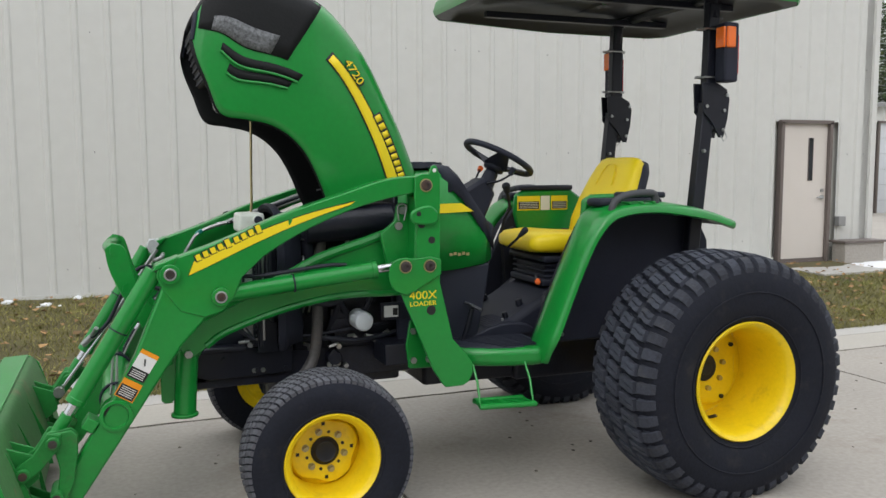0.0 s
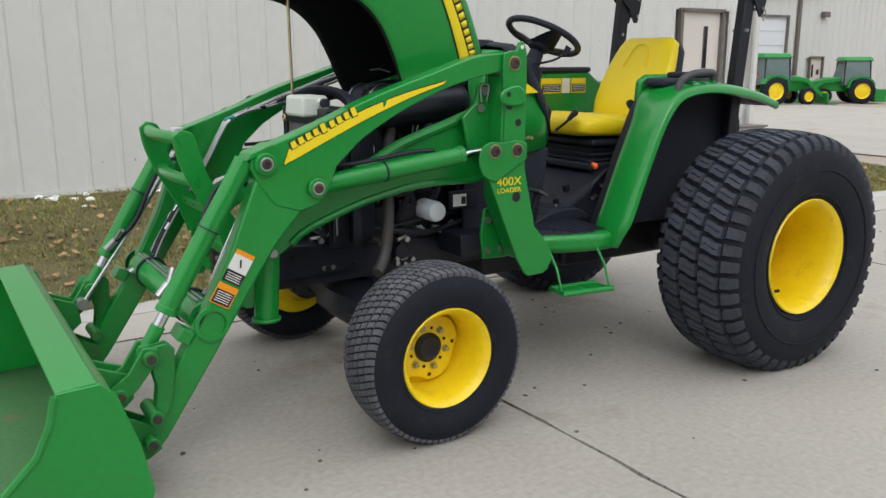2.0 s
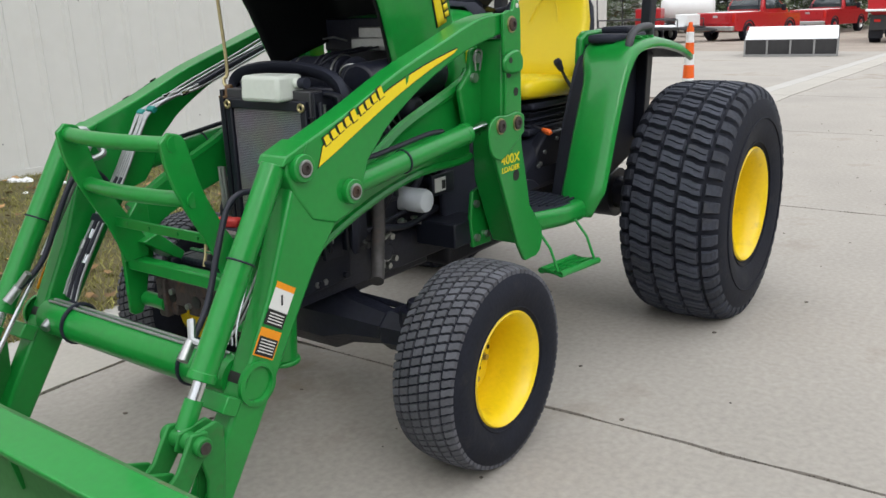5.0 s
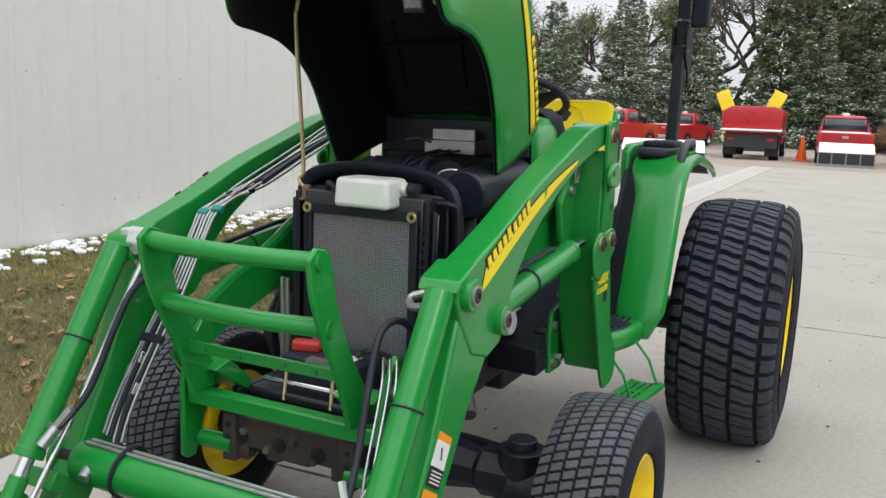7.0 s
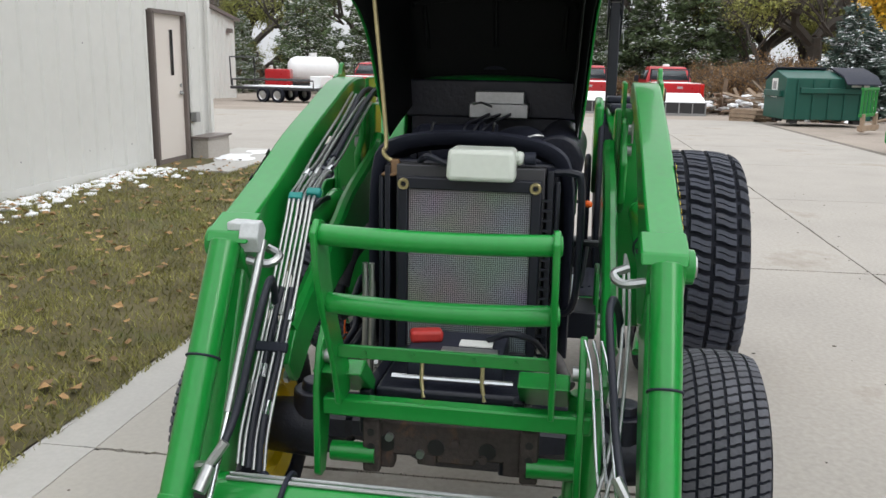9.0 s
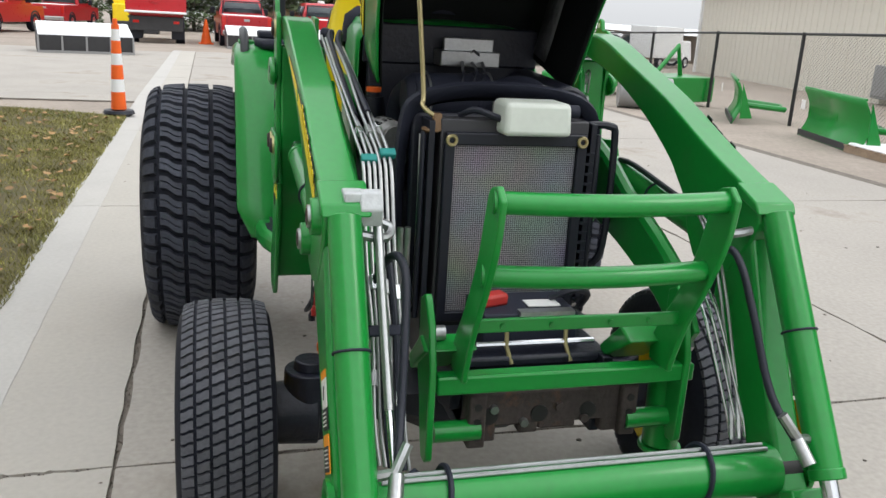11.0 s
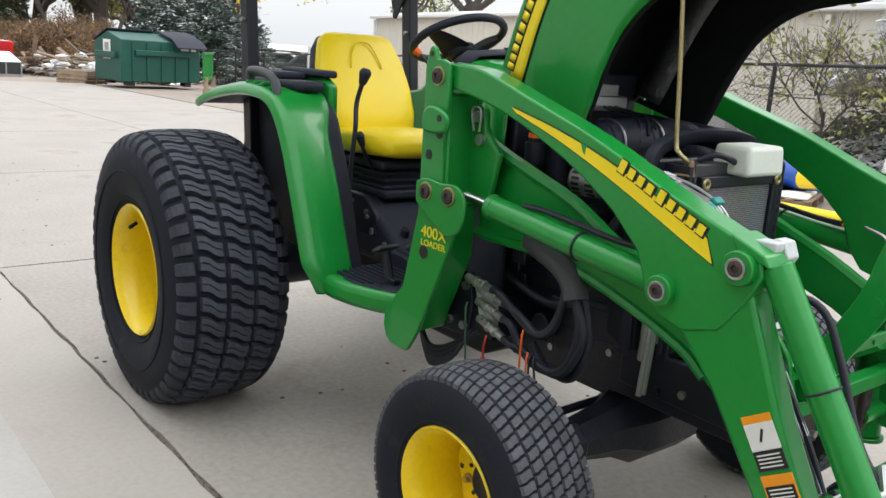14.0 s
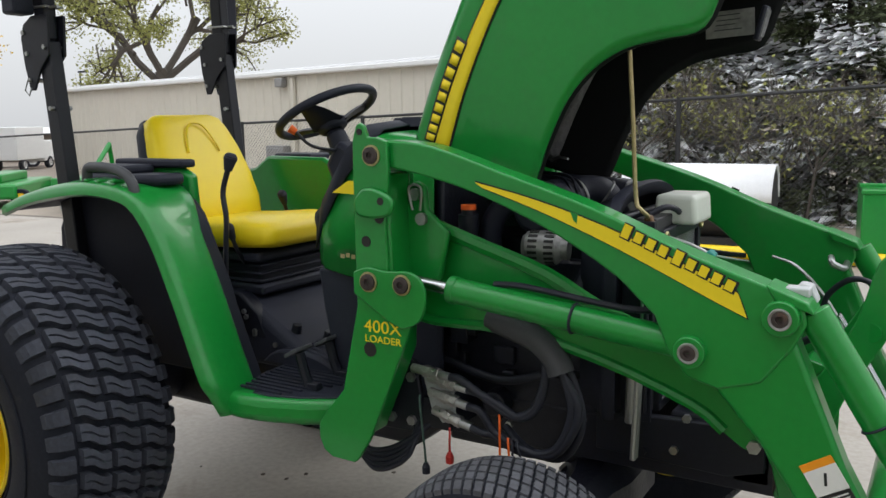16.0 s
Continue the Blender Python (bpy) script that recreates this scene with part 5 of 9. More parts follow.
seat = part("seat", cushion([((0.66, 0, 1.135), 0.17, 0.012, (0, 0, 1)), ((0.655, 0, 1.137), 0.21, 0.035, (0, 0, 1)), ((0.62, 0, 1.140), 0.235, 0.052, (0, 0, 1)), ((0.52, 0, 1.142), 0.25, 0.060, (0, 0, 1)), ((0.35, 0, 1.132), 0.255, 0.055, (0, 0, 1)), ((0.20, 0, 1.125), 0.25, 0.055, (0.1, 0, 1)), ((0.10, 0, 1.13), 0.22, 0.04, (0.3, 0, 1))]), YELLOW_VINYL, tractor, "yellow vinyl seat cushion", angle=70)
ax = Vector((-0.22, 0, 0.475)).normalized()
nb = Vector((ax.z, 0, -ax.x))
base = Vector((0.18, 0, 1.132))
part("backrest", cushion([(base + ax * d, w, h, nb) for d, w, h in ((0.0, 0.20, 0.03), (0.02, 0.225, 0.05), (0.10, 0.245, 0.062), (0.22, 0.25, 0.060), (0.34, 0.235, 0.055), (0.43, 0.21, 0.05), (0.475, 0.19, 0.042), (0.495, 0.16, 0.025), (0.50, 0.12, 0.008))]), YELLOW_VINYL, seat, "tall yellow vinyl backrest", angle=70)
bm = B()
tube(bm, [base + nb * 0.061 + ax * (0.44 - 0.13 * abs(t) ** 3) + Vector((0, 1, 0)) * 0.085 * t for t in (-1, -0.9, -0.7, -0.4, 0, 0.4, 0.7, 0.9, 1)], 0.004, 6, 3)
part("stitched_seam", bm, YELLOW_VINYL, seat)
bm = cushion([(base - nb * 0.035 + ax * d, w, h, nb) for d, w, h in ((0.03, 0.21, 0.03), (0.10, 0.25, 0.045), (0.22, 0.256, 0.048), (0.34, 0.24, 0.045), (0.44, 0.213, 0.042), (0.49, 0.18, 0.03))])
part("seat_shell", bm, PLASTIC, seat, "black plastic seat back", angle=70)
bm = B()
box(bm, (0.36, 0, 1.055), (0.46, 0.44, 0.035))
box(bm, (0.36, 0, 0.99), (0.40, 0.36, 0.09))
box(bm, (0.36, 0, 0.93), (0.46, 0.40, 0.04))
part("seat_suspension", bm, PLASTIC, tractor, "black seat suspension base", bevel=0.012)
for k in range(3):
    part("suspension_bellows", box(B(), (0.36, 0, 0.96 + 0.03 * k), (0.43, 0.39, 0.012)), PLASTIC, tractor, bevel=0.004)
bm = B()
tube(bm, [(0.15, -0.24, 1.16), (0.22, -0.27, 1.17)], 0.012, 8)
part("belt_buckle", bm, PLASTIC, tractor)

# ---- folding roll bar, lamps and canopy ----
for s in (1, -1):
    y = s * 0.453 + 0.006
    bm = B()
    lean = Matrix.Rotation(-0.10, 3, "Y")
    box(bm, (-0.176, y, 1.35), (0.072, 0.055, 1.05), lean)
    rops = part("roll_bar_post", bm, BLACK, tractor, "black folding roll-bar post", bevel=0.006)
    bm = B()
    box(bm, (-0.242, y, 2.13), (0.066, 0.052, 0.50), Matrix.Rotation(-0.03, 3, "Y"))
    part("upper_post", bm, BLACK, rops, bevel=0.006)
    bm = B()
    for yy in (y - 0.034, y + 0.034):
        prism(bm, [(-0.17, 1.97), (-0.18, 1.82), (-0.235, 1.77), (-0.285, 1.69), (-0.31, 1.69), (-0.335, 1.79), (-0.345, 1.89), (-0.325, 1.94), (-0.27, 1.97)], yy - 0.005, yy + 0.005)
    part("hinge_bracket", bm, BLACK, rops, bevel=0.002)
    for p in ((-0.325, 1.91), (-0.31, 1.83), (-0.305, 1.73), (-0.20, 1.85), (-0.19, 1.62)):
        bm = B()
        cyl(bm, (p[0], y - 0.046, p[1]), (p[0], y + 0.046, p[1]), 0.009, seg=12)
        part("hinge_pin", bm, STEEL, rops)
    part("lynch_pin", tube(B(), [(-0.305, y + s * 0.05, 1.73), (-0.32, y + s * 0.055, 1.69), (-0.30, y + s * 0.052, 1.67), (-0.285, y + s * 0.05, 1.70)], 0.003, 6), STEEL, rops)
    for z in (2.00, 2.245):
        bm = B()
        tube(bm, [(-0.18, y - 0.035, z), (-0.18, y + 0.035, z), (-0.285, y + 0.035, z), (-0.285, y - 0.035, z)], 0.005, 6, closed=True)
        cyl(bm, (-0.155, y, z), (-0.31, y, z), 0.006, seg=8)
        part("lamp_clamp", bm, STEEL, rops)
    bm = B()
    box(bm, (-0.285, y + s * 0.078, 2.12), (0.085, 0.085, 0.30))
    lamp = part("warning_lamp", bm, PLASTIC, rops, "black lamp box with amber and red lenses", bevel=0.012)
    part("amber_lens", box(B(), (-0.275, y + s * 0.121, 2.195), (0.055, 0.016, 0.105)), ORANGE_LENS, lamp, "amber reflector lens", bevel=0.006)
    part("amber_front_lens", box(B(), (-0.240, y + s * 0.085, 2.195), (0.014, 0.065, 0.105)), ORANGE_LENS, lamp, bevel=0.004)
    part("red_lens", box(B(), (-0.329, y + s * 0.078, 2.11), (0.01, 0.07, 0.2)), RED_LENS, lamp, bevel=0.004)
bm = B()
tube(bm, [(-0.248, 0.459, 2.30), (-0.25, 0.44, 2.37), (-0.255, 0.37, 2.42), (-0.255, -0.36, 2.42), (-0.25, -0.43, 2.37), (-0.248, -0.447, 2.30)], 0.035, 8, 3)
part("roll_bar_top", bm, BLACK, tractor)
bm = B()
outer = [(0.93, 0.50), (0.86, 0.62), (0.1, 0.68), (-0.62, 0.66), (-0.70, 0.58)]
full = outer + [(x, -y) for x, y in outer[::-1]]
rows = []
for k, z in ((1.0, 2.375), (1.01, 2.40), (0.995, 2.45), (0.93, 2.50), (0.6, 2.525), (0.02, 2.53)):
    rows.append([(0.12 + (x - 0.12) * k, y * k, z + 0.03 * max(0, x) * (1 if k > 0.9 else 0.5)) for x, y in full + full[:1]])
loft(bm, rows)
canopy = part("canopy", bm, GREEN, tractor, "green sun canopy with black underside", angle=50)
bm = B()
rows = []
for k, z in ((0.995, 2.378), (0.93, 2.37), (0.86, 2.40), (0.5, 2.43), (0.02, 2.43)):
    rows.append([(0.12 + (x - 0.12) * k, y * k, z + 0.03 * max(0, x)) for x, y in full + full[:1]])
loft(bm, rows)
part("canopy_underside", bm, BLACK, canopy, "black canopy underside", angle=50)
for y in (0.3, -0.3):
    part("canopy_rail", box(B(), (0.1, y, 2.395), (1.2, 0.04, 0.035)), BLACK, canopy, bevel=0.004)
part("canopy_strap", tube(B(), [(-0.26, 0.3, 2.40), (-0.45, 0.2, 2.385), (-0.58, 0.12, 2.375)], 0.012, 8), GREY_PLASTIC, canopy)

# ---- front loader with bucket, mounted on the tractor ----
loader = thing("front_loader", "green loader with curved booms and lowered bucket on the tractor", "loader")
loader.location.y = 0.008
loader.scale.y = 0.964
BOOM_TOP = [(1.345, 1.492), (1.42, 1.502), (1.564, 1.487), (1.77, 1.423), (2.018, 1.343), (2.255, 1.247), (2.48, 1.168), (2.522, 1.150)]
BOOM_LOW = [(2.19, 1.085), (2.14, 1.13), (2.072, 1.186), (1.899, 1.282), (1.666, 1.373), (1.434, 1.425), (1.345, 1.428)]
boom_outline = curve2(BOOM_TOP, 4) + [(2.53, 1.10), (2.505, 1.045), (2.44, 0.955), (2.345, 0.925), (2.27, 0.945), (2.225, 1.0)] + curve2(BOOM_LOW, 4)
leg_outline = [(2.505, 1.07), (2.623, 0.786), (2.737, 0.572), (2.82, 0.44), (2.985, 0.165), (2.985, 0.12), (2.93, 0.10), (2.885, 0.15), (2.706, 0.413), (2.546, 0.655), (2.44, 0.81), (2.335, 0.925), (2.35, 1.0)]
for s in (1, -1):
    bm = prism(B(), boom_outline, s * 0.492, s * 0.580)
    boom = part("boom", bm, GREEN, loader, "curved green loader boom", bevel=0.012, segments=3)
    bm = prism(B(), leg_outline, s * 0.496, s * 0.575)
    leg = part("lower_boom", bm, GREEN, loader, "slanted green lower boom", bevel=0.012, segments=3)
    # yellow stripe with black border
    for nm, grow, lift, mat in (("stripe_border", 0.004, 0.0012, STICKER_BLACK), ("boom_stripe", 0.0, 0.0022, YELLOW_DECAL)):
        up = [(1.70, 1.394), (1.88, 1.352), (2.06, 1.296), (2.24, 1.224), (2.382, 1.160)]
        lo = [(1.72, 1.380), (1.88, 1.328), (2.05, 1.262), (2.20, 1.196), (2.33, 1.136), (2.404, 1.104)]
        out = [(x, z + grow) for x, z in curve2(up, 3)] + [(x + grow, z - grow) for x, z in curve2(lo, 3)[::-1]]
        part(nm, prism(B(), out, s * 0.579, s * (0.5805 + lift)), mat, boom, "tapering yellow stripe" if mat is YELLOW_DECAL else "")
    part("stripe_notch", prism(B(), [(1.972, 1.328), (1.992, 1.322), (1.990, 1.298), (1.982, 1.305)], s * 0.580, s * 0.5835), GREEN, boom)
    # plain blocks stand where the maker's lettering is
    for k in range(9):
        f = k / 8
        x = 2.118 + 0.240 * f + (0.006 if k > 3 else 0)
        z = 1.286 - 0.110 * f
        rot = Matrix.Rotation(0.39, 3, "Y")
        hh = 0.034 if k in (0, 4) else 0.025
        part("emblem_shadow", box(B(), (x + 0.002, s * 0.5822, z - 0.001), (0.028, 0.002, hh + 0.007), rot), STICKER_BLACK, boom)
        part("emblem_bar", box(B(), (x, s * 0.5838, z), (0.0205, 0.002, hh), rot), YELLOW_DECAL, boom, "plain yellow bar of the boom emblem")
    # pins and bosses
    for (x, z), r in (((2.477, 1.113), 0.041), ((2.279, 1.010), 0.039)):
        bm = cyl(B(), (x, s * 0.575, z), (x, s * 0.602, z), r, r * 0.97, 32)
        boss = part("pin_boss", bm, GREEN, boom, bevel=0.003)
        bm = B()
        lathe(bm, [(s * 0.600, 0.018), (s * 0.609, 0.018), (s * 0.610, 0.016), (s * 0.610, 0.009), (s * 0.604, 0.009), (s * 0.604, 0.001)], (x, 0, z), 24)
        part("pivot_pin", bm, RUST, boss, "rusty pivot pin end")
        part("pin_bushing", lathe(B(), [(s * 0.601, 0.025), (s * 0.6075, 0.025), (s * 0.6085, 0.023), (s * 0.6075, 0.0185), (s * 0.601, 0.0185)], (x, 0, z), 28, close=True), STEEL, boss, "worn bright steel bushing ring")
    # knee box end that holds the cylinder top
    bm = B()
    prism(bm, [(2.44, 1.185), (2.53, 1.152), (2.545, 1.125), (2.46, 1.15)], s * 0.475, s * 0.585)
    part("knee_cap_plate", bm, GREEN, boom, bevel=0.005)
    # bucket cylinder ahead of the lower boom
    a, b = Vector((2.535, s * 0.535, 1.125)), Vector((2.935, s * 0.535, 0.475))
    d = (b - a).normalized()
    bm = cyl(B(), a, a + d * 0.60, 0.037, seg=28)
    cyl(bm, a + d * 0.585, a + d * 0.61, 0.040, seg=28)
    bc = part("bucket_cylinder", bm, GREEN, loader, "green hydraulic bucket cylinder", bevel=0.003)
    part("cylinder_rod", cyl(B(), a + d * 0.60, b, 0.020, seg=20), CHROME, bc, "chrome piston rod")
    part("rod_sleeve", cyl(B(), a + d * 0.66, b - d * 0.02, 0.026, seg=20), GREEN, bc)
    part("zip_tie", tube(B(), [a + d * 0.28 + (frame_along(d)[0] * math.cos(t) + frame_along(d)[1] * math.sin(t)) * 0.039 for t in (2 * math.pi * i / 20 for i in range(20))], 0.003, 6, closed=True), PLASTIC, bc)
    part("cylinder_port", tube(B(), [a + d * 0.52 + Vector((0, -s * 0.03, 0.0)), a + d * 0.52 + Vector((0.01, -s * 0.07, 0.01)), a + d * 0.49 + Vector((0.0, -s * 0.10, 0.03))], 0.012, 8), STEEL, bc)
    # lift cylinder
    a, b = Vector((1.49, s * 0.535, 1.098)), Vector((2.26, s * 0.535, 1.012))
    d = (b - a).normalized()
    bm = cyl(B(), a + d * 0.11, b, 0.037, seg=28)
    cyl(bm, a + d * 0.105, a + d * 0.13, 0.040, seg=28)
    lc = part("lift_cylinder", bm, GREEN, loader, "green hydraulic lift cylinder", bevel=0.003)
    part("cylinder_rod", cyl(B(), a - d * 0.01, a + d * 0.12, 0.019, seg=20), CHROME, lc, "chrome piston rod")
    part("zip_tie", tube(B(), [a + d * 0.48 + (frame_along(d)[0] * math.cos(t) + frame_along(d)[1] * math.sin(t)) * 0.039 for t in (2 * math.pi * i / 20 for i in range(20))], 0.004, 6, closed=True), PLASTIC, lc)
    bm = tube(B(), [a + d * 0.24 + Vector((0, -s * 0.01, 0.04)), a + d * 0.34 + Vector((0, -s * 0.01, 0.052)), a + d * 0.60 + Vector((0, -s * 0.02, 0.05)), a + d * 0.70 + Vector((0, -s * 0.04, 0.06))], 0.009, 8, 3)
    part("cylinder_hose", bm, HOSE, lc)
    # mast
    mast_outline = [(1.43, 1.50), (1.395, 1.512), (1.365, 1.512), (1.352, 1.545), (1.338, 1.552), (1.325, 1.545), (1.312, 1.505), (1.31, 1.40), (1.312, 1.02), (1.25, 0.755), (1.18, 0.675), (1.152, 0.635), (1.150, 0.59), (1.168, 0.55), (1.20, 0.532), (1.285, 0.531), (1.30, 0.545), (1.345, 0.615), (1.50, 0.98), (1.44, 1.03), (1.425, 1.12), (1.42, 1.26), (1.432, 1.40)]
    bm = prism(B(), mast_outline, s * 0.584, s * 0.600)
    mast = part("mast_plate", bm, GREEN, loader, "upright green loader mast plate", bevel=0.004)
    bm = prism(B(), [(1.42, 1.41), (1.32, 1.41), (1.32, 1.02), (1.26, 0.76), (1.21, 0.70), (1.21, 0.60), (1.30, 0.60), (1.42, 0.88), (1.43, 1.1)], s * 0.44, s * 0.585)
    part("mast_tube", bm, GREEN, mast, bevel=0.008)
    bm = prism(B(), [(1.43, 1.50), (1.312, 1.505), (1.312, 1.02), (1.42, 1.05)], s * 0.462, s * 0.476)
    part("inner_mast_plate", bm, GREEN, mast, bevel=0.004)
    bm = prism(B(), curve2([(1.31, 1.125), (1.36, 1.142), (1.43, 1.135), (1.50, 1.14), (1.545, 1.115), (1.557, 1.06), (1.535, 1.0), (1.48, 0.972)], 3) + [(1.44, 0.985), (1.31, 1.06)], s * 0.601, s * 0.613)
    ear = part("cylinder_ear", bm, GREEN, mast, bevel=0.004)
    for (x, z), y0 in (((1.378, 1.461), 0.599), ((1.366, 1.100), 0.612), ((1.481, 1.101), 0.612)):
        bm = B()
        lathe(bm, [(s * y0, 0.024), (s * (y0 + 0.012), 0.0235), (s * (y0 + 0.014), 0.020), (s * (y0 + 0.014), 0.010), (s * (y0 + 0.008), 0.010), (s * (y0 + 0.008), 0.001)], (x, 0, z), 24)
        part("pin_ring", lathe(B(), [(s * y0, 0.030), (s * (y0 + 0.006), 0.0295), (s * (y0 + 0.0065), 0.0245), (s * y0, 0.0243)], (x, 0, z), 28, close=True), ZINC, mast, "bright plated pin ring")
        part("mast_pin", bm, RUST, mast, "dark pivot pin head")
    for x, z, r in ((1.356, 0.896, 0.022), (1.352, 1.215, 0.016), (1.40, 1.285, 0.016)):
        part("mast_hole", cyl(B(), (x, s * 0.597, z), (x, s * 0.6015, z), r, seg=20), STICKER_BLACK, mast)
    bm = B()
    prism(bm, curve2([(1.33, 1.345), (1.36, 1.37), (1.41, 1.365), (1.455, 1.34), (1.45, 1.30), (1.40, 1.285), (1.34, 1.29), (1.325, 1.32), (1.33, 1.345)], 3)[:-1], s * 0.60, s * 0.622)
    part("lock_boss", bm, GREEN, mast, bevel=0.008)
    part("lock_hole", cyl(B(), (1.42, s * 0.621, 1.335), (1.42, s * 0.6235, 1.335), 0.011), STICKER_BLACK, mast)
    part("lifting_eye", cyl(B(), (1.338, s * 0.583, 1.527), (1.338, s * 0.602, 1.527), 0.009), STICKER_WHITE if s > 0 else STICKER_BLACK, mast)
    m = Matrix.Translation((1.395 if s > 0 else 1.402, s * 0.6005, 0.965)) @ (Euler((radians(90), 0, radians(180))).to_matrix().to_4x4() if s > 0 else Euler((radians(90), 0, 0)).to_matrix().to_4x4())
    letters("model_marking", "400X", 0.052, YELLOW_DECAL, mast, m, 0.0012, "yellow marking 400X LOADER", 1.15)
    m.translation.z = 0.928
    letters("type_marking", "LOADER", 0.030, YELLOW_DECAL, mast, m, 0.0012, "", 1.12)
    # side beam of the mounting frame that reaches forward to the guard
    up = [(1.42, 1.30), (1.46, 1.262), (1.626, 1.205), (1.838, 1.137), (1.993, 1.058), (2.2, 0.975), (2.40, 0.875)]
    lo = [(2.46, 0.80), (2.40, 0.73), (2.33, 0.765), (2.245, 0.822), (1.996, 0.905), (1.737, 0.952), (1.492, 0.952), (1.42, 0.96)]
    bm = prism(B(), curve2(up, 3) + curve2(lo, 3), s * 0.405, s * 0.425)
    beam = part("side_beam", bm, GREEN, loader, "long green mounting-frame side beam", bevel=0.004)
    bm = B()
    tube(bm, [(x, s * 0.425, z - 0.004) for x, z in curve2(up, 3)], 0.022, 8)
    tube(bm, [(x, s * 0.425, z + 0.008) for x, z in curve2(lo[2:], 3)], 0.016, 8)
    part("beam_flange", bm, GREEN, beam)
    bm = prism(B(), [(1.42, 1.37), (1.455, 1.385), (1.48, 1.37), (1.49, 1.30), (1.56, 1.24), (1.53, 1.10), (1.42, 1.05)], s * 0.46, s * 0.485)
    part("latch_bracket", bm, GREEN, beam, bevel=0.008)
    for p in ((1.455, 1.345), (1.475, 1.275)):
        part("latch_bolt", cyl(B(), (p[0], s * 0.484, p[1]), (p[0], s * 0.50, p[1]), 0.018, seg=16), STEEL, beam)
    part("latch_spring", tube(B(), [(1.45, s * 0.50, 1.30), (1.44, s * 0.505, 1.36), (1.46, s * 0.505, 1.375), (1.48, s * 0.50, 1.36), (1.475, s * 0.50, 1.30)], 0.004, 6, 4), STEEL, beam)
    # parking foot hanging below the beam
    if s > 0:
        bm = B()
        cyl(bm, (2.405, 0.375, 0.76), (2.425, 0.37, 0.475), 0.046, 0.048, 24)
        cyl(bm, (2.425, 0.37, 0.477), (2.425, 0.37, 0.462), 0.058, seg=24)
        part("frame_foot", bm, GREEN, beam, bevel=0.004)
    part("foot_bolt", bolt(B(), (2.405, s * 0.426, 0.745), (0, s, 0), 0.018, 0.012), STEEL, beam)
    # lower mount bracket under the mast
    bm = B()
    prism(bm, [(1.27, 0.585), (1.405, 0.59), (1.42, 0.70), (1.40, 0.82), (1.30, 0.84)], s * 0.40, s * 0.42)
    part("mount_bracket", bm, GREEN if s > 0 else BLACK, loader, "bolted mounting bracket under the mast", bevel=0.006)
    for p in ((1.31, 0.63), (1.385, 0.63), (1.385, 0.77)):
        part("mount_bolt", bolt(B(), (p[0], s * 0.42, p[1]), (0, s, 0), 0.016, 0.014), STEEL, loader)
    # linkage at the boom's end
    for yy in (0.515, 0.555):
        bm = prism(B(), [(2.845, 0.49), (2.87, 0.515), (2.96, 0.505), (2.975, 0.46), (2.93, 0.43), (2.915, 0.36), (2.93, 0.25), (2.90, 0.22), (2.865, 0.30), (2.85, 0.40)], s * (yy + 0.035), s * (yy + 0.047))
        part("bell_crank", bm, GREEN_WORN, loader, "worn green bucket linkage plate", bevel=0.005)
    for yy in (0.50, 0.60):
        bm = prism(B(), [(2.905, 0.505), (2.955, 0.515), (3.01, 0.43), (3.085, 0.38), (3.09, 0.335), (3.04, 0.32), (2.98, 0.37), (2.905, 0.46)], s * yy, s * (yy + 0.014))
        part("bucket_link", bm, GREEN_WORN, loader, "worn green bucket link", bevel=0.005)
    for x, z in ((2.935, 0.475), (3.045, 0.36), (2.93, 0.255), (2.95, 0.16)):
        bm = cyl(B(), (x, s * 0.475, z), (x, s * 0.635, z), 0.026, seg=22)
        pin = part("linkage_pin", bm, GREEN_WORN, loader, bevel=0.003)
        part("pin_end", cyl(B(), (x, s * 0.634, z), (x, s * 0.640, z), 0.016, seg=18), RUST, pin)
    bm = box(B(), (2.80, s * 0.535, 0.52), (0.05, 0.10, 0.05), Matrix.Rotation(0.98, 3, "Y"))
    part("crank_stop", bm, GREEN, loader, bevel=0.004)
    # end of the cross tube seen as a dark hole
    bm = B()
    lathe(bm, [(s * 0.570, 0.064), (s * 0.584, 0.064), (s * 0.586, 0.058), (s * 0.586, 0.050), (s * 0.574, 0.046), (s * 0.540, 0.044), (s * 0.50, 0.044), (s * 0.50, 0.001)], (2.702, 0, 0.548), 32)
    part("tube_end", bm, GREEN, leg, "open end of the cross tube")
    part("tube_hole", cyl(B(), (2.702, s * 0.505, 0.548), (2.702, s * 0.5735, 0.548), 0.0455, seg=28), STICKER_BLACK, leg)
    # warning stickers
    rot = Matrix.Rotation(radians(-32), 3, "Y")

    def at(u, v):
        return (2.598 + u * 0.848 - v * 0.53, s * 0.5765, 0.735 + u * 0.53 + v * 0.848)

    for (u, v, w, h, mat, up) in ((0, 0.062, 0.075, 0.018, STICKER_ORANGE, 0), (0, 0.022, 0.075, 0.062, STICKER_WHITE, 0), (0, -0.03, 0.075, 0.045, STICKER_BLACK, 0), (0, -0.072, 0.08, 0.02, STICKER_ORANGE, 0), (0, -0.112, 0.08, 0.06, STICKER_ORANGE, 0), (0, -0.112, 0.072, 0.052, STICKER_BLACK, 0.001)):
        p = at(u, v)
        part("warning_sticker", box(B(), (p[0], p[1] + s * up, p[2]), (w, 0.002, h), rot), mat, leg, "orange, white and black warning sticker")
    for v0, n in ((-0.018, 4), (-0.094, 5)):
        for j in range(n):
            p = at(0, v0 - 0.0085 * j)
            part("text_line", box(B(), (p[0], p[1] + s * 0.0022, p[2]), (0.058, 0.001, 0.003), rot), STICKER_WHITE, leg)
    p = at(0.0, 0.025)
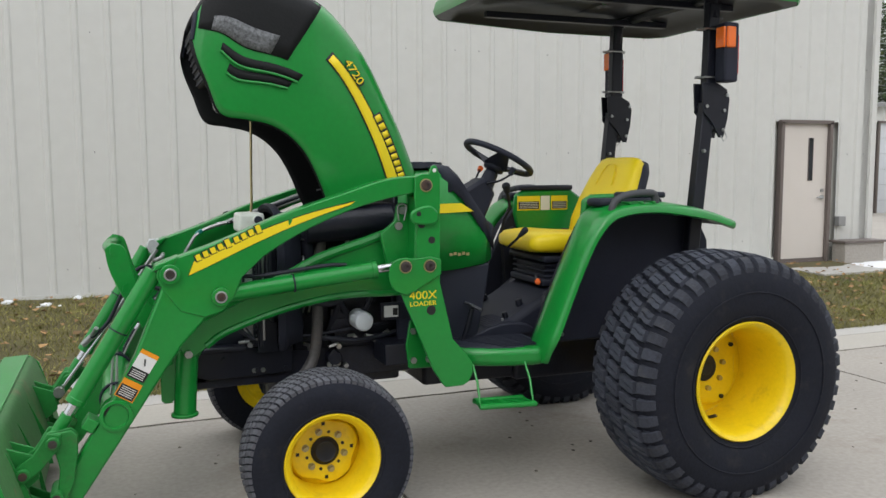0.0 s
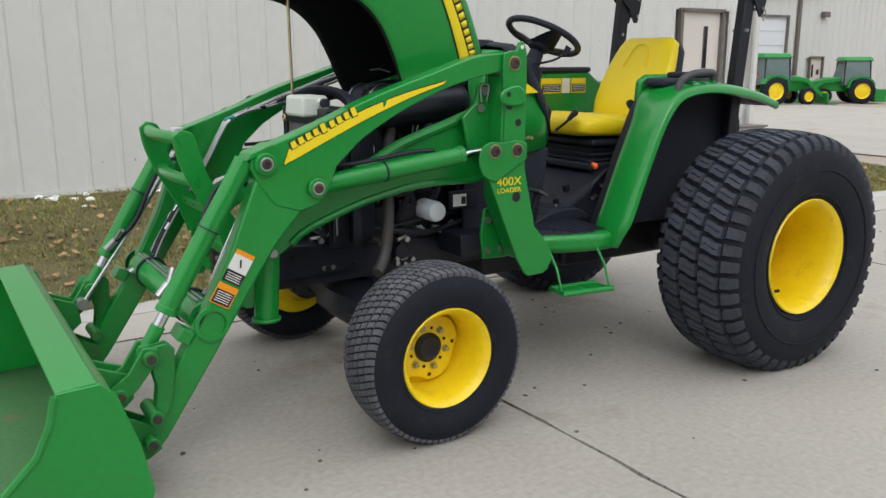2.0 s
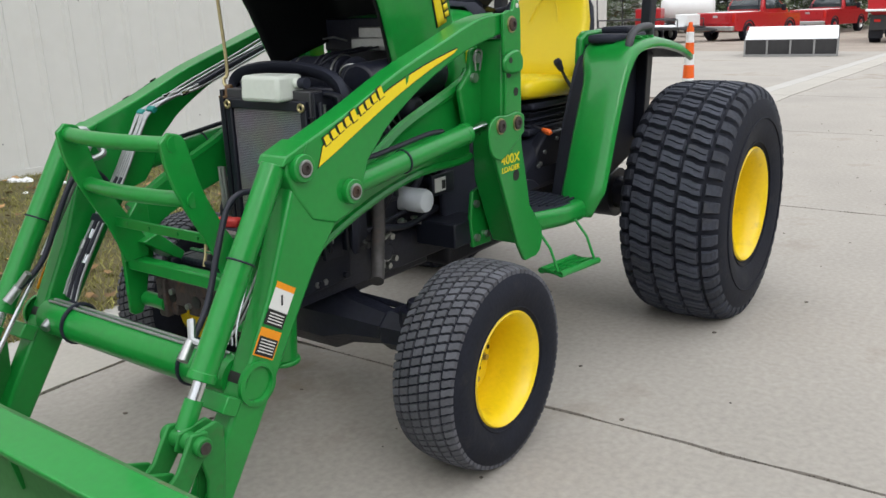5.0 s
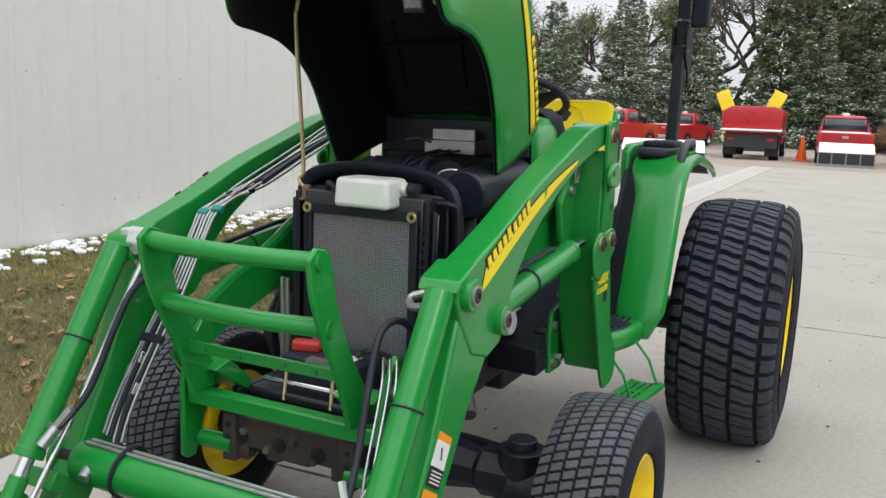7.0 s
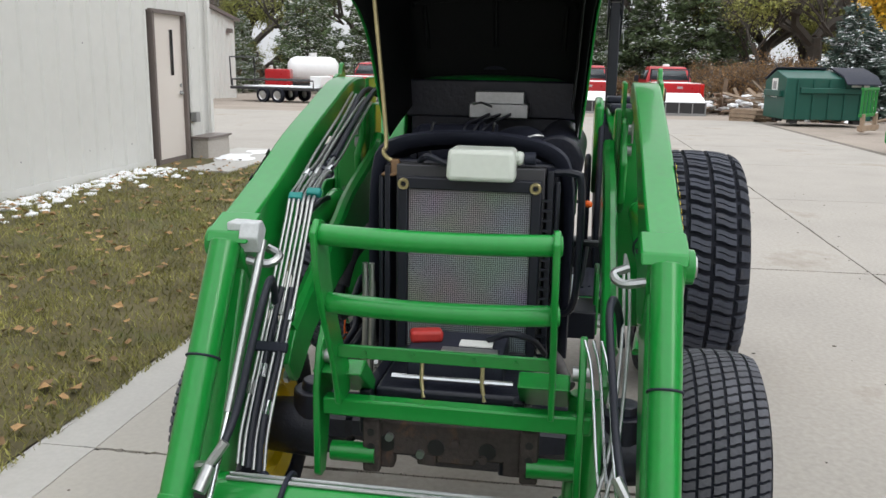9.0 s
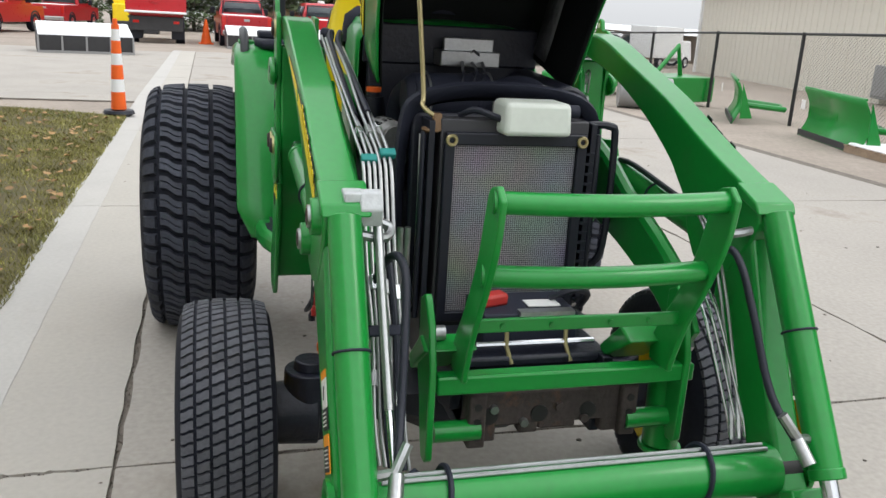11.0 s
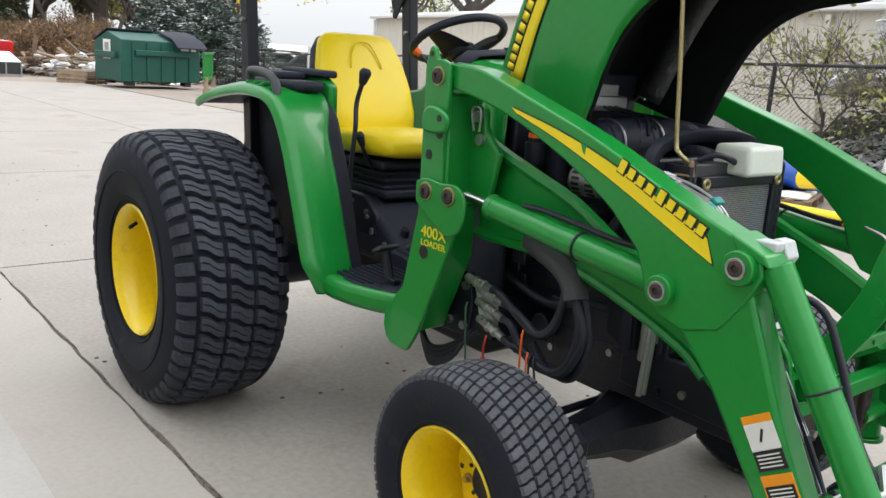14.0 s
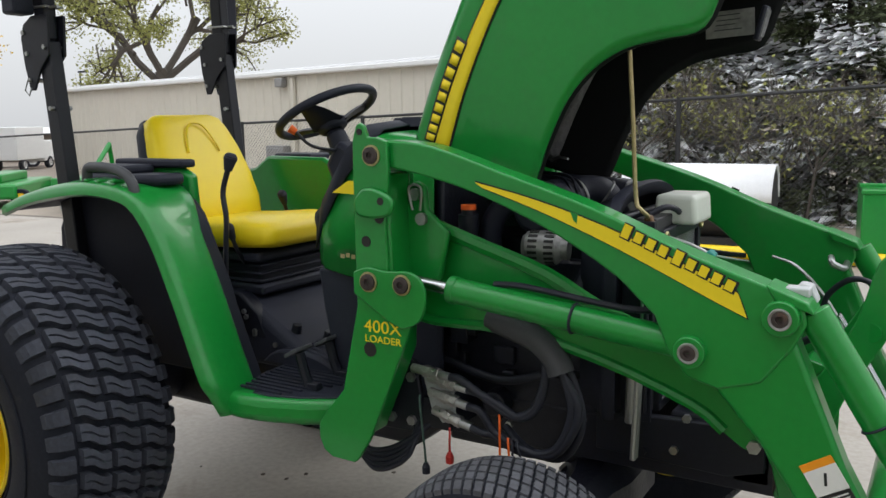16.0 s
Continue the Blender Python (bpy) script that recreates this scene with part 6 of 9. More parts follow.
    part("pictogram", box(B(), (p[0], p[1] + s * 0.002, p[2]), (0.006, 0.001, 0.03), Matrix.Rotation(-0.1, 3, "Y")), STICKER_BLACK, leg)

# cross tube between the booms, with clamped lines
bm = cyl(B(), (2.702, -0.50, 0.548), (2.702, 0.50, 0.548), 0.062, seg=36)
cross = part("cross_tube", bm, GREEN, loader, "thick green cross tube between the booms")
for y in (-0.33, 0.30):
    part("rubber_strap", tube(B(), [(2.702 + 0.064 * math.cos(t), y + 0.01 * math.sin(t), 0.552 + 0.068 * math.sin(t)) for t in (2 * math.pi * i / 24 for i in range(24))], 0.007, 6, closed=True), PLASTIC, cross)
for k in range(2):
    part("cross_line", tube(B(), [(2.70 + 0.02 * k, -0.47, 0.612), (2.70 + 0.02 * k, 0.40, 0.613), (2.70 + 0.02 * k, 0.47, 0.613)], 0.0055, 8), STEEL, cross)
# hydraulic steel lines and hoses along the inside of the booms
rng = random.Random(88)
for k in range(6):
    off = 0.0135 * k
    wob = [rng.uniform(-0.006, 0.006) for _ in range(4)]
    upper = [(1.60, -0.475 + off, 1.452 - 0.006 * k), (1.82, -0.468 + off, 1.372 - 0.012 * (k % 3)), (2.05, -0.462 + off + wob[0], 1.292 - 0.010 * (k % 3)), (2.20, -0.458 + off, 1.238 + wob[1])]
    lower = [(2.285, -0.456 + off, 1.204), (2.325, -0.456 + off, 1.150 + wob[1]), (2.42, -0.462 + off, 0.99), (2.52, -0.466 + off + wob[2], 0.855), (2.62, -0.470 + off, 0.70 + wob[3]), (2.668, -0.465 + off, 0.622 - 0.004 * k)]
    if k in (2, 4):
        part("boom_hose", tube(B(), [(1.44, -0.45 + off, 1.44), (1.52, -0.46 + off, 1.462), *upper[:3]], 0.010, 8, 5), HOSE, loader, "black hydraulic hose along the boom")
        part("hydraulic_line", tube(B(), [upper[2], upper[3], *lower[:3]], 0.0048, 8, 5), STEEL, loader, "bright steel hydraulic line")
        part("boom_hose", tube(B(), [lower[2], *lower[3:]], 0.0085, 8, 5), HOSE, loader)
    else:
        part("hydraulic_line", tube(B(), upper + lower, 0.0048, 8, 5), STEEL, loader, "bright steel hydraulic line")
    for p, q in ((upper[2], upper[3]), (lower[2], lower[3]), (lower[3], lower[4])):
        if (k + int(p[0] * 10)) % 2:
            p, q = Vector(p), Vector(q)
            d = (q - p).normalized()
            c = p + (q - p) * rng.uniform(0.1, 0.7)
            part("line_fitting", cyl(B(), c, c + d * 0.034, 0.0098, seg=6), CHROME if k % 3 else STEEL, loader, "plated hexagon line fitting", bevel=0.001)
for x, y, z in ((2.285, -0.440, 1.202), (2.275, -0.392, 1.214)):
    part("line_clip", box(B(), (x, y, z), (0.022, 0.040, 0.020), Matrix.Rotation(0.7, 3, "Y")), TEAL, loader, "teal plastic line clip", bevel=0.004)
part("line_clip", box(B(), (2.515, -0.43, 0.862), (0.026, 0.085, 0.018), Matrix.Rotation(0.9, 3, "Y")), PLASTIC, loader, "black rubber line clamp", bevel=0.004)
# left-hand lines drop from the cross tube up to the left cylinders
for k in range(2):
    part("hydraulic_line", tube(B(), [(2.68, 0.40 + 0.02 * k, 0.62), (2.60, 0.43 + 0.018 * k, 0.72), (2.46, 0.45 + 0.015 * k, 0.95), (2.36, 0.45 + 0.012 * k, 1.06), (2.28, 0.455, 1.09)], 0.0045, 8, 4), STEEL, loader)
for k in range(3):
    part("hydraulic_line", tube(B(), [(2.50, 0.40 - 0.02 * k, 0.93), (2.54, 0.42 - 0.02 * k, 0.86), (2.64, 0.44 - 0.02 * k, 0.68), (2.66, 0.45 - 0.02 * k, 0.615)], 0.0042, 8, 4), CHROME, loader)
# long level-indicator rod beside the right bucket cylinder
bm = tube(B(), [(2.50, -0.455, 1.11), (2.70, -0.46, 0.80), (2.98, -0.46, 0.42)], 0.008, 10)
rod = part("level_rod", bm, CHROME, loader, "long bright bucket level-indicator rod")
part("rod_sleeve", cyl(B(), (2.49, -0.455, 1.125), (2.72, -0.46, 0.775), 0.0105, seg=14), STEEL, rod)
part("rod_eye", cyl(B(), (2.98, -0.485, 0.42), (2.98, -0.44, 0.42), 0.026, seg=18), STEEL, rod)
bm = B()
box(bm, (2.50, -0.512, 1.163), (0.052, 0.045, 0.022))
prism(bm, [(2.475, 1.15), (2.50, 1.178), (2.525, 1.175), (2.54, 1.14), (2.52, 1.10), (2.50, 1.12)], -0.50, -0.450)
part("rod_bracket", bm, GREY_CAST, rod, "grey-white cast rod bracket", bevel=0.004)
for s in (1, -1):
    bm = tube(B(), [(2.505, s * 0.50, 1.08), (2.50, s * 0.44, 1.07), (2.47, s * 0.42, 1.085), (2.46, s * 0.455, 1.10)], 0.011, 8, 4)
    part("hose_elbow", bm, STEEL, loader)
    bm = tube(B(), [(2.85, s * 0.47, 0.66), (2.74, s * 0.44, 0.76), (2.66, s * 0.42, 0.92), (2.60, s * 0.41, 1.02), (2.53, s * 0.42, 1.04), (2.46, s * 0.44, 0.98), (2.44, s * 0.45, 0.90)], 0.0095, 10, 6)
    part("cylinder_hose", bm, HOSE, loader, "black hydraulic hose looping to the cylinder")
    part("hose_ferrule", cyl(B(), (2.86, s * 0.472, 0.65), (2.82, s * 0.462, 0.69), 0.016, seg=12), STEEL, loader)
for k, (p, q) in enumerate((((2.68, -0.40, 0.60), (2.74, -0.34, 0.57)), ((2.70, -0.44, 0.58), (2.78, -0.42, 0.54)))):
    part("coupling", cyl(B(), p, q, 0.02, 0.017, 12), STEEL if k else PLASTIC, loader, bevel=0.003)

# ---- grille guard ----
for s in (1, -1):
    part("mount_arm", box(B(), (1.42, s * 0.31, 0.66), (0.20, 0.20, 0.10)), BLACK, loader, "black mounting arm", bevel=0.006)
for s in (1, -1):
    front = [(2.725, 1.20), (2.71, 1.11), (2.665, 1.0), (2.60, 0.88), (2.565, 0.79), (2.55, 0.74)]
    back = [(2.46, 0.74), (2.465, 0.81), (2.535, 0.92), (2.60, 1.05), (2.63, 1.16), (2.65, 1.21), (2.695, 1.225)]
    bm = prism(B(), curve2(front, 3) + curve2(back, 3), s * 0.259 + 0.021, s * 0.274 + 0.021)
    part("guard_side_plate", bm, GREEN, loader, "curved green grille-guard side plate", bevel=0.004)
    bm = prism(B(), [(2.40, 0.90), (2.44, 0.92), (2.49, 0.86), (2.52, 0.76), (2.52, 0.535), (2.505, 0.522), (2.475, 0.522), (2.455, 0.56), (2.43, 0.66), (2.40, 0.72)], s * 0.327 + 0.023, s * 0.345 + 0.023)
    part("guard_mount_plate", bm, GREEN, loader, "green guard mounting plate", bevel=0.004)
    part("guard_bolt", cyl(B(), (2.46, s * 0.305 + 0.03, 0.83), (2.46, s * 0.35 + 0.03, 0.83), 0.018, seg=14), STEEL, loader)
    bm = prism(B(), [(2.44, 0.82), (2.50, 0.80), (2.36, 0.70), (2.34, 0.73)], s * 0.20, s * 0.33)
    part("guard_gusset", bm, GREEN, loader, bevel=0.005)
    bm = cyl(B(), (2.46, s * 0.20 + 0.03, 0.575), (2.46, s * 0.32 + 0.03, 0.575), 0.026, seg=20)
    part("guard_lower_tube", bm, GREEN, loader)
for x, z, r, bow in ((2.70, 1.190, 0.0235, 0.035), (2.655, 1.025, 0.0235, 0.035)):
    bm = tube(B(), [(x + bow * (1 - (y / 0.28) ** 2) - 0.02, y + 0.021, z) for y in [-0.275 + 0.55 * k / 12 for k in range(13)]], r, 16)
    part("guard_tube", bm, GREEN, loader, "bowed green guard tube")
part("guard_cross_bar", box(B(), (2.565, 0.021, 0.885), (0.012, 0.53, 0.032)), GREEN, loader, "flat green guard cross bar", bevel=0.003)
for y in (-0.17, -0.05, 0.10, 0.2):
    part("bar_bolt", bolt(B(), (2.571, y, 0.885), (1, 0, 0), 0.007, 0.005), GREEN_WORN, loader)
bm = box(B(), (2.49, 0.044, 0.716), (0.044, 0.685, 0.046))
part("guard_beam", bm, GREEN, loader, "square green beam across the front", bevel=0.006)
# weight bracket casting on the tractor's nose
bm = B()
prism(bm, [(2.405, 0.665), (2.455, 0.665), (2.455, 0.575), (2.405, 0.575)], -0.16, 0.24)
for ya, yb, zb in ((-0.16, -0.11, 0.54), (-0.05, 0.0, 0.556), (0.0, 0.10, 0.565), (0.17, 0.24, 0.545)):
    box(bm, (2.435, (ya + yb) / 2, (zb + 0.58) / 2), (0.04, yb - ya, 0.58 - zb + 0.01))
box(bm, (2.445, -0.165, 0.60), (0.06, 0.045, 0.14))
box(bm, (2.445, 0.235, 0.605), (0.06, 0.045, 0.14))
for y in (-0.12, -0.04, 0.05, 0.12):
    part("bracket_stud", cyl(B(), (2.45, y, 0.605 + 0.02 * math.sin(40 * y)), (2.468, y, 0.605 + 0.02 * math.sin(40 * y)), 0.011, seg=8), STEEL if y < 0 else RUST, tractor)
for y in (-0.165, 0.235):
    for z in (0.56, 0.60, 0.64):
        part("bracket_hole", cyl(B(), (2.47, y, z), (2.4765, y, z), 0.010, seg=12), STICKER_BLACK, tractor)
pieces("weight_bracket", bm, RUST, tractor, "rusty black cast weight bracket", bevel=0.006)
for y in (-0.13, 0.0, 0.13):
    part("bracket_slot", cyl(B(), (2.452, y, 0.605), (2.459, y, 0.605), 0.022), STICKER_BLACK, tractor)

# ---- bucket ----
prof = [(3.27, 0.505), (3.16, 0.515), (3.12, 0.48), (3.06, 0.30), (3.03, 0.14), (3.06, 0.06), (3.12, 0.03), (3.75, 0.02)]
pp = curve2(prof, 4)
bm = B()
loft(bm, [[(x, y, z) for x, z in pp] for y in (-0.92, -0.3, 0.3, 0.92)])
bucket = part("bucket", bm, BUCKET_PAINT, loader, "wide green loader bucket with scraped paint", solid=0.010)
for s in (1, -1):
    out = [(3.275, 0.525), (3.15, 0.53), (3.105, 0.49), (3.045, 0.30), (3.015, 0.14), (3.045, 0.045), (3.12, 0.012), (3.72, 0.006), (3.70, 0.06), (3.45, 0.22), (3.34, 0.33), (3.30, 0.42)]
    part("bucket_side", prism(B(), out, s * 0.912, s * 0.928), GREEN, bucket, "green bucket side plate", bevel=0.004)
    part("side_edge_bar", tube(B(), [(x, s * 0.92, z) for x, z in ((3.72, 0.02), (3.45, 0.225), (3.34, 0.335), (3.295, 0.43), (3.275, 0.515))], 0.014, 8), GREEN_WORN, bucket)
    for yy in (0.50, 0.60):
        part("bucket_bracket", prism(B(), [(3.12, 0.47), (3.0, 0.42), (2.99, 0.33), (3.05, 0.28), (2.93, 0.21), (2.91, 0.12), (2.96, 0.09), (3.04, 0.10)], s * (yy - 0.03), s * (yy - 0.016)), GREEN_WORN, bucket, bevel=0.004)
bm = box(B(), (3.215, 0, 0.525), (0.12, 1.84, 0.014), Matrix.Rotation(0.05, 3, "Y"))
part("bucket_lip", bm, GREEN, bucket, "folded top lip of the bucket", bevel=0.004)
part("cutting_edge", box(B(), (3.76, 0, 0.016), (0.10, 1.86, 0.02)), RUST, bucket, bevel=0.003)
for y in (-0.62, -0.2, 0.2, 0.62):
    part("back_rib", prism(B(), [(3.10, 0.46), (3.03, 0.30), (3.0, 0.14), (3.04, 0.14), (3.07, 0.30)], y - 0.006, y + 0.006), GREEN_WORN, bucket)

# ---- ground, paving, grass ----
CONCRETE = material("weathered_concrete", (0.345, 0.319, 0.286), 0.85, vary=0.19, scale=0.8, fine=35, bump=0.12, stain=(0.215, 0.178, 0.138), stain_amount=0.85, stain_scale=0.8)
CONCRETE_NEW = material("pale_concrete", (0.43, 0.415, 0.39), 0.85, vary=0.08, scale=1.5, fine=45, bump=0.1, stain=(0.36, 0.34, 0.31), stain_amount=0.4, stain_scale=2.0)
CONCRETE_PALE = material("pale_walk_concrete", (0.405, 0.38, 0.34), 0.85, vary=0.09, scale=1.1, fine=40, bump=0.1, stain=(0.33, 0.30, 0.26), stain_amount=0.5, stain_scale=1.3)
GRAVEL = material("packed_gravel", (0.30, 0.255, 0.215), 0.95, vary=0.25, scale=0.7, fine=18, bump=0.35, stain=(0.20, 0.155, 0.12), stain_amount=0.6, stain_scale=0.5)
SOIL = material("autumn_turf_soil", (0.10, 0.085, 0.038), 0.95, vary=0.4, scale=2.5, fine=30, bump=0.4, stain=(0.085, 0.105, 0.03), stain_amount=0.9, stain_scale=2.0)
GRASS = material("autumn_grass", (0.235, 0.222, 0.068), 0.8, vary=0.55, scale=1.3, fine=5, island=0.45, stain=(0.115, 0.195, 0.038), stain_amount=0.9, stain_scale=0.9)
SNOW = material("old_snow", (0.82, 0.83, 0.85), 0.7, vary=0.05, scale=9, fine=40, bump=0.2)
JOINT = material("dark_joint", (0.15, 0.13, 0.11), 0.95, vary=0.4, scale=8, fine=60)



def fall(x):
    """The yard is level round the tractor and falls gently away beyond x = -10."""
    return -0.0125 * max(0.0, -10.05 - x)


bm = B()
rows = []
for x in (-400, -250, -150, -100, -70, -50, -40, -30, -25, -20, -15, -10.05, -5, 0, 10, 20, 40, 80, 150, 300):
    rows.append([(x, -300 + 600 * j / 40, -0.03 + max(fall(x), -1.2)) for j in range(41)])
loft(bm, rows)
structure("ground", bm, GRAVEL, "flat packed gravel yard with pale dust and stones", "ground")
TURN = radians(0.55)
R2 = Matrix.Rotation(TURN, 3, "Z")


def yard(x, y, z=0.0):
    """From the paving's own grid to the world."""
    v = R2 @ Vector((x - 1.5, y + 1.11, 0))
    return (v.x + 1.5, v.y - 1.11, z)


bm = B()
rows = []
for x in (-25.4, -10.05, 13.0):
    rows.append([yard(x, y, -0.012 + fall(x)) for y in (-1.79, 6.43)])
loft(bm, rows)
pavement = structure("pavement", bm, JOINT, "wide apron of grey concrete slabs with dark joints", "pavement")
rng = random.Random(3)
xs = [1.5 + 3.85 * k for k in range(-7, 4)]
ys = [-1.11, 2.65, 6.2]


def slab_mesh(x0, x1, y0, y1, z0, z1, wob=0.009, inset=0.0035):
    bm = B()
    out = []
    steps = 26
    for (a, b) in (((x0, y0), (x1, y0)), ((x1, y0), (x1, y1)), ((x1, y1), (x0, y1)), ((x0, y1), (x0, y0))):
        for k in range(steps):
            f = k / steps
            px, py = a[0] + (b[0] - a[0]) * f, a[1] + (b[1] - a[1]) * f
            cx, cy = (x0 + x1) / 2, (y0 + y1) / 2
            w = inset + rng.uniform(0, wob) * (1.6 if k % 3 else 0.6)
            px += math.copysign(min(w, abs(px - cx)), cx - px) if abs(px - cx) > 1e-6 else 0
            py += math.copysign(min(w, abs(py - cy)), cy - py) if abs(py - cy) > 1e-6 else 0
            out.append(yard(px - 0.016 * (py + 1.11), py)[:2])
    slab(bm, out, z0, z1)
    for v in bm.verts:
        v.co.z += fall(v.co.x)
    return bm


for i in range(len(xs) - 1):
    for j in range(len(ys) - 1):
        ob = part("concrete_slab", slab_mesh(xs[i], xs[i + 1], ys[j], ys[j + 1], -0.018, 0.0), CONCRETE, pavement, smooth=False)
    part("walk_slab", slab_mesh(xs[i], xs[i + 1], -1.80, -1.11, -0.018, 0.003), CONCRETE_PALE, pavement, "pale concrete walk strip", smooth=False)
    part("kerb_slab", slab_mesh(xs[i], xs[i + 1], -1.82, -1.56, -0.018, 0.006, 0.003, 0.0015), CONCRETE_NEW, pavement, "paler concrete edge strip", smooth=False)
# far apron beyond the grass, towards the gravel lot
bm = slab(B(), [(-10.05, -30), (-9.2, -30), (-9.2, -1.9), (-10.05, -1.9)], -0.018, -0.004)
slab(bm, [(-24.5, -30), (-10.06, -30), (-10.06, -1.9), (-24.5, -1.9)], -0.018, -0.004)
for v in bm.verts:
    v.co.z += fall(v.co.x)
structure("far_apron", bm, CONCRETE, "pale concrete drive beside the building", "pavement")
bm = slab(B(), [(-8.6, -5.21), (-5.75, -5.21), (-5.75, -4.15), (-8.6, -4.15)], -0.02, 0.155)
structure("door_stoop", bm, CONCRETE_NEW, "small concrete landing at the side door", "pavement", bevel=0.01)


def turf_height(x, y):
    t = min(1, max(0, (-1.85 - y) / 1.0))
    rise = (0.125 + 0.013 * max(0, x + 1.0)) * min(1, max(0, (-2.0 - y) / 3.1))
    return 0.012 + t * 0.03 + rise + 0.02 * noise.noise(Vector((x * 0.9, y * 0.9, 0))) * t


bm = B()
nx, ny = 90, 26
rows = []
for i in range(nx + 1):
    x = -7.4 + 22.4 * i / nx
    row = []
    for j in range(ny + 1):
        y0 = yard(x, -1.80)[1]
        y = y0 - 0.01 + 0.05 * noise.noise(Vector((x * 2.7, 4, 0))) + (-5.24 - y0) * j / ny
        row.append((x, y, turf_height(x, y)))
    rows.append(row)
loft(bm, rows)
structure("turf", bm, SOIL, "strip of thin autumn turf between paving and building", "lawn", smooth=True)


def blades(name, label, count, region, mat, hmin, hmax, seed, height, wmax=0.006):
    rng = random.Random(seed)
    vs, fs = [], []
    while len(fs) < count:
        p = region(rng)
        if p is None:
            continue
        x, y = p
        z = height(x, y)
        a, h, w = rng.uniform(0, 6.283), rng.uniform(hmin, hmax), rng.uniform(0.3, 1) * wmax
        lx, ly = rng.gauss(0, 0.6) * h, rng.gauss(0, 0.6) * h
        dx, dy = math.cos(a) * w, math.sin(a) * w
        k = len(vs)
        vs += [(x - dx, y - dy, z - 0.004), (x + dx, y + dy, z - 0.004), (x + lx, y + ly, z + h)]
        fs.append((k, k + 1, k + 2))
    me = bpy.data.meshes.new(name)
    me.from_pydata(vs, [], fs)
    me.materials.append(mat)
    return tagged(new(name, me), label, "grass", kind="stuff")


def turf_region(rng):
    x = rng.uniform(-7.3, 9)
    y = -1.78 - 3.40 * rng.random() ** 1.2
    if noise.noise(Vector((x * 1.6, y * 1.6, 7))) < rng.uniform(-0.9, 0.5):
        return None
    if x < -5.7 and y < -4.1:
        return None
    return x, y + yard(x, -1.80)[1] + 1.80


blades("grass", "short olive and brown autumn grass blades", 110000, turf_region, GRASS, 0.012, 0.05, 11, turf_height)
rng = random.Random(8)
LEAF = material("fallen_leaf", (0.30, 0.18, 0.08), 0.8, vary=0.3, island=0.5)
vs, fs = [], []
for k in range(1100):
    x, y = rng.uniform(-7, 7), rng.uniform(-5.1, -1.9)
    z, r, a = turf_height(x, y) + 0.03, rng.uniform(0.015, 0.04), rng.uniform(0, 6.28)
    i = len(vs)
    vs += [(x + r * math.cos(a + q), y + r * math.sin(a + q), z + rng.uniform(-0.01, 0.02)) for q in (0, 1.2, 2.6, 3.9, 5.1)]
    fs.append((i, i + 1, i + 2, i + 3, i + 4))
me = bpy.data.meshes.new("fallen_leaves")
me.from_pydata(vs, [], fs)
me.materials.append(LEAF)
tagged(new("fallen_leaves", me), "scattered brown fallen leaves on the turf", "leaves", kind="stuff")


def lump(bm, c, r, flat, seed, sub=1):
    g = bmesh.ops.create_icosphere(bm, subdivisions=sub, radius=1.0)["verts"]
    rg = random.Random(seed)
    o = Vector((rg.uniform(0, 50), rg.uniform(0, 50), rg.uniform(0, 50)))
    for v in g:
        k = 1 + 0.45 * noise.noise(v.co * 1.4 + o)
        v.co = Vector((c[0] + v.co.x * r * k, c[1] + v.co.y * r * k, c[2] + v.co.z * r * flat * k))


bm = B()
for k in range(420):
    f = rng.random()
    x = -6.6 + 6.6 * f ** 1.3 if k % 4 else rng.uniform(-6.6, 8)
    y = -5.13 + abs(rng.gauss(0, 0.26))
    if x < -5.7 and y < -4.1:
        continue
    lump(bm, (x, y, turf_height(x, y) + 0.005), rng.uniform(0.02, 0.075), 0.45, k)
tagged(finish(bm, "snow_patches", SNOW), "small patches of old snow along the wall", "snow", kind="stuff")
bm = B()
for k in range(7):
    lump(bm, (rng.uniform(-8.2, -6.6), rng.uniform(-4.8, -4.3), 0.155), rng.uniform(0.12, 0.3), 0.06, 900 + k, 2)
tagged(finish(bm, "snow_film", SNOW), "thin melting snow on the door landing", "snow", kind="stuff")
# weeds and debris along slab joints
def cross_spot(r):
    y = r.uniform(-1.7, 4)
    return yard(r.choice((1.5, -2.35)) - 0.016 * (y + 1.11) + r.gauss(0, 0.006), y)[:2]


def grit_spot(r):
    x = r.uniform(-6, 6)
    return yard(x, -1.11 + r.gauss(0, 0.007))[:2]


blades("joint_grit", "fine grit lying in the slab joints", 1800, lambda r: (grit_spot(r) if r.random() < 0.5 else cross_spot(r)), JOINT, 0.001, 0.004, 21, lambda x, y: 0.0, 0.008)
GRIT = material("dark_grit", (0.10, 0.085, 0.07), 0.9, island=0.5)
bm = B()
for k in range(260):
    p = yard(rng.uniform(-7, 6), rng.uniform(-1.7, 5))
    lump(bm, (p[0], p[1], 0.002), rng.uniform(0.004, 0.013), 0.3, k + 2000)
tagged(finish(bm, "grit", GRIT), "specks of dirt and small stones on the concrete", "debris", kind="stuff")

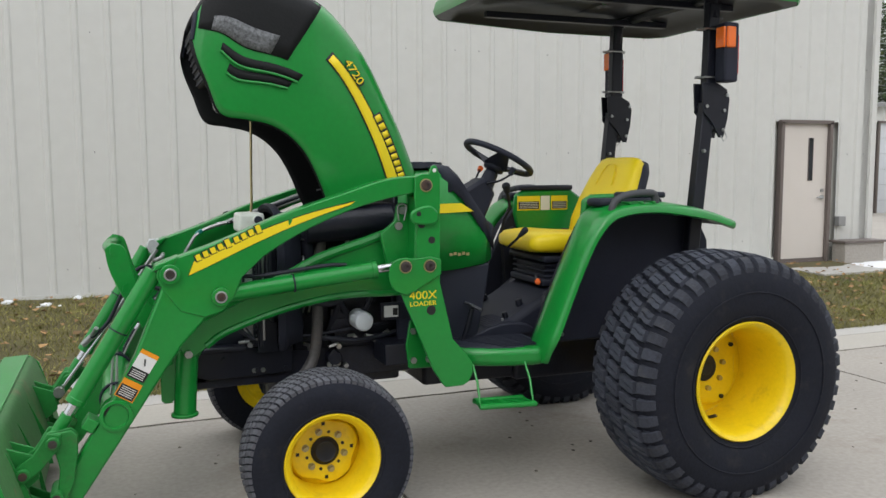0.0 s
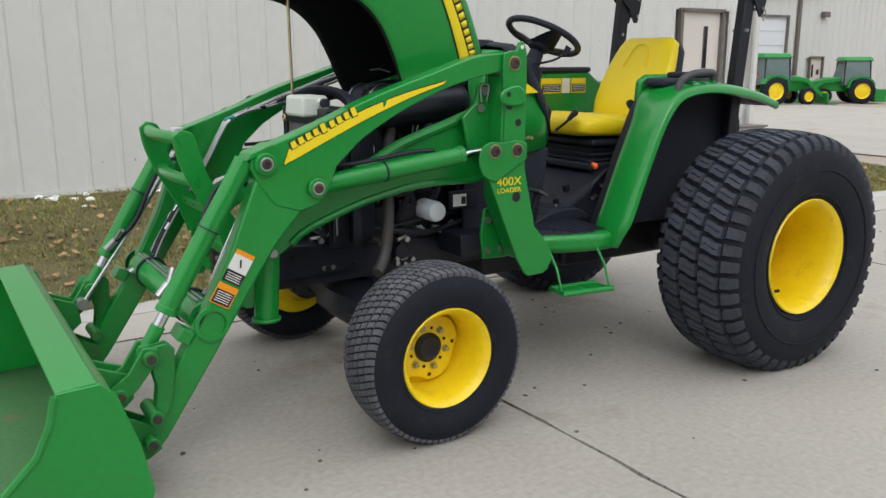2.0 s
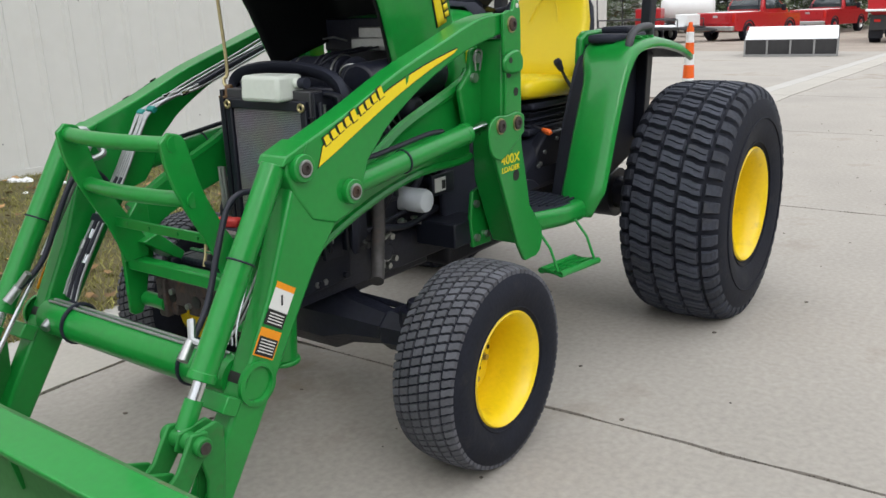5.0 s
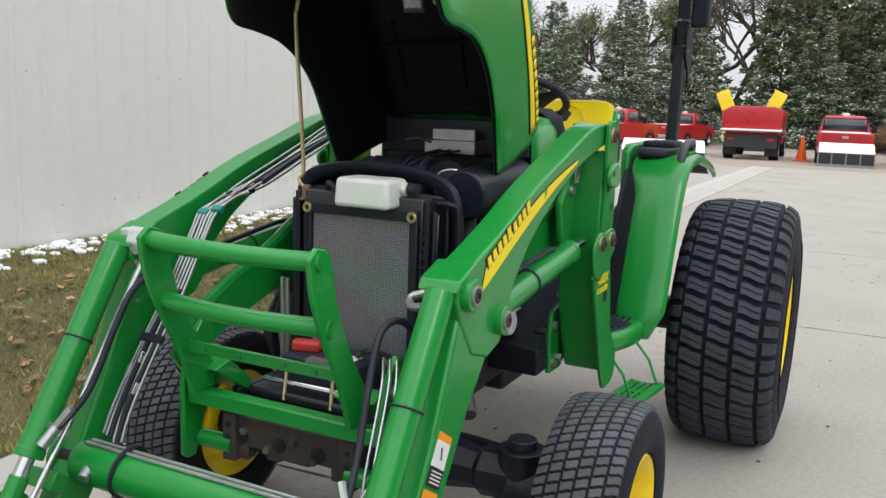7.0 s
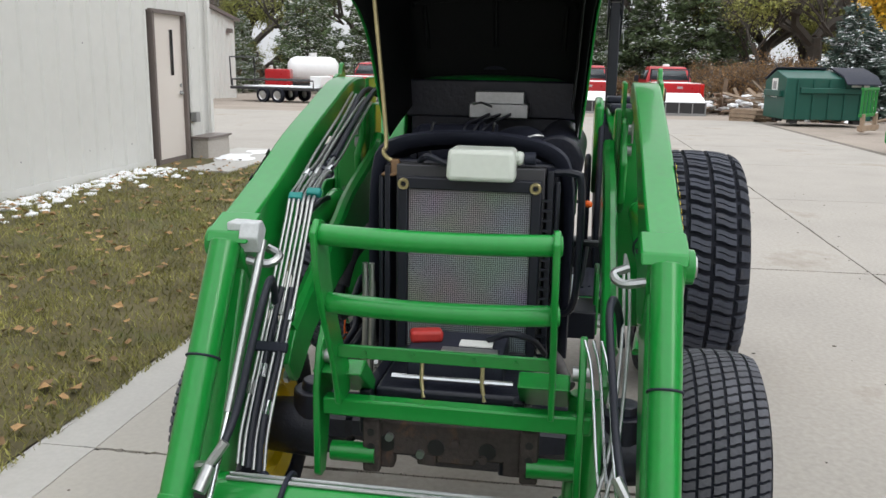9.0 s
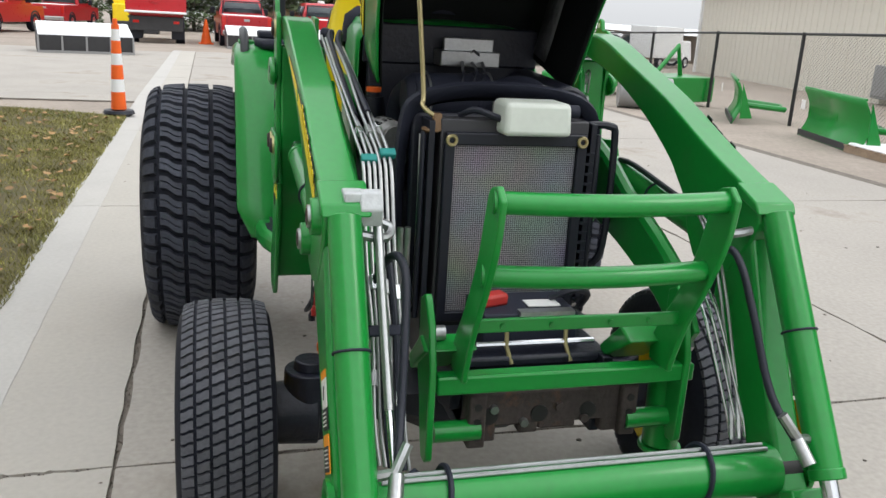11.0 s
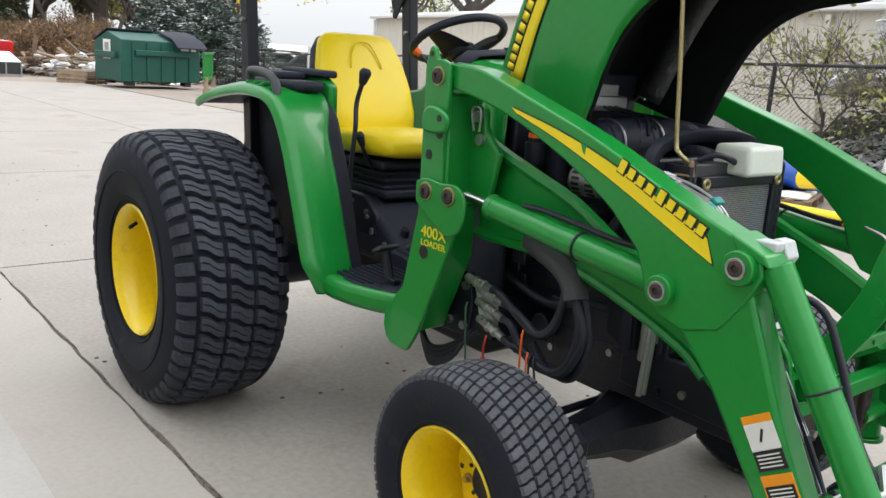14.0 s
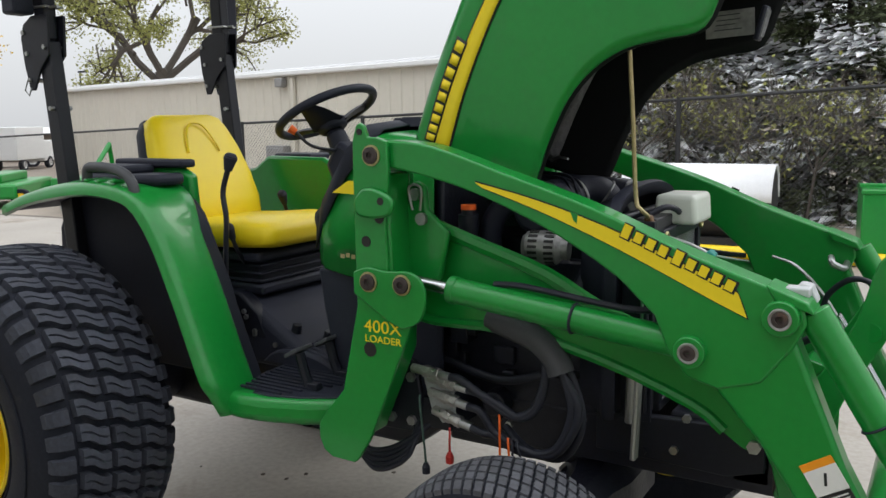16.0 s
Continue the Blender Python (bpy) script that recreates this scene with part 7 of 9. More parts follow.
# ---- buildings ----
SIDING = material("white_metal_siding", (0.62, 0.62, 0.595), 0.5, vary=0.035, scale=0.6, fine=8, stain=(0.55, 0.54, 0.50), stain_amount=0.35, stain_scale=1.2)
BEIGE = material("beige_metal_siding", (0.60, 0.57, 0.50), 0.55, vary=0.04, scale=0.4, fine=6)
TRIM = material("brown_grey_trim", (0.15, 0.125, 0.115), 0.5, vary=0.1)
DOORPAINT = material("pale_door_paint", (0.66, 0.61, 0.565), 0.45, vary=0.03, scale=2)
GLASS_DARK = material("dark_glass", (0.02, 0.022, 0.025), 0.08, vary=0.1)
ROOF_GREY = material("weathered_roof", (0.33, 0.32, 0.30), 0.6, vary=0.1, scale=0.8)
SILVER_GREY = material("panel_groove", (0.42, 0.43, 0.45), 0.5, vary=0.05)
GREY_METAL = material("grey_metal_box", (0.28, 0.28, 0.28), 0.5, vary=0.1, metal=0.2)


def ribbed_wall(bm, x0, x1, y, z0, z1, pitch=0.305, depth=0.022, out=1, skip=()):
    """A sheet-metal wall along x with raised ribs; skip: (xa, xb, zt) openings up to the height zt."""
    n = int((x1 - x0) / pitch)
    cells = []
    for k in range(n + 1):
        xa = x0 + k * pitch
        for fx, d in ((0.0, 0), (0.72, 0), (0.79, 1), (0.90, 1), (0.97, 0)):
            if xa + fx * pitch <= x1:
                cells.append((xa + fx * pitch, d))
    cells.append((x1, 0))
    for (xa, da), (xb, db) in zip(cells, cells[1:]):
        zb = z0
        for sa, sb, zt in skip:
            if xa < sb and xb > sa:
                zb = zt
        v = [bm.verts.new(p) for p in ((xa, y + out * da * depth, zb), (xb, y + out * db * depth, zb), (xb, y + out * db * depth, z1), (xa, y + out * da * depth, z1))]
        bm.faces.new(v)


D0, D1 = -6.845, -5.925
WY = -5.220
DZ = 0.165
bm = B()
ribbed_wall(bm, -7.60, 26, WY, -0.1, 6.6, skip=((D0, D1, 2.155),))
wall = structure("wall_north", bm, SIDING, "long white ribbed metal wall of the workshop", "wall")
bm = B()
box(bm, (9.20, WY - 0.17, 3.25), (33.5, 0.16, 6.7))
part("wall_core", bm, SIDING, wall)
bm = B()
box(bm, (-7.53, WY - 4.0, 3.25), (0.16, 8.0, 6.7))
box(bm, (-7.62, WY + 0.0, 3.25), (0.09, 0.09, 6.7))
part("corner_trim", bm, SIDING, wall)
bm = B()
box(bm, (10.08, WY + 0.026, 0.20), (31.9, 0.012, 0.12))
part("base_flashing", bm, SIDING, wall)
rng = random.Random(44)
for k in range(90):
    x, z = -7.5 + 0.305 * rng.randrange(60) + 0.02, rng.choice((0.5, 1.7, 2.9, 4.1)) + 0.01 * rng.random()
    if D0 - 0.1 < x < D1 + 0.1 and z < 2.4:
        continue
    part("siding_screw", bolt(B(), (x, WY, z), (0, 1, 0), 0.007, 0.006), GREY_METAL, wall)
# side door with narrow window
bm = B()
fy = WY + 0.012
box(bm, (D0 + 0.025, fy, DZ + 0.99), (0.05, 0.09, 1.98))
box(bm, (D1 - 0.025, fy, DZ + 0.99), (0.05, 0.09, 1.98))
box(bm, ((D0 + D1) / 2, fy, DZ + 1.985), (D1 - D0 + 0.02, 0.09, 0.05))
box(bm, ((D0 + D1) / 2, WY + 0.0, DZ + 0.005), (D1 - D0, 0.06, 0.03))
door = structure("door_1", bm, TRIM, "closed pale metal side door in a brown frame", "door")
bm = B()
box(bm, ((D0 + D1) / 2, WY - 0.02, DZ + 0.99), (D1 - D0 - 0.1, 0.045, 1.95))
leaf = part("door_leaf", bm, DOORPAINT, door, bevel=0.004)
box_bm = box(B(), (-6.495, WY + 0.006, 1.63), (0.075, 0.012, 0.60))
part("door_window", box_bm, GLASS_DARK, leaf, "narrow dark wired-glass window", bevel=0.003)
part("window_bead", tube(B(), [(-6.535, WY + 0.008, 1.33), (-6.455, WY + 0.008, 1.33), (-6.455, WY + 0.008, 1.93), (-6.535, WY + 0.008, 1.93)], 0.006, 6, closed=True), TRIM, leaf)
bm = B()
cyl(bm, (-6.72, WY, 1.09), (-6.72, WY + 0.03, 1.09), 0.03, seg=16)
tube(bm, [(-6.72, WY + 0.045, 1.09), (-6.60, WY + 0.05, 1.09)], 0.010, 8)
part("door_handle", bm, STEEL, leaf, "steel lever handle")
part("dead_bolt", cyl(B(), (-6.72, WY, 1.19), (-6.72, WY + 0.02, 1.19), 0.024, seg=16), STEEL, leaf)
part("door_sweep", box(B(), ((D0 + D1) / 2, WY + 0.008, DZ + 0.04), (D1 - D0 - 0.12, 0.012, 0.04)), TRIM, leaf)
bm = B()
box(bm, (D0 - 0.20, WY + 0.05, 0.74), (0.13, 0.09, 0.14))
outlet = finish(bm, "outlet_box", GREY_METAL, 0.008)
tagged(outlet, "small grey weatherproof outlet box on the wall", "outlet")
bm = B()
slab(bm, [(-7.66, WY + 0.04), (-6.92, WY + 0.04), (-6.92, WY + 0.28), (-7.66, WY + 0.28)], 0.0, 0.44)
structure("concrete_ledge", bm, CONCRETE, "low concrete ledge at the building's corner", "ledge", bevel=0.01)
part("ledge_cap", box(B(), (-7.29, WY + 0.16, 0.455), (0.80, 0.30, 0.03)), TRIM, bpy.data.objects["concrete_ledge"])

# second building further back, across the drive
FM = Matrix.Translation((-15.23, -18.77, 0.0)) @ Matrix.Rotation(radians(-3.0), 4, "Z")
GABLE = [(-22.55, 3.48), (-17.0, 4.46), (-11.62, 3.90)]


def gable_top(x):
    """The roofline: a low gable, then a lean-to over the roll-up door."""
    if x < -11.6:
        for (a, za), (b, zb) in zip(GABLE, GABLE[1:]):
            if x <= b:
                return za + (zb - za) * (max(x, a) - a) / (b - a)
    return 4.04 - 0.088 * (x + 11.6)


bm = B()
ribbed_wall(bm, -22.55, 2.0, 0.0, -0.6, 4.0, 0.4, 0.03, 1, skip=((-10.98, -7.2, 3.03), (-13.3, -12.5, 1.47)))
for v in bm.verts:
    if v.co.z > 3.9:
        v.co.z = gable_top(v.co.x)
bmesh.ops.transform(bm, matrix=FM, verts=bm.verts)
far = structure("wall_west", bm, SIDING, "white metal shop building across the drive", "wall")


def far_part(name, c, sz, mat, parent=None, label="", bevel=0.0):
    bm = box(B(), c, sz)
    bmesh.ops.transform(bm, matrix=FM, verts=bm.verts)
    return part(name, bm, mat, parent or far, label, bevel)


def far_prism(name, out, y0, y1, mat, label=""):
    bm = prism(B(), out, y0, y1)
    bmesh.ops.transform(bm, matrix=FM, verts=bm.verts)
    return part(name, bm, mat, far, label)


far_prism("wall_core", [(-22.5, -0.6), (-22.5, 3.40), (-17.0, 4.36), (-11.7, 3.82), (-11.7, -0.6)], -0.6, -0.1, SIDING)
far_prism("wall_core", [(-11.65, -0.6), (-11.65, 3.9), (2.0, 2.75), (2.0, -0.6)], -0.6, -0.1, SIDING)
far_part("end_wall", (-22.45, -8.5, 1.4), (0.16, 16.0, 4.1), SIDING)
far_prism("roof", [(-22.75, 3.46), (-17.0, 4.48), (-11.62, 3.92), (-11.62, 4.00), (-17.0, 4.57), (-22.75, 3.55)], -16.5, 0.16, ROOF_GREY, "low gable roof of pale metal")
far_prism("roof_edge", [(-22.78, 3.42), (-17.0, 4.44), (-11.60, 3.88), (-11.60, 4.02), (-17.0, 4.59), (-22.78, 3.57)], 0.17, 0.23, TRIM)
far_prism("roof", [(-11.58, 4.03), (2.0, 2.84), (2.0, 2.94), (-11.58, 4.13)], -12.0, 0.16, SNOW, "snow-dusted lean-to roof")
far_prism("roof_edge", [(-11.58, 3.98), (2.0, 2.79), (2.0, 2.93), (-11.58, 4.12)], 0.17, 0.23, GREY_METAL)
bm = box(B(), (-9.09, -0.05, 1.35), (3.78, 0.06, 3.36))
bmesh.ops.transform(bm, matrix=FM, verts=bm.verts)
odoor = structure("door_2", bm, material("white_door", (0.70, 0.72, 0.76), 0.45, vary=0.03), "large white roll-up shop door", "door")
for k in range(1, 6):
    far_part("door_groove", (-9.09, -0.012, -0.25 + 0.55 * k), (3.7, 0.016, 0.012), SILVER_GREY, odoor)
for x in (-11.0, -7.18):
    far_part("door_frame", (x, 0.03, 1.37), (0.08, 0.10, 3.40), TRIM, odoor)
far_part("door_head", (-9.09, 0.03, 3.06), (3.9, 0.10, 0.08), TRIM, odoor)
bm = box(B(), (-12.9, -0.05, 0.58), (0.78, 0.05, 1.78))
bmesh.ops.transform(bm, matrix=FM, verts=bm.verts)
sd = structure("door_3", bm, DOORPAINT, "pale side door with brown frame", "door")
for x in (-13.3, -12.5):
    far_part("door_frame", (x, 0.03, 0.60), (0.05, 0.10, 1.82), TRIM, sd)
far_part("door_head", (-12.9, 0.03, 1.50), (0.86, 0.10, 0.05), TRIM, sd)
far_part("door_window", (-12.75, -0.02, 0.95), (0.10, 0.02, 0.5), GLASS_DARK, sd)
far_part("door_notice", (-13.08, -0.02, 0.9), (0.16, 0.012, 0.2), STICKER_BLACK, sd)
far_part("downpipe", (-11.55, 0.09, 1.65), (0.13, 0.12, 4.5), TRIM)
far_part("wall_sign", (-8.35, 0.0, 1.09), (0.45, 0.03, 0.16), GREY_METAL)
for x, z in ((-8.85, 3.2), (-13.06, 3.17), (-21.72, 2.96)):
    bm = box(B(), (x, 0.15, z), (0.34, 0.22, 0.22))
    bmesh.ops.transform(bm, matrix=FM, verts=bm.verts)
    tagged(finish(bm, "wall_light", TRIM, 0.03), "dark wall-pack lamp under the eaves", "wall lamp", "wall lamps")
bm = cyl(B(), (-8.45, -2.5, 3.6), (-8.45, -2.5, 4.5), 0.42, seg=20)
bmesh.ops.transform(bm, matrix=FM, verts=bm.verts)
part("roof_vent", bm, WHITE_PAINT, far)

# low beige building beyond the fence, standing askew to it
BM = Matrix.Translation((-27.25, 18.30, 0.0)) @ Matrix.Rotation(radians(-12.2), 4, "Z")


def turned(bm):
    bm.transform(BM)
    return bm


bm = B()
ribbed_wall(bm, 0.0, 25.0, 0.0, -0.6, 2.80, 0.4, 0.025, -1)
wb = structure("wall_south", turned(bm), BEIGE, "long low beige metal building beyond the fence", "wall")
bm = B()
box(bm, (12.5, 0.3, 1.02), (25.0, 0.5, 3.44))
box(bm, (0.1, 4.3, 1.02), (0.2, 8, 3.44))
part("wall_core", turned(bm), BEIGE, wb)
part("gutter", turned(box(B(), (12.45, -0.10, 2.82), (25.3, 0.24, 0.13))), WHITE_PAINT, wb, bevel=0.03)
bm = B()
loft(bm, [[(-0.2, -0.1, 2.88), (25.2, -0.1, 2.88)], [(-0.2, 8, 3.4), (25.2, 8, 3.4)]])
part("roof", turned(bm), SNOW, wb, "pale snow-dusted roof", solid=0.07)
part("corner_trim", turned(box(B(), (0.03, -0.03, 1.0), (0.16, 0.10, 3.4))), WHITE_PAINT, wb)
for x in (15.05, 23.0):
    part("downpipe", turned(box(B(), (x, -0.1, 1.1), (0.11, 0.10, 3.2))), BEIGE, wb, bevel=0.01)
bm = turned(box(B(), (14.55, -0.14, 2.58), (0.30, 0.20, 0.24)))
tagged(finish(bm, "wall_light", GREY_METAL, 0.03), "beige-grey wall-pack lamp below the gutter", "wall lamp")
for x, w, z, h in ((14.35, 0.80, 0.48, 0.80), (20.6, 0.95, 0.60, 0.55)):
    bm = box(B(), (x, -0.16, z), (w, 0.26, h))
    box(bm, (x, -0.30, z), (w * 0.85, 0.03, h * 0.85))
    tagged(finish(turned(bm), "utility_cabinet", GREY_METAL, 0.02), "grey electrical cabinet on the building wall", "cabinet")
# far brown shed
bm = B()
box(bm, (-52, 28, 0.0), (34, 8, 2.3))
shed = structure("far_shed", bm, material("brown_shed_wall", (0.24, 0.20, 0.165), 0.8, vary=0.15, scale=0.6), "low brown shed in the distance", "shed")
part("shed_roof", box(B(), (-52, 28, 1.2), (35, 9.5, 0.3), taper=(0.98, 0.6)), SNOW, shed, "snow-covered shed roof")

# ---- chain-link fence ----
FENCE_BLACK = material("black_fence_tube", (0.02, 0.02, 0.022), 0.5, vary=0.15)
WIRE = material("galvanised_wire", (0.085, 0.085, 0.083), 0.55, metal=0.2, vary=0.1)
FENCE = [(11.4, 8.42), (2.5, 8.51), (-0.35, 8.58), (-5.57, 8.72), (-11.3, 9.05), (-21.4, 10.23), (-36.0, 12.2)]
RAIL = (2.00, 1.88, 1.76, 1.60, 1.45, 1.14, 0.98)
fence = thing("chain_link_fence", "tall chain-link fence with black posts and top rail", "fence")
HF = 1.70
for (xa, ya), (xb, yb), ra, rb in zip(FENCE, FENCE[1:], RAIL, RAIL[1:]):
    L = math.hypot(xb - xa, yb - ya)
    ux, uy = (xb - xa) / L, (yb - ya) / L
    za, zb = ra - HF, rb - HF
    part("top_rail", tube(B(), [(xa, ya, za + HF), (xb, yb, zb + HF)], 0.022, 8), FENCE_BLACK, fence)
    npost = round(L / 3.0)
    for k in range(npost):
        d = L * k / npost
        part("fence_post", cyl(B(), (xa + ux * d, ya + uy * d, fall(xa + ux * d) - 0.05), (xa + ux * d, ya + uy * d, ra + (rb - ra) * k / npost + 0.03), 0.032, seg=12), FENCE_BLACK, fence)
    pitch = 0.075
    nd = int(L / pitch)
    rows = int(HF / pitch)
    vv, ff = [], []
    w = 0.0026

    def wire(p, q):
        k = len(vv)
        for a in (p, q):
            g = za + (zb - za) * a[0] / L
            vv.append((xa + ux * a[0], ya + uy * a[0], g + a[1] - w))
            vv.append((xa + ux * (a[0] + w), ya + uy * (a[0] + w), g + a[1] + w))
        ff.append((k, k + 1, k + 3, k + 2))

    for k in range(-rows, nd):
        for sgn in (1, -1):
            d0 = k * pitch
            a, b = (d0, 0.03) if sgn > 0 else (d0, HF), (d0 + HF - 0.03, HF) if sgn > 0 else (d0 + HF - 0.03, 0.03)
            if a[0] < 0:
                f = -a[0] / (b[0] - a[0])
                a = (0, a[1] + (b[1] - a[1]) * f)
            if b[0] > L:
                f = (L - a[0]) / (b[0] - a[0])
                b = (L, a[1] + (b[1] - a[1]) * f)
            if b[0] > a[0]:
                wire(a, b)
    me = bpy.data.meshes.new("chain_link")
    me.from_pydata(vv, [], ff)
    me.materials.append(WIRE)
    ob = new("chain_link", me)
    ob.parent = fence
    tagged(ob, kind="stuff")

# ---- parked vehicles and yard things in the distance ----
RED = material("red_truck_paint", (0.42, 0.012, 0.018), 0.3, vary=0.06, coat=0.4)
AUTO_GLASS = material("auto_glass", (0.03, 0.04, 0.045), 0.08, vary=0.1)
DARK_STEEL = material("dark_steel", (0.05, 0.05, 0.053), 0.55, metal=0.3, vary=0.2)
SILVER = material("silver_trim", (0.5, 0.5, 0.5), 0.3, metal=0.8)


def road_wheel(parent, x, y, r, w, rim=SILVER):
    c = (x, y, r)
    bm = B()
    lathe(bm, [(-w / 2, r * 0.6), (-w / 2, r * 0.94), (-w / 2 + 0.03, r), (w / 2 - 0.03, r), (w / 2, r * 0.94), (w / 2, r * 0.6)], c, 28)
    wh = part("wheel", bm, RUBBER, parent)
    bm = B()
    s = 1 if y > 0 else -1
    lathe(bm, [(s * w * 0.5, r * 0.62), (s * w * 0.42, r * 0.56), (s * w * 0.30, r * 0.5), (s * w * 0.38, r * 0.2), (s * w * 0.4, 0.001)], c, 24)
    part("rim", bm, rim, wh)


def pickup(m, label, bed="pickup", rack=True):
    """A red pickup with its tail towards +x."""
    t = thing("pickup_truck", label, "truck", "red work trucks", m)
    bm = B()
    prism(bm, [(2.75, 0.55), (2.75, 1.25), (0.45, 1.25), (0.45, 1.18), (-2.7, 1.12), (-2.8, 0.95), (-2.8, 0.5), (-2.3, 0.42), (2.6, 0.45)], -0.98, 0.98)
    body = part("body", bm, RED, t, bevel=0.05, segments=3)
    bm = B()
    rows = []
    for z, x0, x1, w in ((1.15, 0.52, -1.75, 0.95), (1.35, 0.47, -1.55, 0.93), (1.75, 0.25, -0.95, 0.80), (1.87, 0.12, -0.75, 0.74), (1.90, -0.05, -0.6, 0.62)):
        rows.append([(x0, w, z), (x0, -w, z), (x1, -w, z), (x1, w, z), (x0, w, z)])
    loft(bm, rows, caps=False)
    bm.faces.new([v for v in bm.verts if v.co.z > 1.895][:4])
    cab = part("cab", bm, RED, t, bevel=0.02)
    bm = B()
    loft(bm, [[(0.505, 0.80, 1.34), (0.505, -0.80, 1.34)], [(0.30, 0.70, 1.74), (0.30, -0.70, 1.74)]])
    part("rear_window", bm, AUTO_GLASS, cab, solid=0.01)
    for s in (1, -1):
        bm = B()
        loft(bm, [[(0.30, s * 0.945, 1.34), (-1.35, s * 0.945, 1.34)], [(0.15, s * 0.835, 1.74), (-0.85, s * 0.835, 1.74)]])
        part("side_window", bm, AUTO_GLASS, cab, solid=0.01)
        part("tail_light", box(B(), (2.755, s * 0.88, 1.02), (0.03, 0.14, 0.36)), RED_LENS, body, bevel=0.01)
        part("mirror", box(B(), (-0.95, s * 1.13, 1.38), (0.10, 0.20, 0.28)), BLACK, cab, bevel=0.03)
        for x in (1.65, -1.85):
            road_wheel(t, x, s * 0.86, 0.40, 0.28)
            bm = tube(B(), [(x + 0.47 * math.cos(a), s * 0.985, 0.42 + 0.47 * math.sin(a)) for a in [math.pi * k / 10 for k in range(11)]], 0.035, 6)
            part("wheel_arch", bm, BLACK, body)
    part("tailgate", box(B(), (2.76, 0, 1.0), (0.04, 1.50, 0.46)), RED, body, bevel=0.015)
    part("tailgate_badge", box(B(), (2.785, 0, 1.08), (0.012, 0.22, 0.09)), SILVER, body, bevel=0.02)
    part("rear_bumper", box(B(), (2.83, 0, 0.58), (0.16, 1.9, 0.20)), SILVER, body, bevel=0.03)
    part("tow_hitch", box(B(), (2.9, 0, 0.45), (0.2, 0.12, 0.10)), BLACK, body)
    part("bed_floor", box(B(), (1.6, 0, 1.254), (2.1, 1.7, 0.01)), SNOW, body, "snow lying in the bed", bevel=0.0)
    part("roof_beacon", cyl(B(), (-0.3, 0, 1.89), (-0.3, 0, 2.0), 0.16, 0.13, 16), WHITE_PAINT, cab, bevel=0.02)
    if rack:
        bm = B()
        for s in (1, -1):
            tube(bm, [(0.62, s * 0.8, 1.25), (0.62, s * 0.78, 1.78)], 0.03, 8)
        for z in (1.5, 1.78):
            tube(bm, [(0.62, -0.8, z), (0.62, 0.8, z)], 0.025, 8)
        part("headache_rack", bm, BLACK, t)
    return t


def ground_pose(x, y, turn, dz=0.0):
    return Matrix.Translation((x, y, fall(x) - 0.03 + dz)) @ Matrix.Rotation(radians(turn), 4, "Z")


pickup(ground_pose(-36.6, -9.9, -14), "red pickup truck with silver bumper on the gravel lot")
pickup(ground_pose(-46.5, -8.6, -10), "red pickup truck parked at the edge of the trees")
pickup(ground_pose(-34.0, 0.35, 3), "red plow truck with roof beacon, tail towards the yard")
pickup(ground_pose(-33.5, 3.75, 6), "red plow truck with snow in its bed")


def dump_truck(m):
    t = thing("dump_truck", "red dump truck with raised dark tailgate, parked", "truck", "red work trucks", m)
    bm = prism(B(), [(2.9, 0.95), (2.95, 1.05), (-0.6, 1.05), (-0.6, 0.95)], -1.05, 1.05)
    part("chassis", bm, DARK_STEEL, t)
    bm = B()
    rows = []
    for z, w, x0 in ((1.05, 0.95, 2.9), (1.25, 1.12, 2.98), (1.95, 1.15, 2.95), (2.15, 0.80, 2.9)):
        rows.append([(x0, w, z), (x0, -w, z), (-0.5, -w, z), (-0.5, w, z), (x0, w, z)])
    loft(bm, rows)
    bm.faces.new([v for v in bm.verts if v.co.z > 2.14][:4])
    bed = part("dump_bed", bm, RED, t, "red steel dump bed", bevel=0.03)
    part("tailgate_badge", cyl(B(), (2.98, 0, 1.75), (3.0, 0, 1.75), 0.20, seg=20), RED, bed, bevel=0.01)
    part("bed_lip", box(B(), (3.05, 0, 1.22), (0.5, 2.3, 0.08)), SNOW, bed, "snow on the tailgate lip", bevel=0.02)
    part("rear_panel", box(B(), (2.92, 0, 0.78), (0.12, 2.0, 0.55)), DARK_STEEL, t, bevel=0.02)
    for s in (1, -1):
        part("tail_light", box(B(), (2.99, s * 0.75, 0.85), (0.02, 0.22, 0.10)), RED_LENS, t)
        part("mud_flap", box(B(), (2.7, s * 0.80, 0.45), (0.03, 0.5, 0.5)), BLACK, t)
        for x in (2.1, -2.2):
            road_wheel(t, x, s * 0.88, 0.45, 0.35)
    bm = B()
    rows = []
    for z, x0, x1, w in ((0.6, -0.75, -3.2, 0.98), (1.2, -0.75, -3.1, 0.98), (1.5, -0.78, -2.0, 0.94), (2.05, -0.95, -1.7, 0.82), (2.12, -1.05, -1.6, 0.7)):
        rows.append([(x0, w, z), (x0, -w, z), (x1, -w, z), (x1, w, z), (x0, w, z)])
    loft(bm, rows)
    bm.faces.new([v for v in bm.verts if v.co.z > 2.11][:4])
    part("cab", bm, RED, t, bevel=0.03)


dump_truck(ground_pose(-34.5, -3.05, 2))


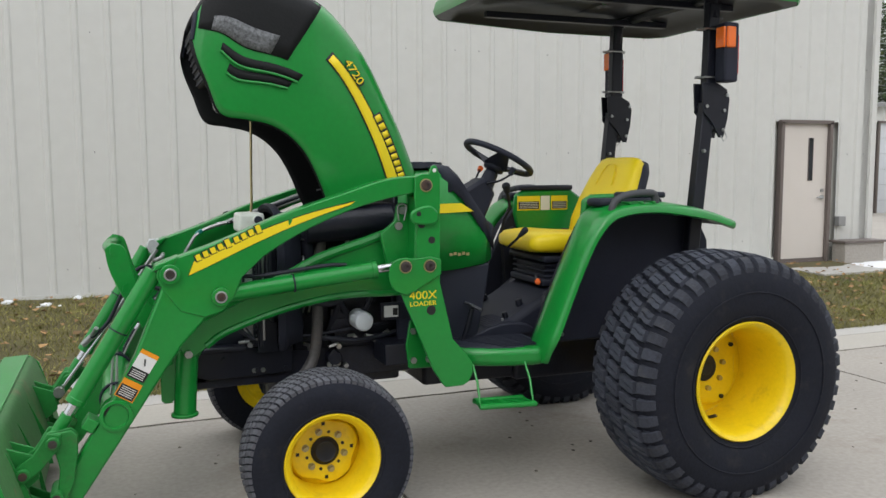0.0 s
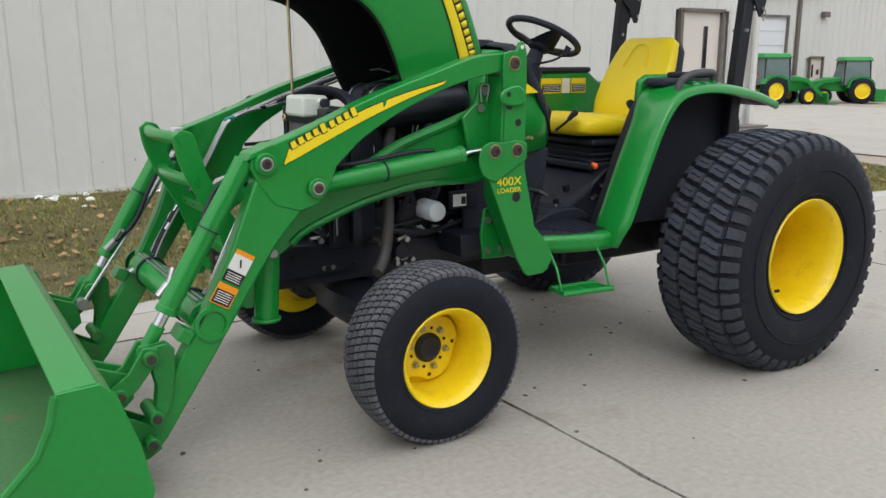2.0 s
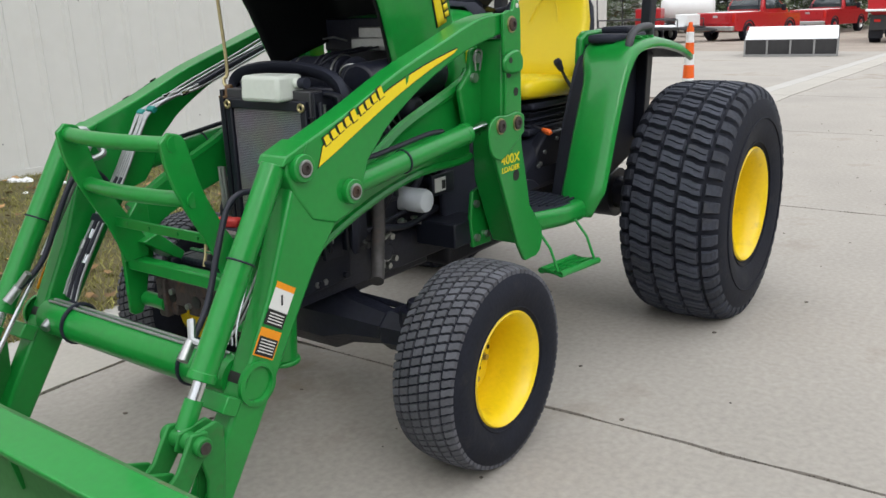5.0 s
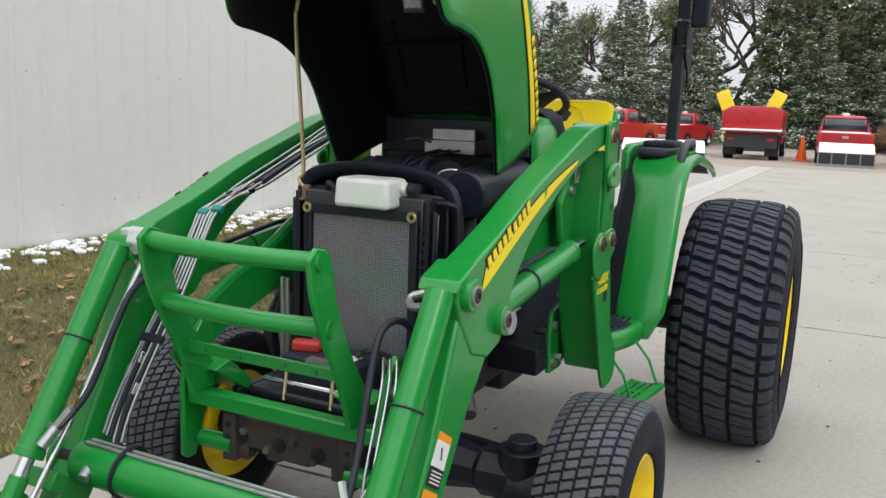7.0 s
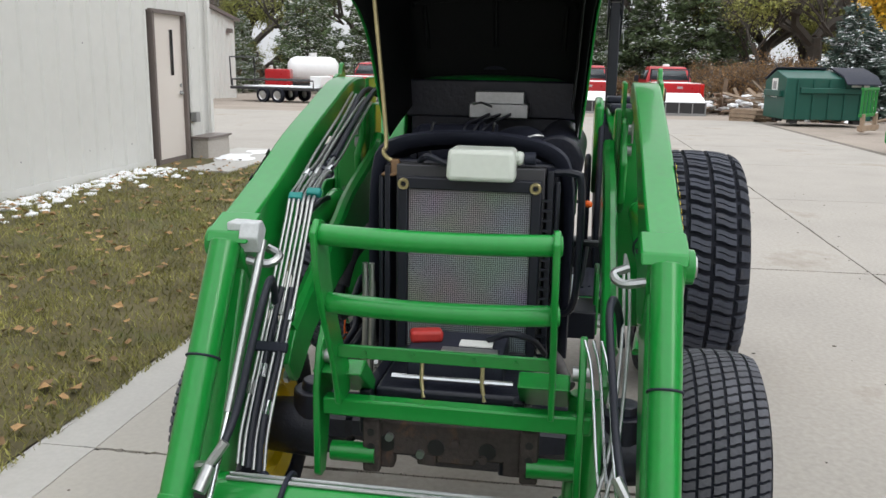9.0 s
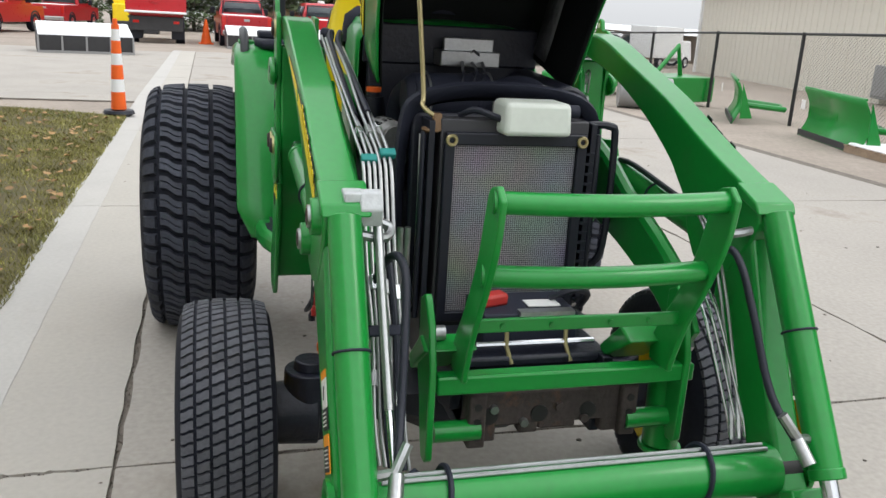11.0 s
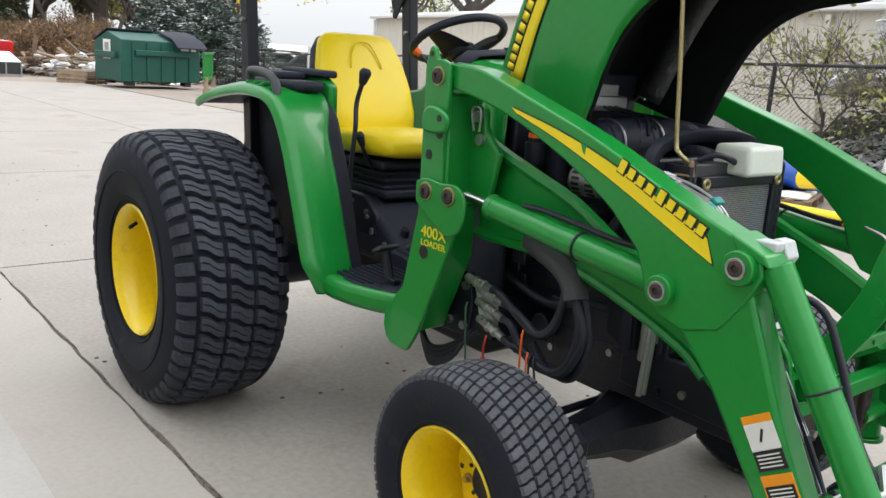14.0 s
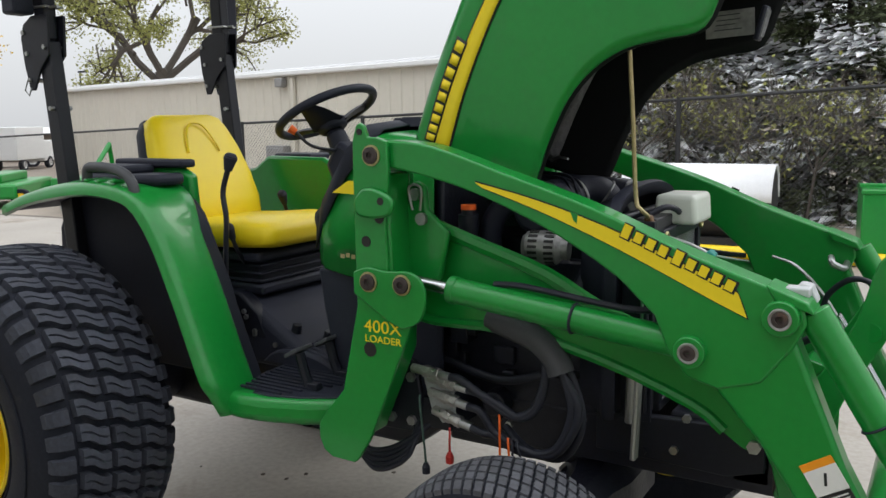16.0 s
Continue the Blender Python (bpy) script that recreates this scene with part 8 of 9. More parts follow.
def snow_plow(m, label):
    t = thing("plow_box", label, "snow plow", "snow plows", m)
    bm = prism(B(), [(0.55, 0.0), (0.60, 0.50), (-0.65, 0.78), (-0.65, 0.10)], -1.25, 1.25)
    b = part("plow_body", bm, DARK_STEEL, t, "dark folded plow blade", bevel=0.02)
    bm = prism(B(), [(0.62, 0.50), (0.60, 0.55), (-0.62, 0.84), (-0.68, 0.78)], -1.22, 1.22)
    part("snow_cover", bm, SNOW, t, "white snow lying on the plow", bevel=0.03)
    for y in (-1.22, -0.62, 0.0, 0.62, 1.22):
        part("blade_rib", box(B(), (0.60, y, 0.26), (0.05, 0.05, 0.50)), GREY_METAL, b)
    part("cutting_edge", box(B(), (0.60, 0, 0.05), (0.06, 2.5, 0.10)), GREY_METAL, b)
    part("hitch_frame", tube(B(), [(-0.6, 0.4, 0.4), (-1.2, 0.3, 0.5), (-1.2, -0.3, 0.5), (-0.6, -0.4, 0.4)], 0.05, 8), DARK_STEEL, t)


snow_plow(ground_pose(-30.0, 0.60, 3) @ Matrix.Diagonal((1, 0.76, 1, 1)), "snow-covered dark plow behind the red truck")
snow_plow(ground_pose(-29.9, 3.87, 4) @ Matrix.Diagonal((1, 0.82, 1, 1)), "snow-covered dark plow standing on gravel")
snow_plow(ground_pose(-22.0, -4.3, 12), "snow-covered dark plow beside the drive")


def cab_tractor(m, label):
    t = thing("cab_tractor", label, "tractor", "parked cab tractors", m)
    prism_b = prism(B(), [(-0.3, 0.6), (1.9, 0.65), (1.95, 1.15), (1.3, 1.35), (0.5, 1.35), (-0.3, 1.0)], -0.33, 0.33)
    part("hood", prism_b, GREEN, t, bevel=0.06)
    bm = B()
    rows = []
    for z, x0, x1, w in ((0.95, -0.75, 0.6, 0.62), (1.3, -0.8, 0.7, 0.66), (2.2, -0.7, 0.5, 0.58)):
        rows.append([(x0, w, z), (x0, -w, z), (x1, -w, z), (x1, w, z), (x0, w, z)])
    loft(bm, rows)
    part("cab_glass", bm, material("cab_glass", (0.15, 0.20, 0.20), 0.06, vary=0.1), t, "blue-grey cab windows")
    part("cab_roof", box(B(), (-0.1, 0, 2.30), (1.55, 1.35, 0.22), taper=(0.85, 0.85)), GREEN, t, bevel=0.05)
    for x in (-0.76, 0.58):
        for s in (1, -1):
            part("cab_post", tube(B(), [(x, s * 0.64, 1.0), (x * 0.93, s * 0.60, 2.22)], 0.04, 8), BLACK, t)
    for s in (1, -1):
        road_wheel(t, -0.3, s * 0.78, 0.66, 0.42, YELLOW)
        road_wheel(t, 1.55, s * 0.70, 0.40, 0.30, YELLOW)
        part("fender", prism(B(), curve2([(0.45, 0.8), (0.3, 1.25), (-0.2, 1.42), (-0.7, 1.3), (-0.95, 1.0)], 3) + [(-0.85, 1.0), (-0.2, 1.34), (0.25, 1.18), (0.36, 0.8)], s * 0.55, s * 0.95), GREEN, t)
        part("loader_arm", prism(B(), [(0.7, 1.35), (1.6, 1.25), (2.5, 0.5), (2.6, 0.3), (2.4, 0.35), (1.5, 1.05), (0.7, 1.15)], s * 0.50, s * 0.60), GREEN, t, bevel=0.02)
    part("bucket", prism(B(), [(2.5, 0.55), (2.6, 0.02), (3.2, 0.0), (3.15, 0.06), (2.68, 0.1), (2.6, 0.55)], -0.85, 0.85), GREEN, t, bevel=0.01)
    part("rear_box", prism(B(), [(-1.0, 0.1), (-1.6, 0.1), (-1.6, 0.75), (-1.0, 0.75)], -0.75, 0.75), GREEN, t, bevel=0.03)
    for z, x in ((0.45, -1.61), (1.45, -0.83)):
        bm = B()
        v = [bm.verts.new((x, y, z + h)) for y, h in ((-0.20, -0.16), (0.20, -0.16), (0, 0.2))]
        w = [bm.verts.new((x + 0.02, p.co.y, p.co.z)) for p in v]
        bm.faces.new(v)
        bm.faces.new(w[::-1])
        part("slow_sign", bm, ORANGE, t, "orange slow-vehicle triangle")


cab_tractor(ground_pose(-23.2, -16.5, 160) @ Matrix.Scale(0.76, 4), "green cab tractor with yellow wheels parked before the shop")
cab_tractor(ground_pose(-27.5, -16.1, 322) @ Matrix.Scale(0.73, 4), "green cab tractor with loader parked facing away")

# trailer with white tank
t = thing("utility_trailer", "black utility trailer with low rails on gravel", "trailer", at=ground_pose(-33.4, -13.4, 75))
part("deck", box(B(), (0, 0, 0.62), (4.6, 2.0, 0.12)), DARK_STEEL, t, bevel=0.02)
for s in (1, -1):
    part("side_rail", tube(B(), [(-2.2, s * 0.95, 0.68), (-2.2, s * 0.95, 1.0), (2.2, s * 0.95, 1.0), (2.2, s * 0.95, 0.68)], 0.03, 8), DARK_STEEL, t)
    for x in (-0.4, 0.4):
        road_wheel(t, x, s * 1.05, 0.33, 0.2)
part("ramp", tube(B(), [(-2.3, -0.9, 0.7), (-2.35, -0.9, 2.0), (-2.35, 0.9, 2.0), (-2.3, 0.9, 0.7)], 0.035, 8), DARK_STEEL, t)
part("deck_snow", box(B(), (0.2, 0, 0.70), (3.8, 1.7, 0.05)), SNOW, t, bevel=0.02)
part("toolbox", box(B(), (1.9, 0.2, 0.95), (0.6, 1.0, 0.5)), WHITE_PAINT, t, bevel=0.04)
part("drawbar", tube(B(), [(2.3, 0.8, 0.6), (3.5, 0, 0.55), (2.3, -0.8, 0.6)], 0.04, 8), DARK_STEEL, t)
t = thing("tank_trailer", "white nurse tank on a black trailer frame", "tank", at=ground_pose(-41.1, -14.5, 20))
bm = B()
lathe(bm, [(-1.4, 0.001), (-1.38, 0.4), (-1.2, 0.65), (-0.9, 0.75), (0.9, 0.75), (1.2, 0.65), (1.38, 0.4), (1.4, 0.001)], (0, 0, 1.45), 28)
part("tank", bm, WHITE_PAINT, t, "round white tank")
part("tank_neck", cyl(B(), (0, 0, 2.15), (0, 0, 2.4), 0.2, seg=14), WHITE_PAINT, t)
part("frame", box(B(), (0, 0, 0.62), (1.2, 3.2, 0.14)), DARK_STEEL, t)
for s in (1, -1):
    road_wheel(t, 0.5, s * 1.0, 0.36, 0.25)
    road_wheel(t, -0.5, s * 1.0, 0.36, 0.25)
t = thing("red_container", "small red steel tank skid beside the trailer", "tank", at=ground_pose(-38.7, -15.6, 10))
part("body", box(B(), (0, 0, 1.0), (1.0, 1.3, 1.0)), RED, t, bevel=0.05)
part("skid", box(B(), (0, 0, 0.25), (1.2, 1.5, 0.5)), DARK_STEEL, t)

# yellow tree-spade arms over a machine behind the trucks
t = thing("tree_spade", "yellow tree-spade blades standing behind the trucks", "attachment", at=ground_pose(-44, -4.6, 0))
for s in (1, -1):
    bm = prism(B(), [(-0.1, 1.4), (0.1, 1.4), (0.12, 3.0), (0.0, 3.3), (-0.12, 3.0)], -0.35, 0.35)
    bmesh.ops.rotate(bm, verts=bm.verts, cent=(0, 0, 1.4), matrix=Matrix.Rotation(s * -0.42, 3, "X"))
    bmesh.ops.translate(bm, verts=bm.verts, vec=(0, s * 0.75, 0))
    part("spade_blade", bm, YELLOW, t, bevel=0.03)
part("spade_frame", box(B(), (0, 0, 1.0), (1.2, 2.4, 0.9)), YELLOW, t, bevel=0.06)
part("skid", box(B(), (0, 0, 0.3), (1.6, 2.0, 0.6)), DARK_STEEL, t, bevel=0.04)

# traffic channelizer by the turf and a far cone
CONE_ORANGE = material("traffic_orange", (0.80, 0.12, 0.012), 0.5, vary=0.08)
t = thing("traffic_channelizer", "tall orange and white banded traffic post at the turf's end", "traffic post", at=Matrix.Translation((-7.44, -1.97, 0.035)))
zs = [0.0, 0.06, 0.28, 0.44, 0.62, 0.76, 0.92, 1.06, 1.12]
part("base", cyl(B(), (0, 0, 0), (0, 0, 0.05), 0.20, 0.18, 20), BLACK, t, bevel=0.01)
for k in range(7):
    z0, z1 = zs[k + 1], zs[k + 2]
    r0, r1 = 0.098 - 0.045 * z0, 0.098 - 0.045 * z1
    part("white_band" if k % 2 else "orange_band", cyl(B(), (0, 0, z0), (0, 0, z1), r0, r1, 24), WHITE_PAINT if k % 2 else CONE_ORANGE, t)
part("grip", cyl(B(), (0, 0, 1.12), (0, 0, 1.19), 0.03, 0.028, 14), CONE_ORANGE, t, bevel=0.008)
t = thing("traffic_cone", "orange traffic cone on gravel between trucks", "traffic cone", at=ground_pose(-33.0, -1.1, 0))
part("cone", cyl(B(), (0, 0, 0.05), (0, 0, 1.0), 0.22, 0.04, 20), CONE_ORANGE, t)
part("base", box(B(), (0, 0, 0.025), (0.6, 0.6, 0.05)), CONE_ORANGE, t, bevel=0.01)

# dumpster
DUMP_GREEN = material("dumpster_green", (0.008, 0.075, 0.055), 0.45, vary=0.15, scale=3, stain=(0.06, 0.05, 0.04), stain_amount=0.4, stain_scale=3)
t = thing("dumpster", "dark green steel dumpster with sloped open lid", "dumpster", at=ground_pose(-24.5, 7.65, 8, 0.1) @ Matrix.Scale(1.08, 4))
prof = [(-0.85, 0.12), (0.85, 0.12), (0.85, 1.30), (0.0, 1.52), (-0.85, 1.20)]
bm = B()
prism(bm, [(x, z) for x, z in prof], -1.25, 1.25)
bmesh.ops.rotate(bm, verts=bm.verts, cent=(0, 0, 0), matrix=Matrix.Rotation(0, 3, "Z"))
body = part("body", bm, DUMP_GREEN, t, bevel=0.02)
for y in (-0.9, -0.45, 0.0, 0.45, 0.9):
    part("stiffener", box(B(), (0.87, y, 0.7), (0.04, 0.06, 1.1)), DUMP_GREEN, body)
part("side_pocket", box(B(), (0.90, 0.0, 0.95), (0.10, 1.7, 0.16)), DUMP_GREEN, body, bevel=0.02)
for s in (1, -1):
    part("fork_pocket", box(B(), (0.0, s * 1.30, 0.85), (1.3, 0.12, 0.18)), DUMP_GREEN, body, bevel=0.02)
part("paper_sign", box(B(), (0.0, -1.262, 1.0), (0.45, 0.012, 0.55)), STICKER_WHITE, body, "white notice on the dumpster side")
part("notice_bars", box(B(), (0.0, -1.270, 1.08), (0.25, 0.006, 0.22)), GREY_METAL, body)
part("name_plate", box(B(), (0.862, 0.85, 1.15), (0.012, 0.5, 0.18)), STICKER_WHITE, body)
bm = prism(B(), [(-0.9, 1.22), (0.0, 1.56), (0.0, 1.60), (-0.92, 1.27)], -1.27, 0.2)
part("lid", bm, PLASTIC, body, "black plastic lid", bevel=0.01)
bm = prism(B(), [(0.0, 1.56), (0.9, 1.34), (1.25, 1.12), (1.25, 1.16), (0.92, 1.39), (0.0, 1.61)], 0.3, 1.27)
part("lid", bm, PLASTIC, body, "black plastic lid hanging open", bevel=0.01)
for s in (1, -1):
    for x in (-0.6, 0.6):
        part("skid_foot", box(B(), (x, s * 0.9, 0.06), (0.3, 0.2, 0.12)), DARK_STEEL, body)

# pile of boards, brush and snow beyond the dumpster, and stacked pallets
WOOD = material("weathered_wood", (0.23, 0.17, 0.12), 0.85, vary=0.3, scale=6, fine=40, island=0.4)
rng = random.Random(77)
bm = B()
for k in range(170):
    u, v = rng.uniform(-4.2, 4.2), rng.uniform(-1.2, 1.2)
    h = max(0.05, (1 - (u / 4.4) ** 2) * 0.9 * rng.random())
    L = rng.uniform(0.5, 2.0)
    box(bm, (u, v, h), (L, rng.uniform(0.06, 0.22), rng.uniform(0.02, 0.08)), Euler((rng.gauss(0, 0.3), rng.gauss(0, 0.35), rng.uniform(0, 3.14))).to_matrix())
pile = finish(bm, "scrap_pile", WOOD, smooth=False)
pile.matrix_world = ground_pose(-30.6, 7.5, 28)
tagged(pile, "low heap of scrap boards and brush", "scrap heap", kind="stuff")
bm = B()
for k in range(130):
    u, v = rng.uniform(-4.4, 4.4), rng.uniform(-1.3, 1.3)
    lump(bm, (u, v, max(0.05, (1 - (u / 4.4) ** 2) * 0.85 * rng.random())), rng.uniform(0.10, 0.32), 0.4, 5000 + k)
snowp = finish(bm, "pile_snow", SNOW)
snowp.matrix_world = ground_pose(-30.6, 7.5, 28)
tagged(snowp, "clumps of snow over the scrap heap", "snow", kind="stuff")


def pallet(m, label="weathered wooden pallet dusted with snow", snow=False):
    t = thing("pallet", label, "pallet", "pallets", m)
    for k in range(6):
        part("deck_board", box(B(), (-0.5 + 0.2 * k, 0, 0.125), (0.10, 1.2, 0.02)), WOOD, t)
    for y in (-0.55, 0, 0.55):
        part("stringer", box(B(), (0, y, 0.06), (1.1, 0.05, 0.11)), WOOD, t)
    if snow:
        part("snow_cover", box(B(), (0, 0, 0.155), (1.0, 1.1, 0.05)), SNOW, t, "snow on the pallet", bevel=0.03)
    return t


p0 = pallet(ground_pose(-26.3, 6.1, 35), snow=False)
for k in range(1, 3):
    copy_thing(p0, ground_pose(-26.3 + 0.03 * (k % 2), 6.1, 35 + 3 * (k % 3), 0.14 * k))
ps = pallet(ground_pose(-3.6, 8.0, 10), snow=True)
copy_thing(ps, ground_pose(-5.2, 8.15, -6) @ Matrix.Scale(0.8, 4))
copy_thing(ps, ground_pose(-2.2, 7.75, 20))
# fork frame on a wooden stand
t = thing("fork_frame", "green pallet-fork frame on a wooden stand", "attachment", at=ground_pose(-20.5, 8.0, 55, 0.1))
for y in (-0.55, -0.28, 0, 0.28, 0.55):
    part("upright", box(B(), (0, y, 0.75), (0.06, 0.05, 0.75)), GREEN_WORN, t, bevel=0.008)
for z in (0.42, 1.12):
    part("cross_bar", box(B(), (0, 0, z), (0.08, 1.25, 0.08)), GREEN_WORN, t, bevel=0.01)
for y in (-0.5, 0.5):
    part("stand_leg", box(B(), (0.05, y, 0.22), (0.10, 0.10, 0.48)), WOOD, t)
part("stand_beam", box(B(), (0.05, 0, 0.08), (0.14, 1.3, 0.14)), WOOD, t)

# green implements along the fence
def blade_attachment(m, label, w=2.0, h=0.75):
    t = thing("dozer_blade", label, "attachment", "green attachments", m)
    prof = [(0.10 * math.sin(math.pi * k / 8) * 1.4, h * k / 8) for k in range(9)]
    bm = B()
    loft(bm, [[(x, y, z) for x, z in prof] for y in (-w / 2, 0, w / 2)])
    b = part("blade", bm, GREEN, t, "curved green blade", solid=0.02)
    for y in (-w / 2, w / 2, 0):
        part("gusset", prism(B(), [(0.12, 0.1), (0.10, h - 0.05), (0.32, 0.12)], y - 0.012, y + 0.012), GREEN, t)
    part("top_edge", tube(B(), [(0.01, -w / 2, h), (0.01, w / 2, h)], 0.018, 8), GREEN, t)
    part("push_frame", tube(B(), [(0.15, -0.4, 0.3), (0.9, -0.3, 0.25), (0.9, 0.3, 0.25), (0.15, 0.4, 0.3)], 0.05, 8), GREEN, t)
    part("wear_edge", box(B(), (0.0, 0, 0.05), (0.03, w, 0.10)), DARK_STEEL, t)
    part("sticker", box(B(), (-0.145, w * 0.32, h * 0.68), (0.006, 0.14, 0.14)), STICKER_WHITE, t)
    return t


b0 = blade_attachment(ground_pose(-6.4, 8.0, 75), "curved green dozer blade leaning by the fence")
copy_thing(b0, ground_pose(-9.4, 8.3, 60))
t = thing("box_scraper", "green box scraper implement near the fence", "attachment", "green attachments", at=ground_pose(-11.6, 8.2, 20))
part("box", prism(B(), [(-0.5, 0.1), (0.5, 0.1), (0.5, 0.6), (-0.5, 0.6)], -0.9, 0.9), GREEN, t, bevel=0.02)
part("hitch_mast", tube(B(), [(0.0, -0.4, 0.6), (0.2, 0, 1.2), (0.0, 0.4, 0.6)], 0.05, 8), GREEN, t)
t = thing("mower_deck", "low green finishing mower parked along the fence", "attachment", "green attachments", at=ground_pose(-14.0, 7.6, 40))
part("deck", box(B(), (0, 0, 0.35), (1.3, 2.4, 0.3)), GREEN, t, bevel=0.06)
part("drive_cover", box(B(), (0, 0, 0.58), (0.5, 1.6, 0.18)), GREEN, t, bevel=0.04)
for s in (1, -1):
    road_wheel(t, 0.7, s * 1.1, 0.2, 0.12, YELLOW)
t = thing("grey_drum", "dull grey steel drum lying near the fence", "drum", at=ground_pose(-10.6, 7.2, 70))
part("shell", cyl(B(), (-0.5, 0, 0.3), (0.5, 0, 0.3), 0.3, seg=28), GREY_METAL, t, bevel=0.02)
# blue auger implement on pallet and yellow pipe
BLUE = material("blue_paint", (0.015, 0.075, 0.36), 0.4, vary=0.12, coat=0.2)
t = thing("blue_implement", "blue tubular implement with yellow guard on blocks", "attachment", at=ground_pose(-2.55, 7.95, 170))
part("tube", cyl(B(), (-0.7, 0, 0.36), (0.65, 0, 0.36), 0.16, seg=24), BLUE, t, bevel=0.01)
part("hopper", box(B(), (0.75, 0, 0.38), (0.45, 0.5, 0.34), taper=(1.2, 1.2)), BLUE, t, bevel=0.03)
part("shelf", box(B(), (-0.1, -0.25, 0.2), (1.2, 0.3, 0.10)), BLUE, t, bevel=0.01)
part("snow_cover", box(B(), (-0.05, -0.27, 0.27), (0.6, 0.24, 0.05)), SNOW, t, "snow on the shelf", bevel=0.02)
part("pto_guard", cyl(B(), (-0.7, 0, 0.36), (-0.95, 0, 0.34), 0.15, 0.10, 16), YELLOW, t)
for x in (-0.5, 0.6):
    part("block", box(B(), (x, 0, 0.09), (0.25, 0.6, 0.18)), WOOD, t)
t = thing("yellow_pipe", "yellow steel pipe lying on the gravel", "pipe", at=ground_pose(-1.2, 6.9, 4))
part("pipe", cyl(B(), (-1.2, 0, 0.08), (3.5, 0, 0.08), 0.07, seg=18), YELLOW, t)
# roll with snow and green hopper seen past the boom
t = thing("white_roller", "snow-topped dark roller drum by the fence", "roller", at=ground_pose(0.2, 7.6, 4) @ Matrix.Scale(0.76, 4))
part("drum", cyl(B(), (-1.1, 0, 0.75), (1.1, 0, 0.75), 0.55, seg=32), DARK_STEEL, t, bevel=0.02)
bm = B()
rows = []
for x in (-1.12, 1.12):
    rows.append([(x, 0.585 * math.cos(a), 0.75 + 0.60 * math.sin(a)) for a in [0.12 + 2.9 * k / 12 for k in range(13)]])
loft(bm, rows)
part("snow_cover", bm, SNOW, t, "thick snow on the drum", solid=0.03)
part("stand", box(B(), (0, 0, 0.12), (2.0, 0.8, 0.26)), DARK_STEEL, t)
t = thing("green_hopper", "green steel box with white label behind the fence", "hopper", "green attachments", at=ground_pose(2.45, 7.75, 8) @ Matrix.Scale(0.9, 4))
part("bin", prism(B(), [(-0.6, 0.12), (0.6, 0.12), (0.6, 0.85), (-0.6, 0.85)], -0.5, 0.5), GREEN, t, bevel=0.02)
part("rim", tube(B(), [(-0.6, -0.5, 0.86), (0.6, -0.5, 0.86), (0.6, 0.5, 0.86), (-0.6, 0.5, 0.86)], 0.03, 8, closed=True), GREEN, t)
part("label", box(B(), (-0.2, -0.506, 0.62), (0.16, 0.008, 0.14)), STICKER_WHITE, t)
for s in (1, -1):
    part("foot", box(B(), (s * 0.45, 0, 0.06), (0.15, 0.9, 0.12)), GREEN, t)
# white truck and cars beyond the far fence
t = thing("box_truck", "white box truck beyond the fence", "truck", at=ground_pose(-30.2, 18.3, -60) @ Matrix.Scale(0.62, 4))
part("cargo_box", box(B(), (0.8, 0, 1.75), (3.6, 2.1, 2.1)), WHITE_PAINT, t, bevel=0.04)
part("cab", box(B(), (-1.9, 0, 1.2), (1.6, 1.9, 1.4), taper=(0.75, 0.9)), WHITE_PAINT, t, bevel=0.08)
part("windscreen", box(B(), (-2.45, 0, 1.6), (0.25, 1.6, 0.5)), AUTO_GLASS, t)
for s in (1, -1):
    for x in (-1.8, 1.6):
        road_wheel(t, x, s * 0.85, 0.4, 0.28)
for k, (x, y, a, mt) in enumerate(((-35.5, 17.9, 60, SILVER), (-33.4, 19.0, 65, DARK_STEEL))):
    t = thing("car", "parked car dusted with snow beyond the fence", "car", "cars beyond the fence", ground_pose(x, y, a))
    bm = prism(B(), [(-2.2, 0.4), (-2.2, 0.8), (-1.3, 0.92), (-0.8, 1.35), (0.8, 1.38), (1.5, 0.95), (2.2, 0.85), (2.2, 0.4)], -0.85, 0.85)
    part("body", bm, mt, t, bevel=0.08)
    part("windows", prism(B(), [(-1.15, 0.93), (-0.75, 1.28), (0.75, 1.30), (1.3, 0.95)], -0.86, 0.86), AUTO_GLASS, t)
    part("roof_snow", box(B(), (0, 0, 1.39), (1.4, 1.4, 0.05)), SNOW, t, bevel=0.02)
    for s in (1, -1):
        for xx in (-1.4, 1.4):
            road_wheel(t, xx, s * 0.75, 0.32, 0.22)


# ---- trees and shrubs ----
NEEDLE = material("conifer_needles", (0.115, 0.160, 0.075), 0.65, vary=0.35, scale=0.6, fine=5, island=0.45)
NEEDLE_BLUE = material("spruce_needles", (0.070, 0.105, 0.085), 0.65, vary=0.3, scale=0.8, fine=5, island=0.4)
NEEDLE_OLIVE = material("cedar_sprays", (0.060, 0.075, 0.032), 0.65, vary=0.35, scale=0.9, fine=8, island=0.5)
LEAF_OLIVE = material("olive_leaves", (0.29, 0.30, 0.085), 0.6, vary=0.3, scale=0.5, fine=6, island=0.4)
LEAF_HAZE = material("thin_olive_leaves", (0.17, 0.19, 0.08), 0.65, vary=0.3, scale=0.5, fine=6, island=0.4)
LEAF_YELLOW = material("yellow_leaves", (0.72, 0.48, 0.05), 0.6, vary=0.25, scale=0.6, fine=6, island=0.35)
LEAF_RUST = material("rust_leaves", (0.26, 0.15, 0.06), 0.65, vary=0.3, scale=0.7, fine=6, island=0.4)
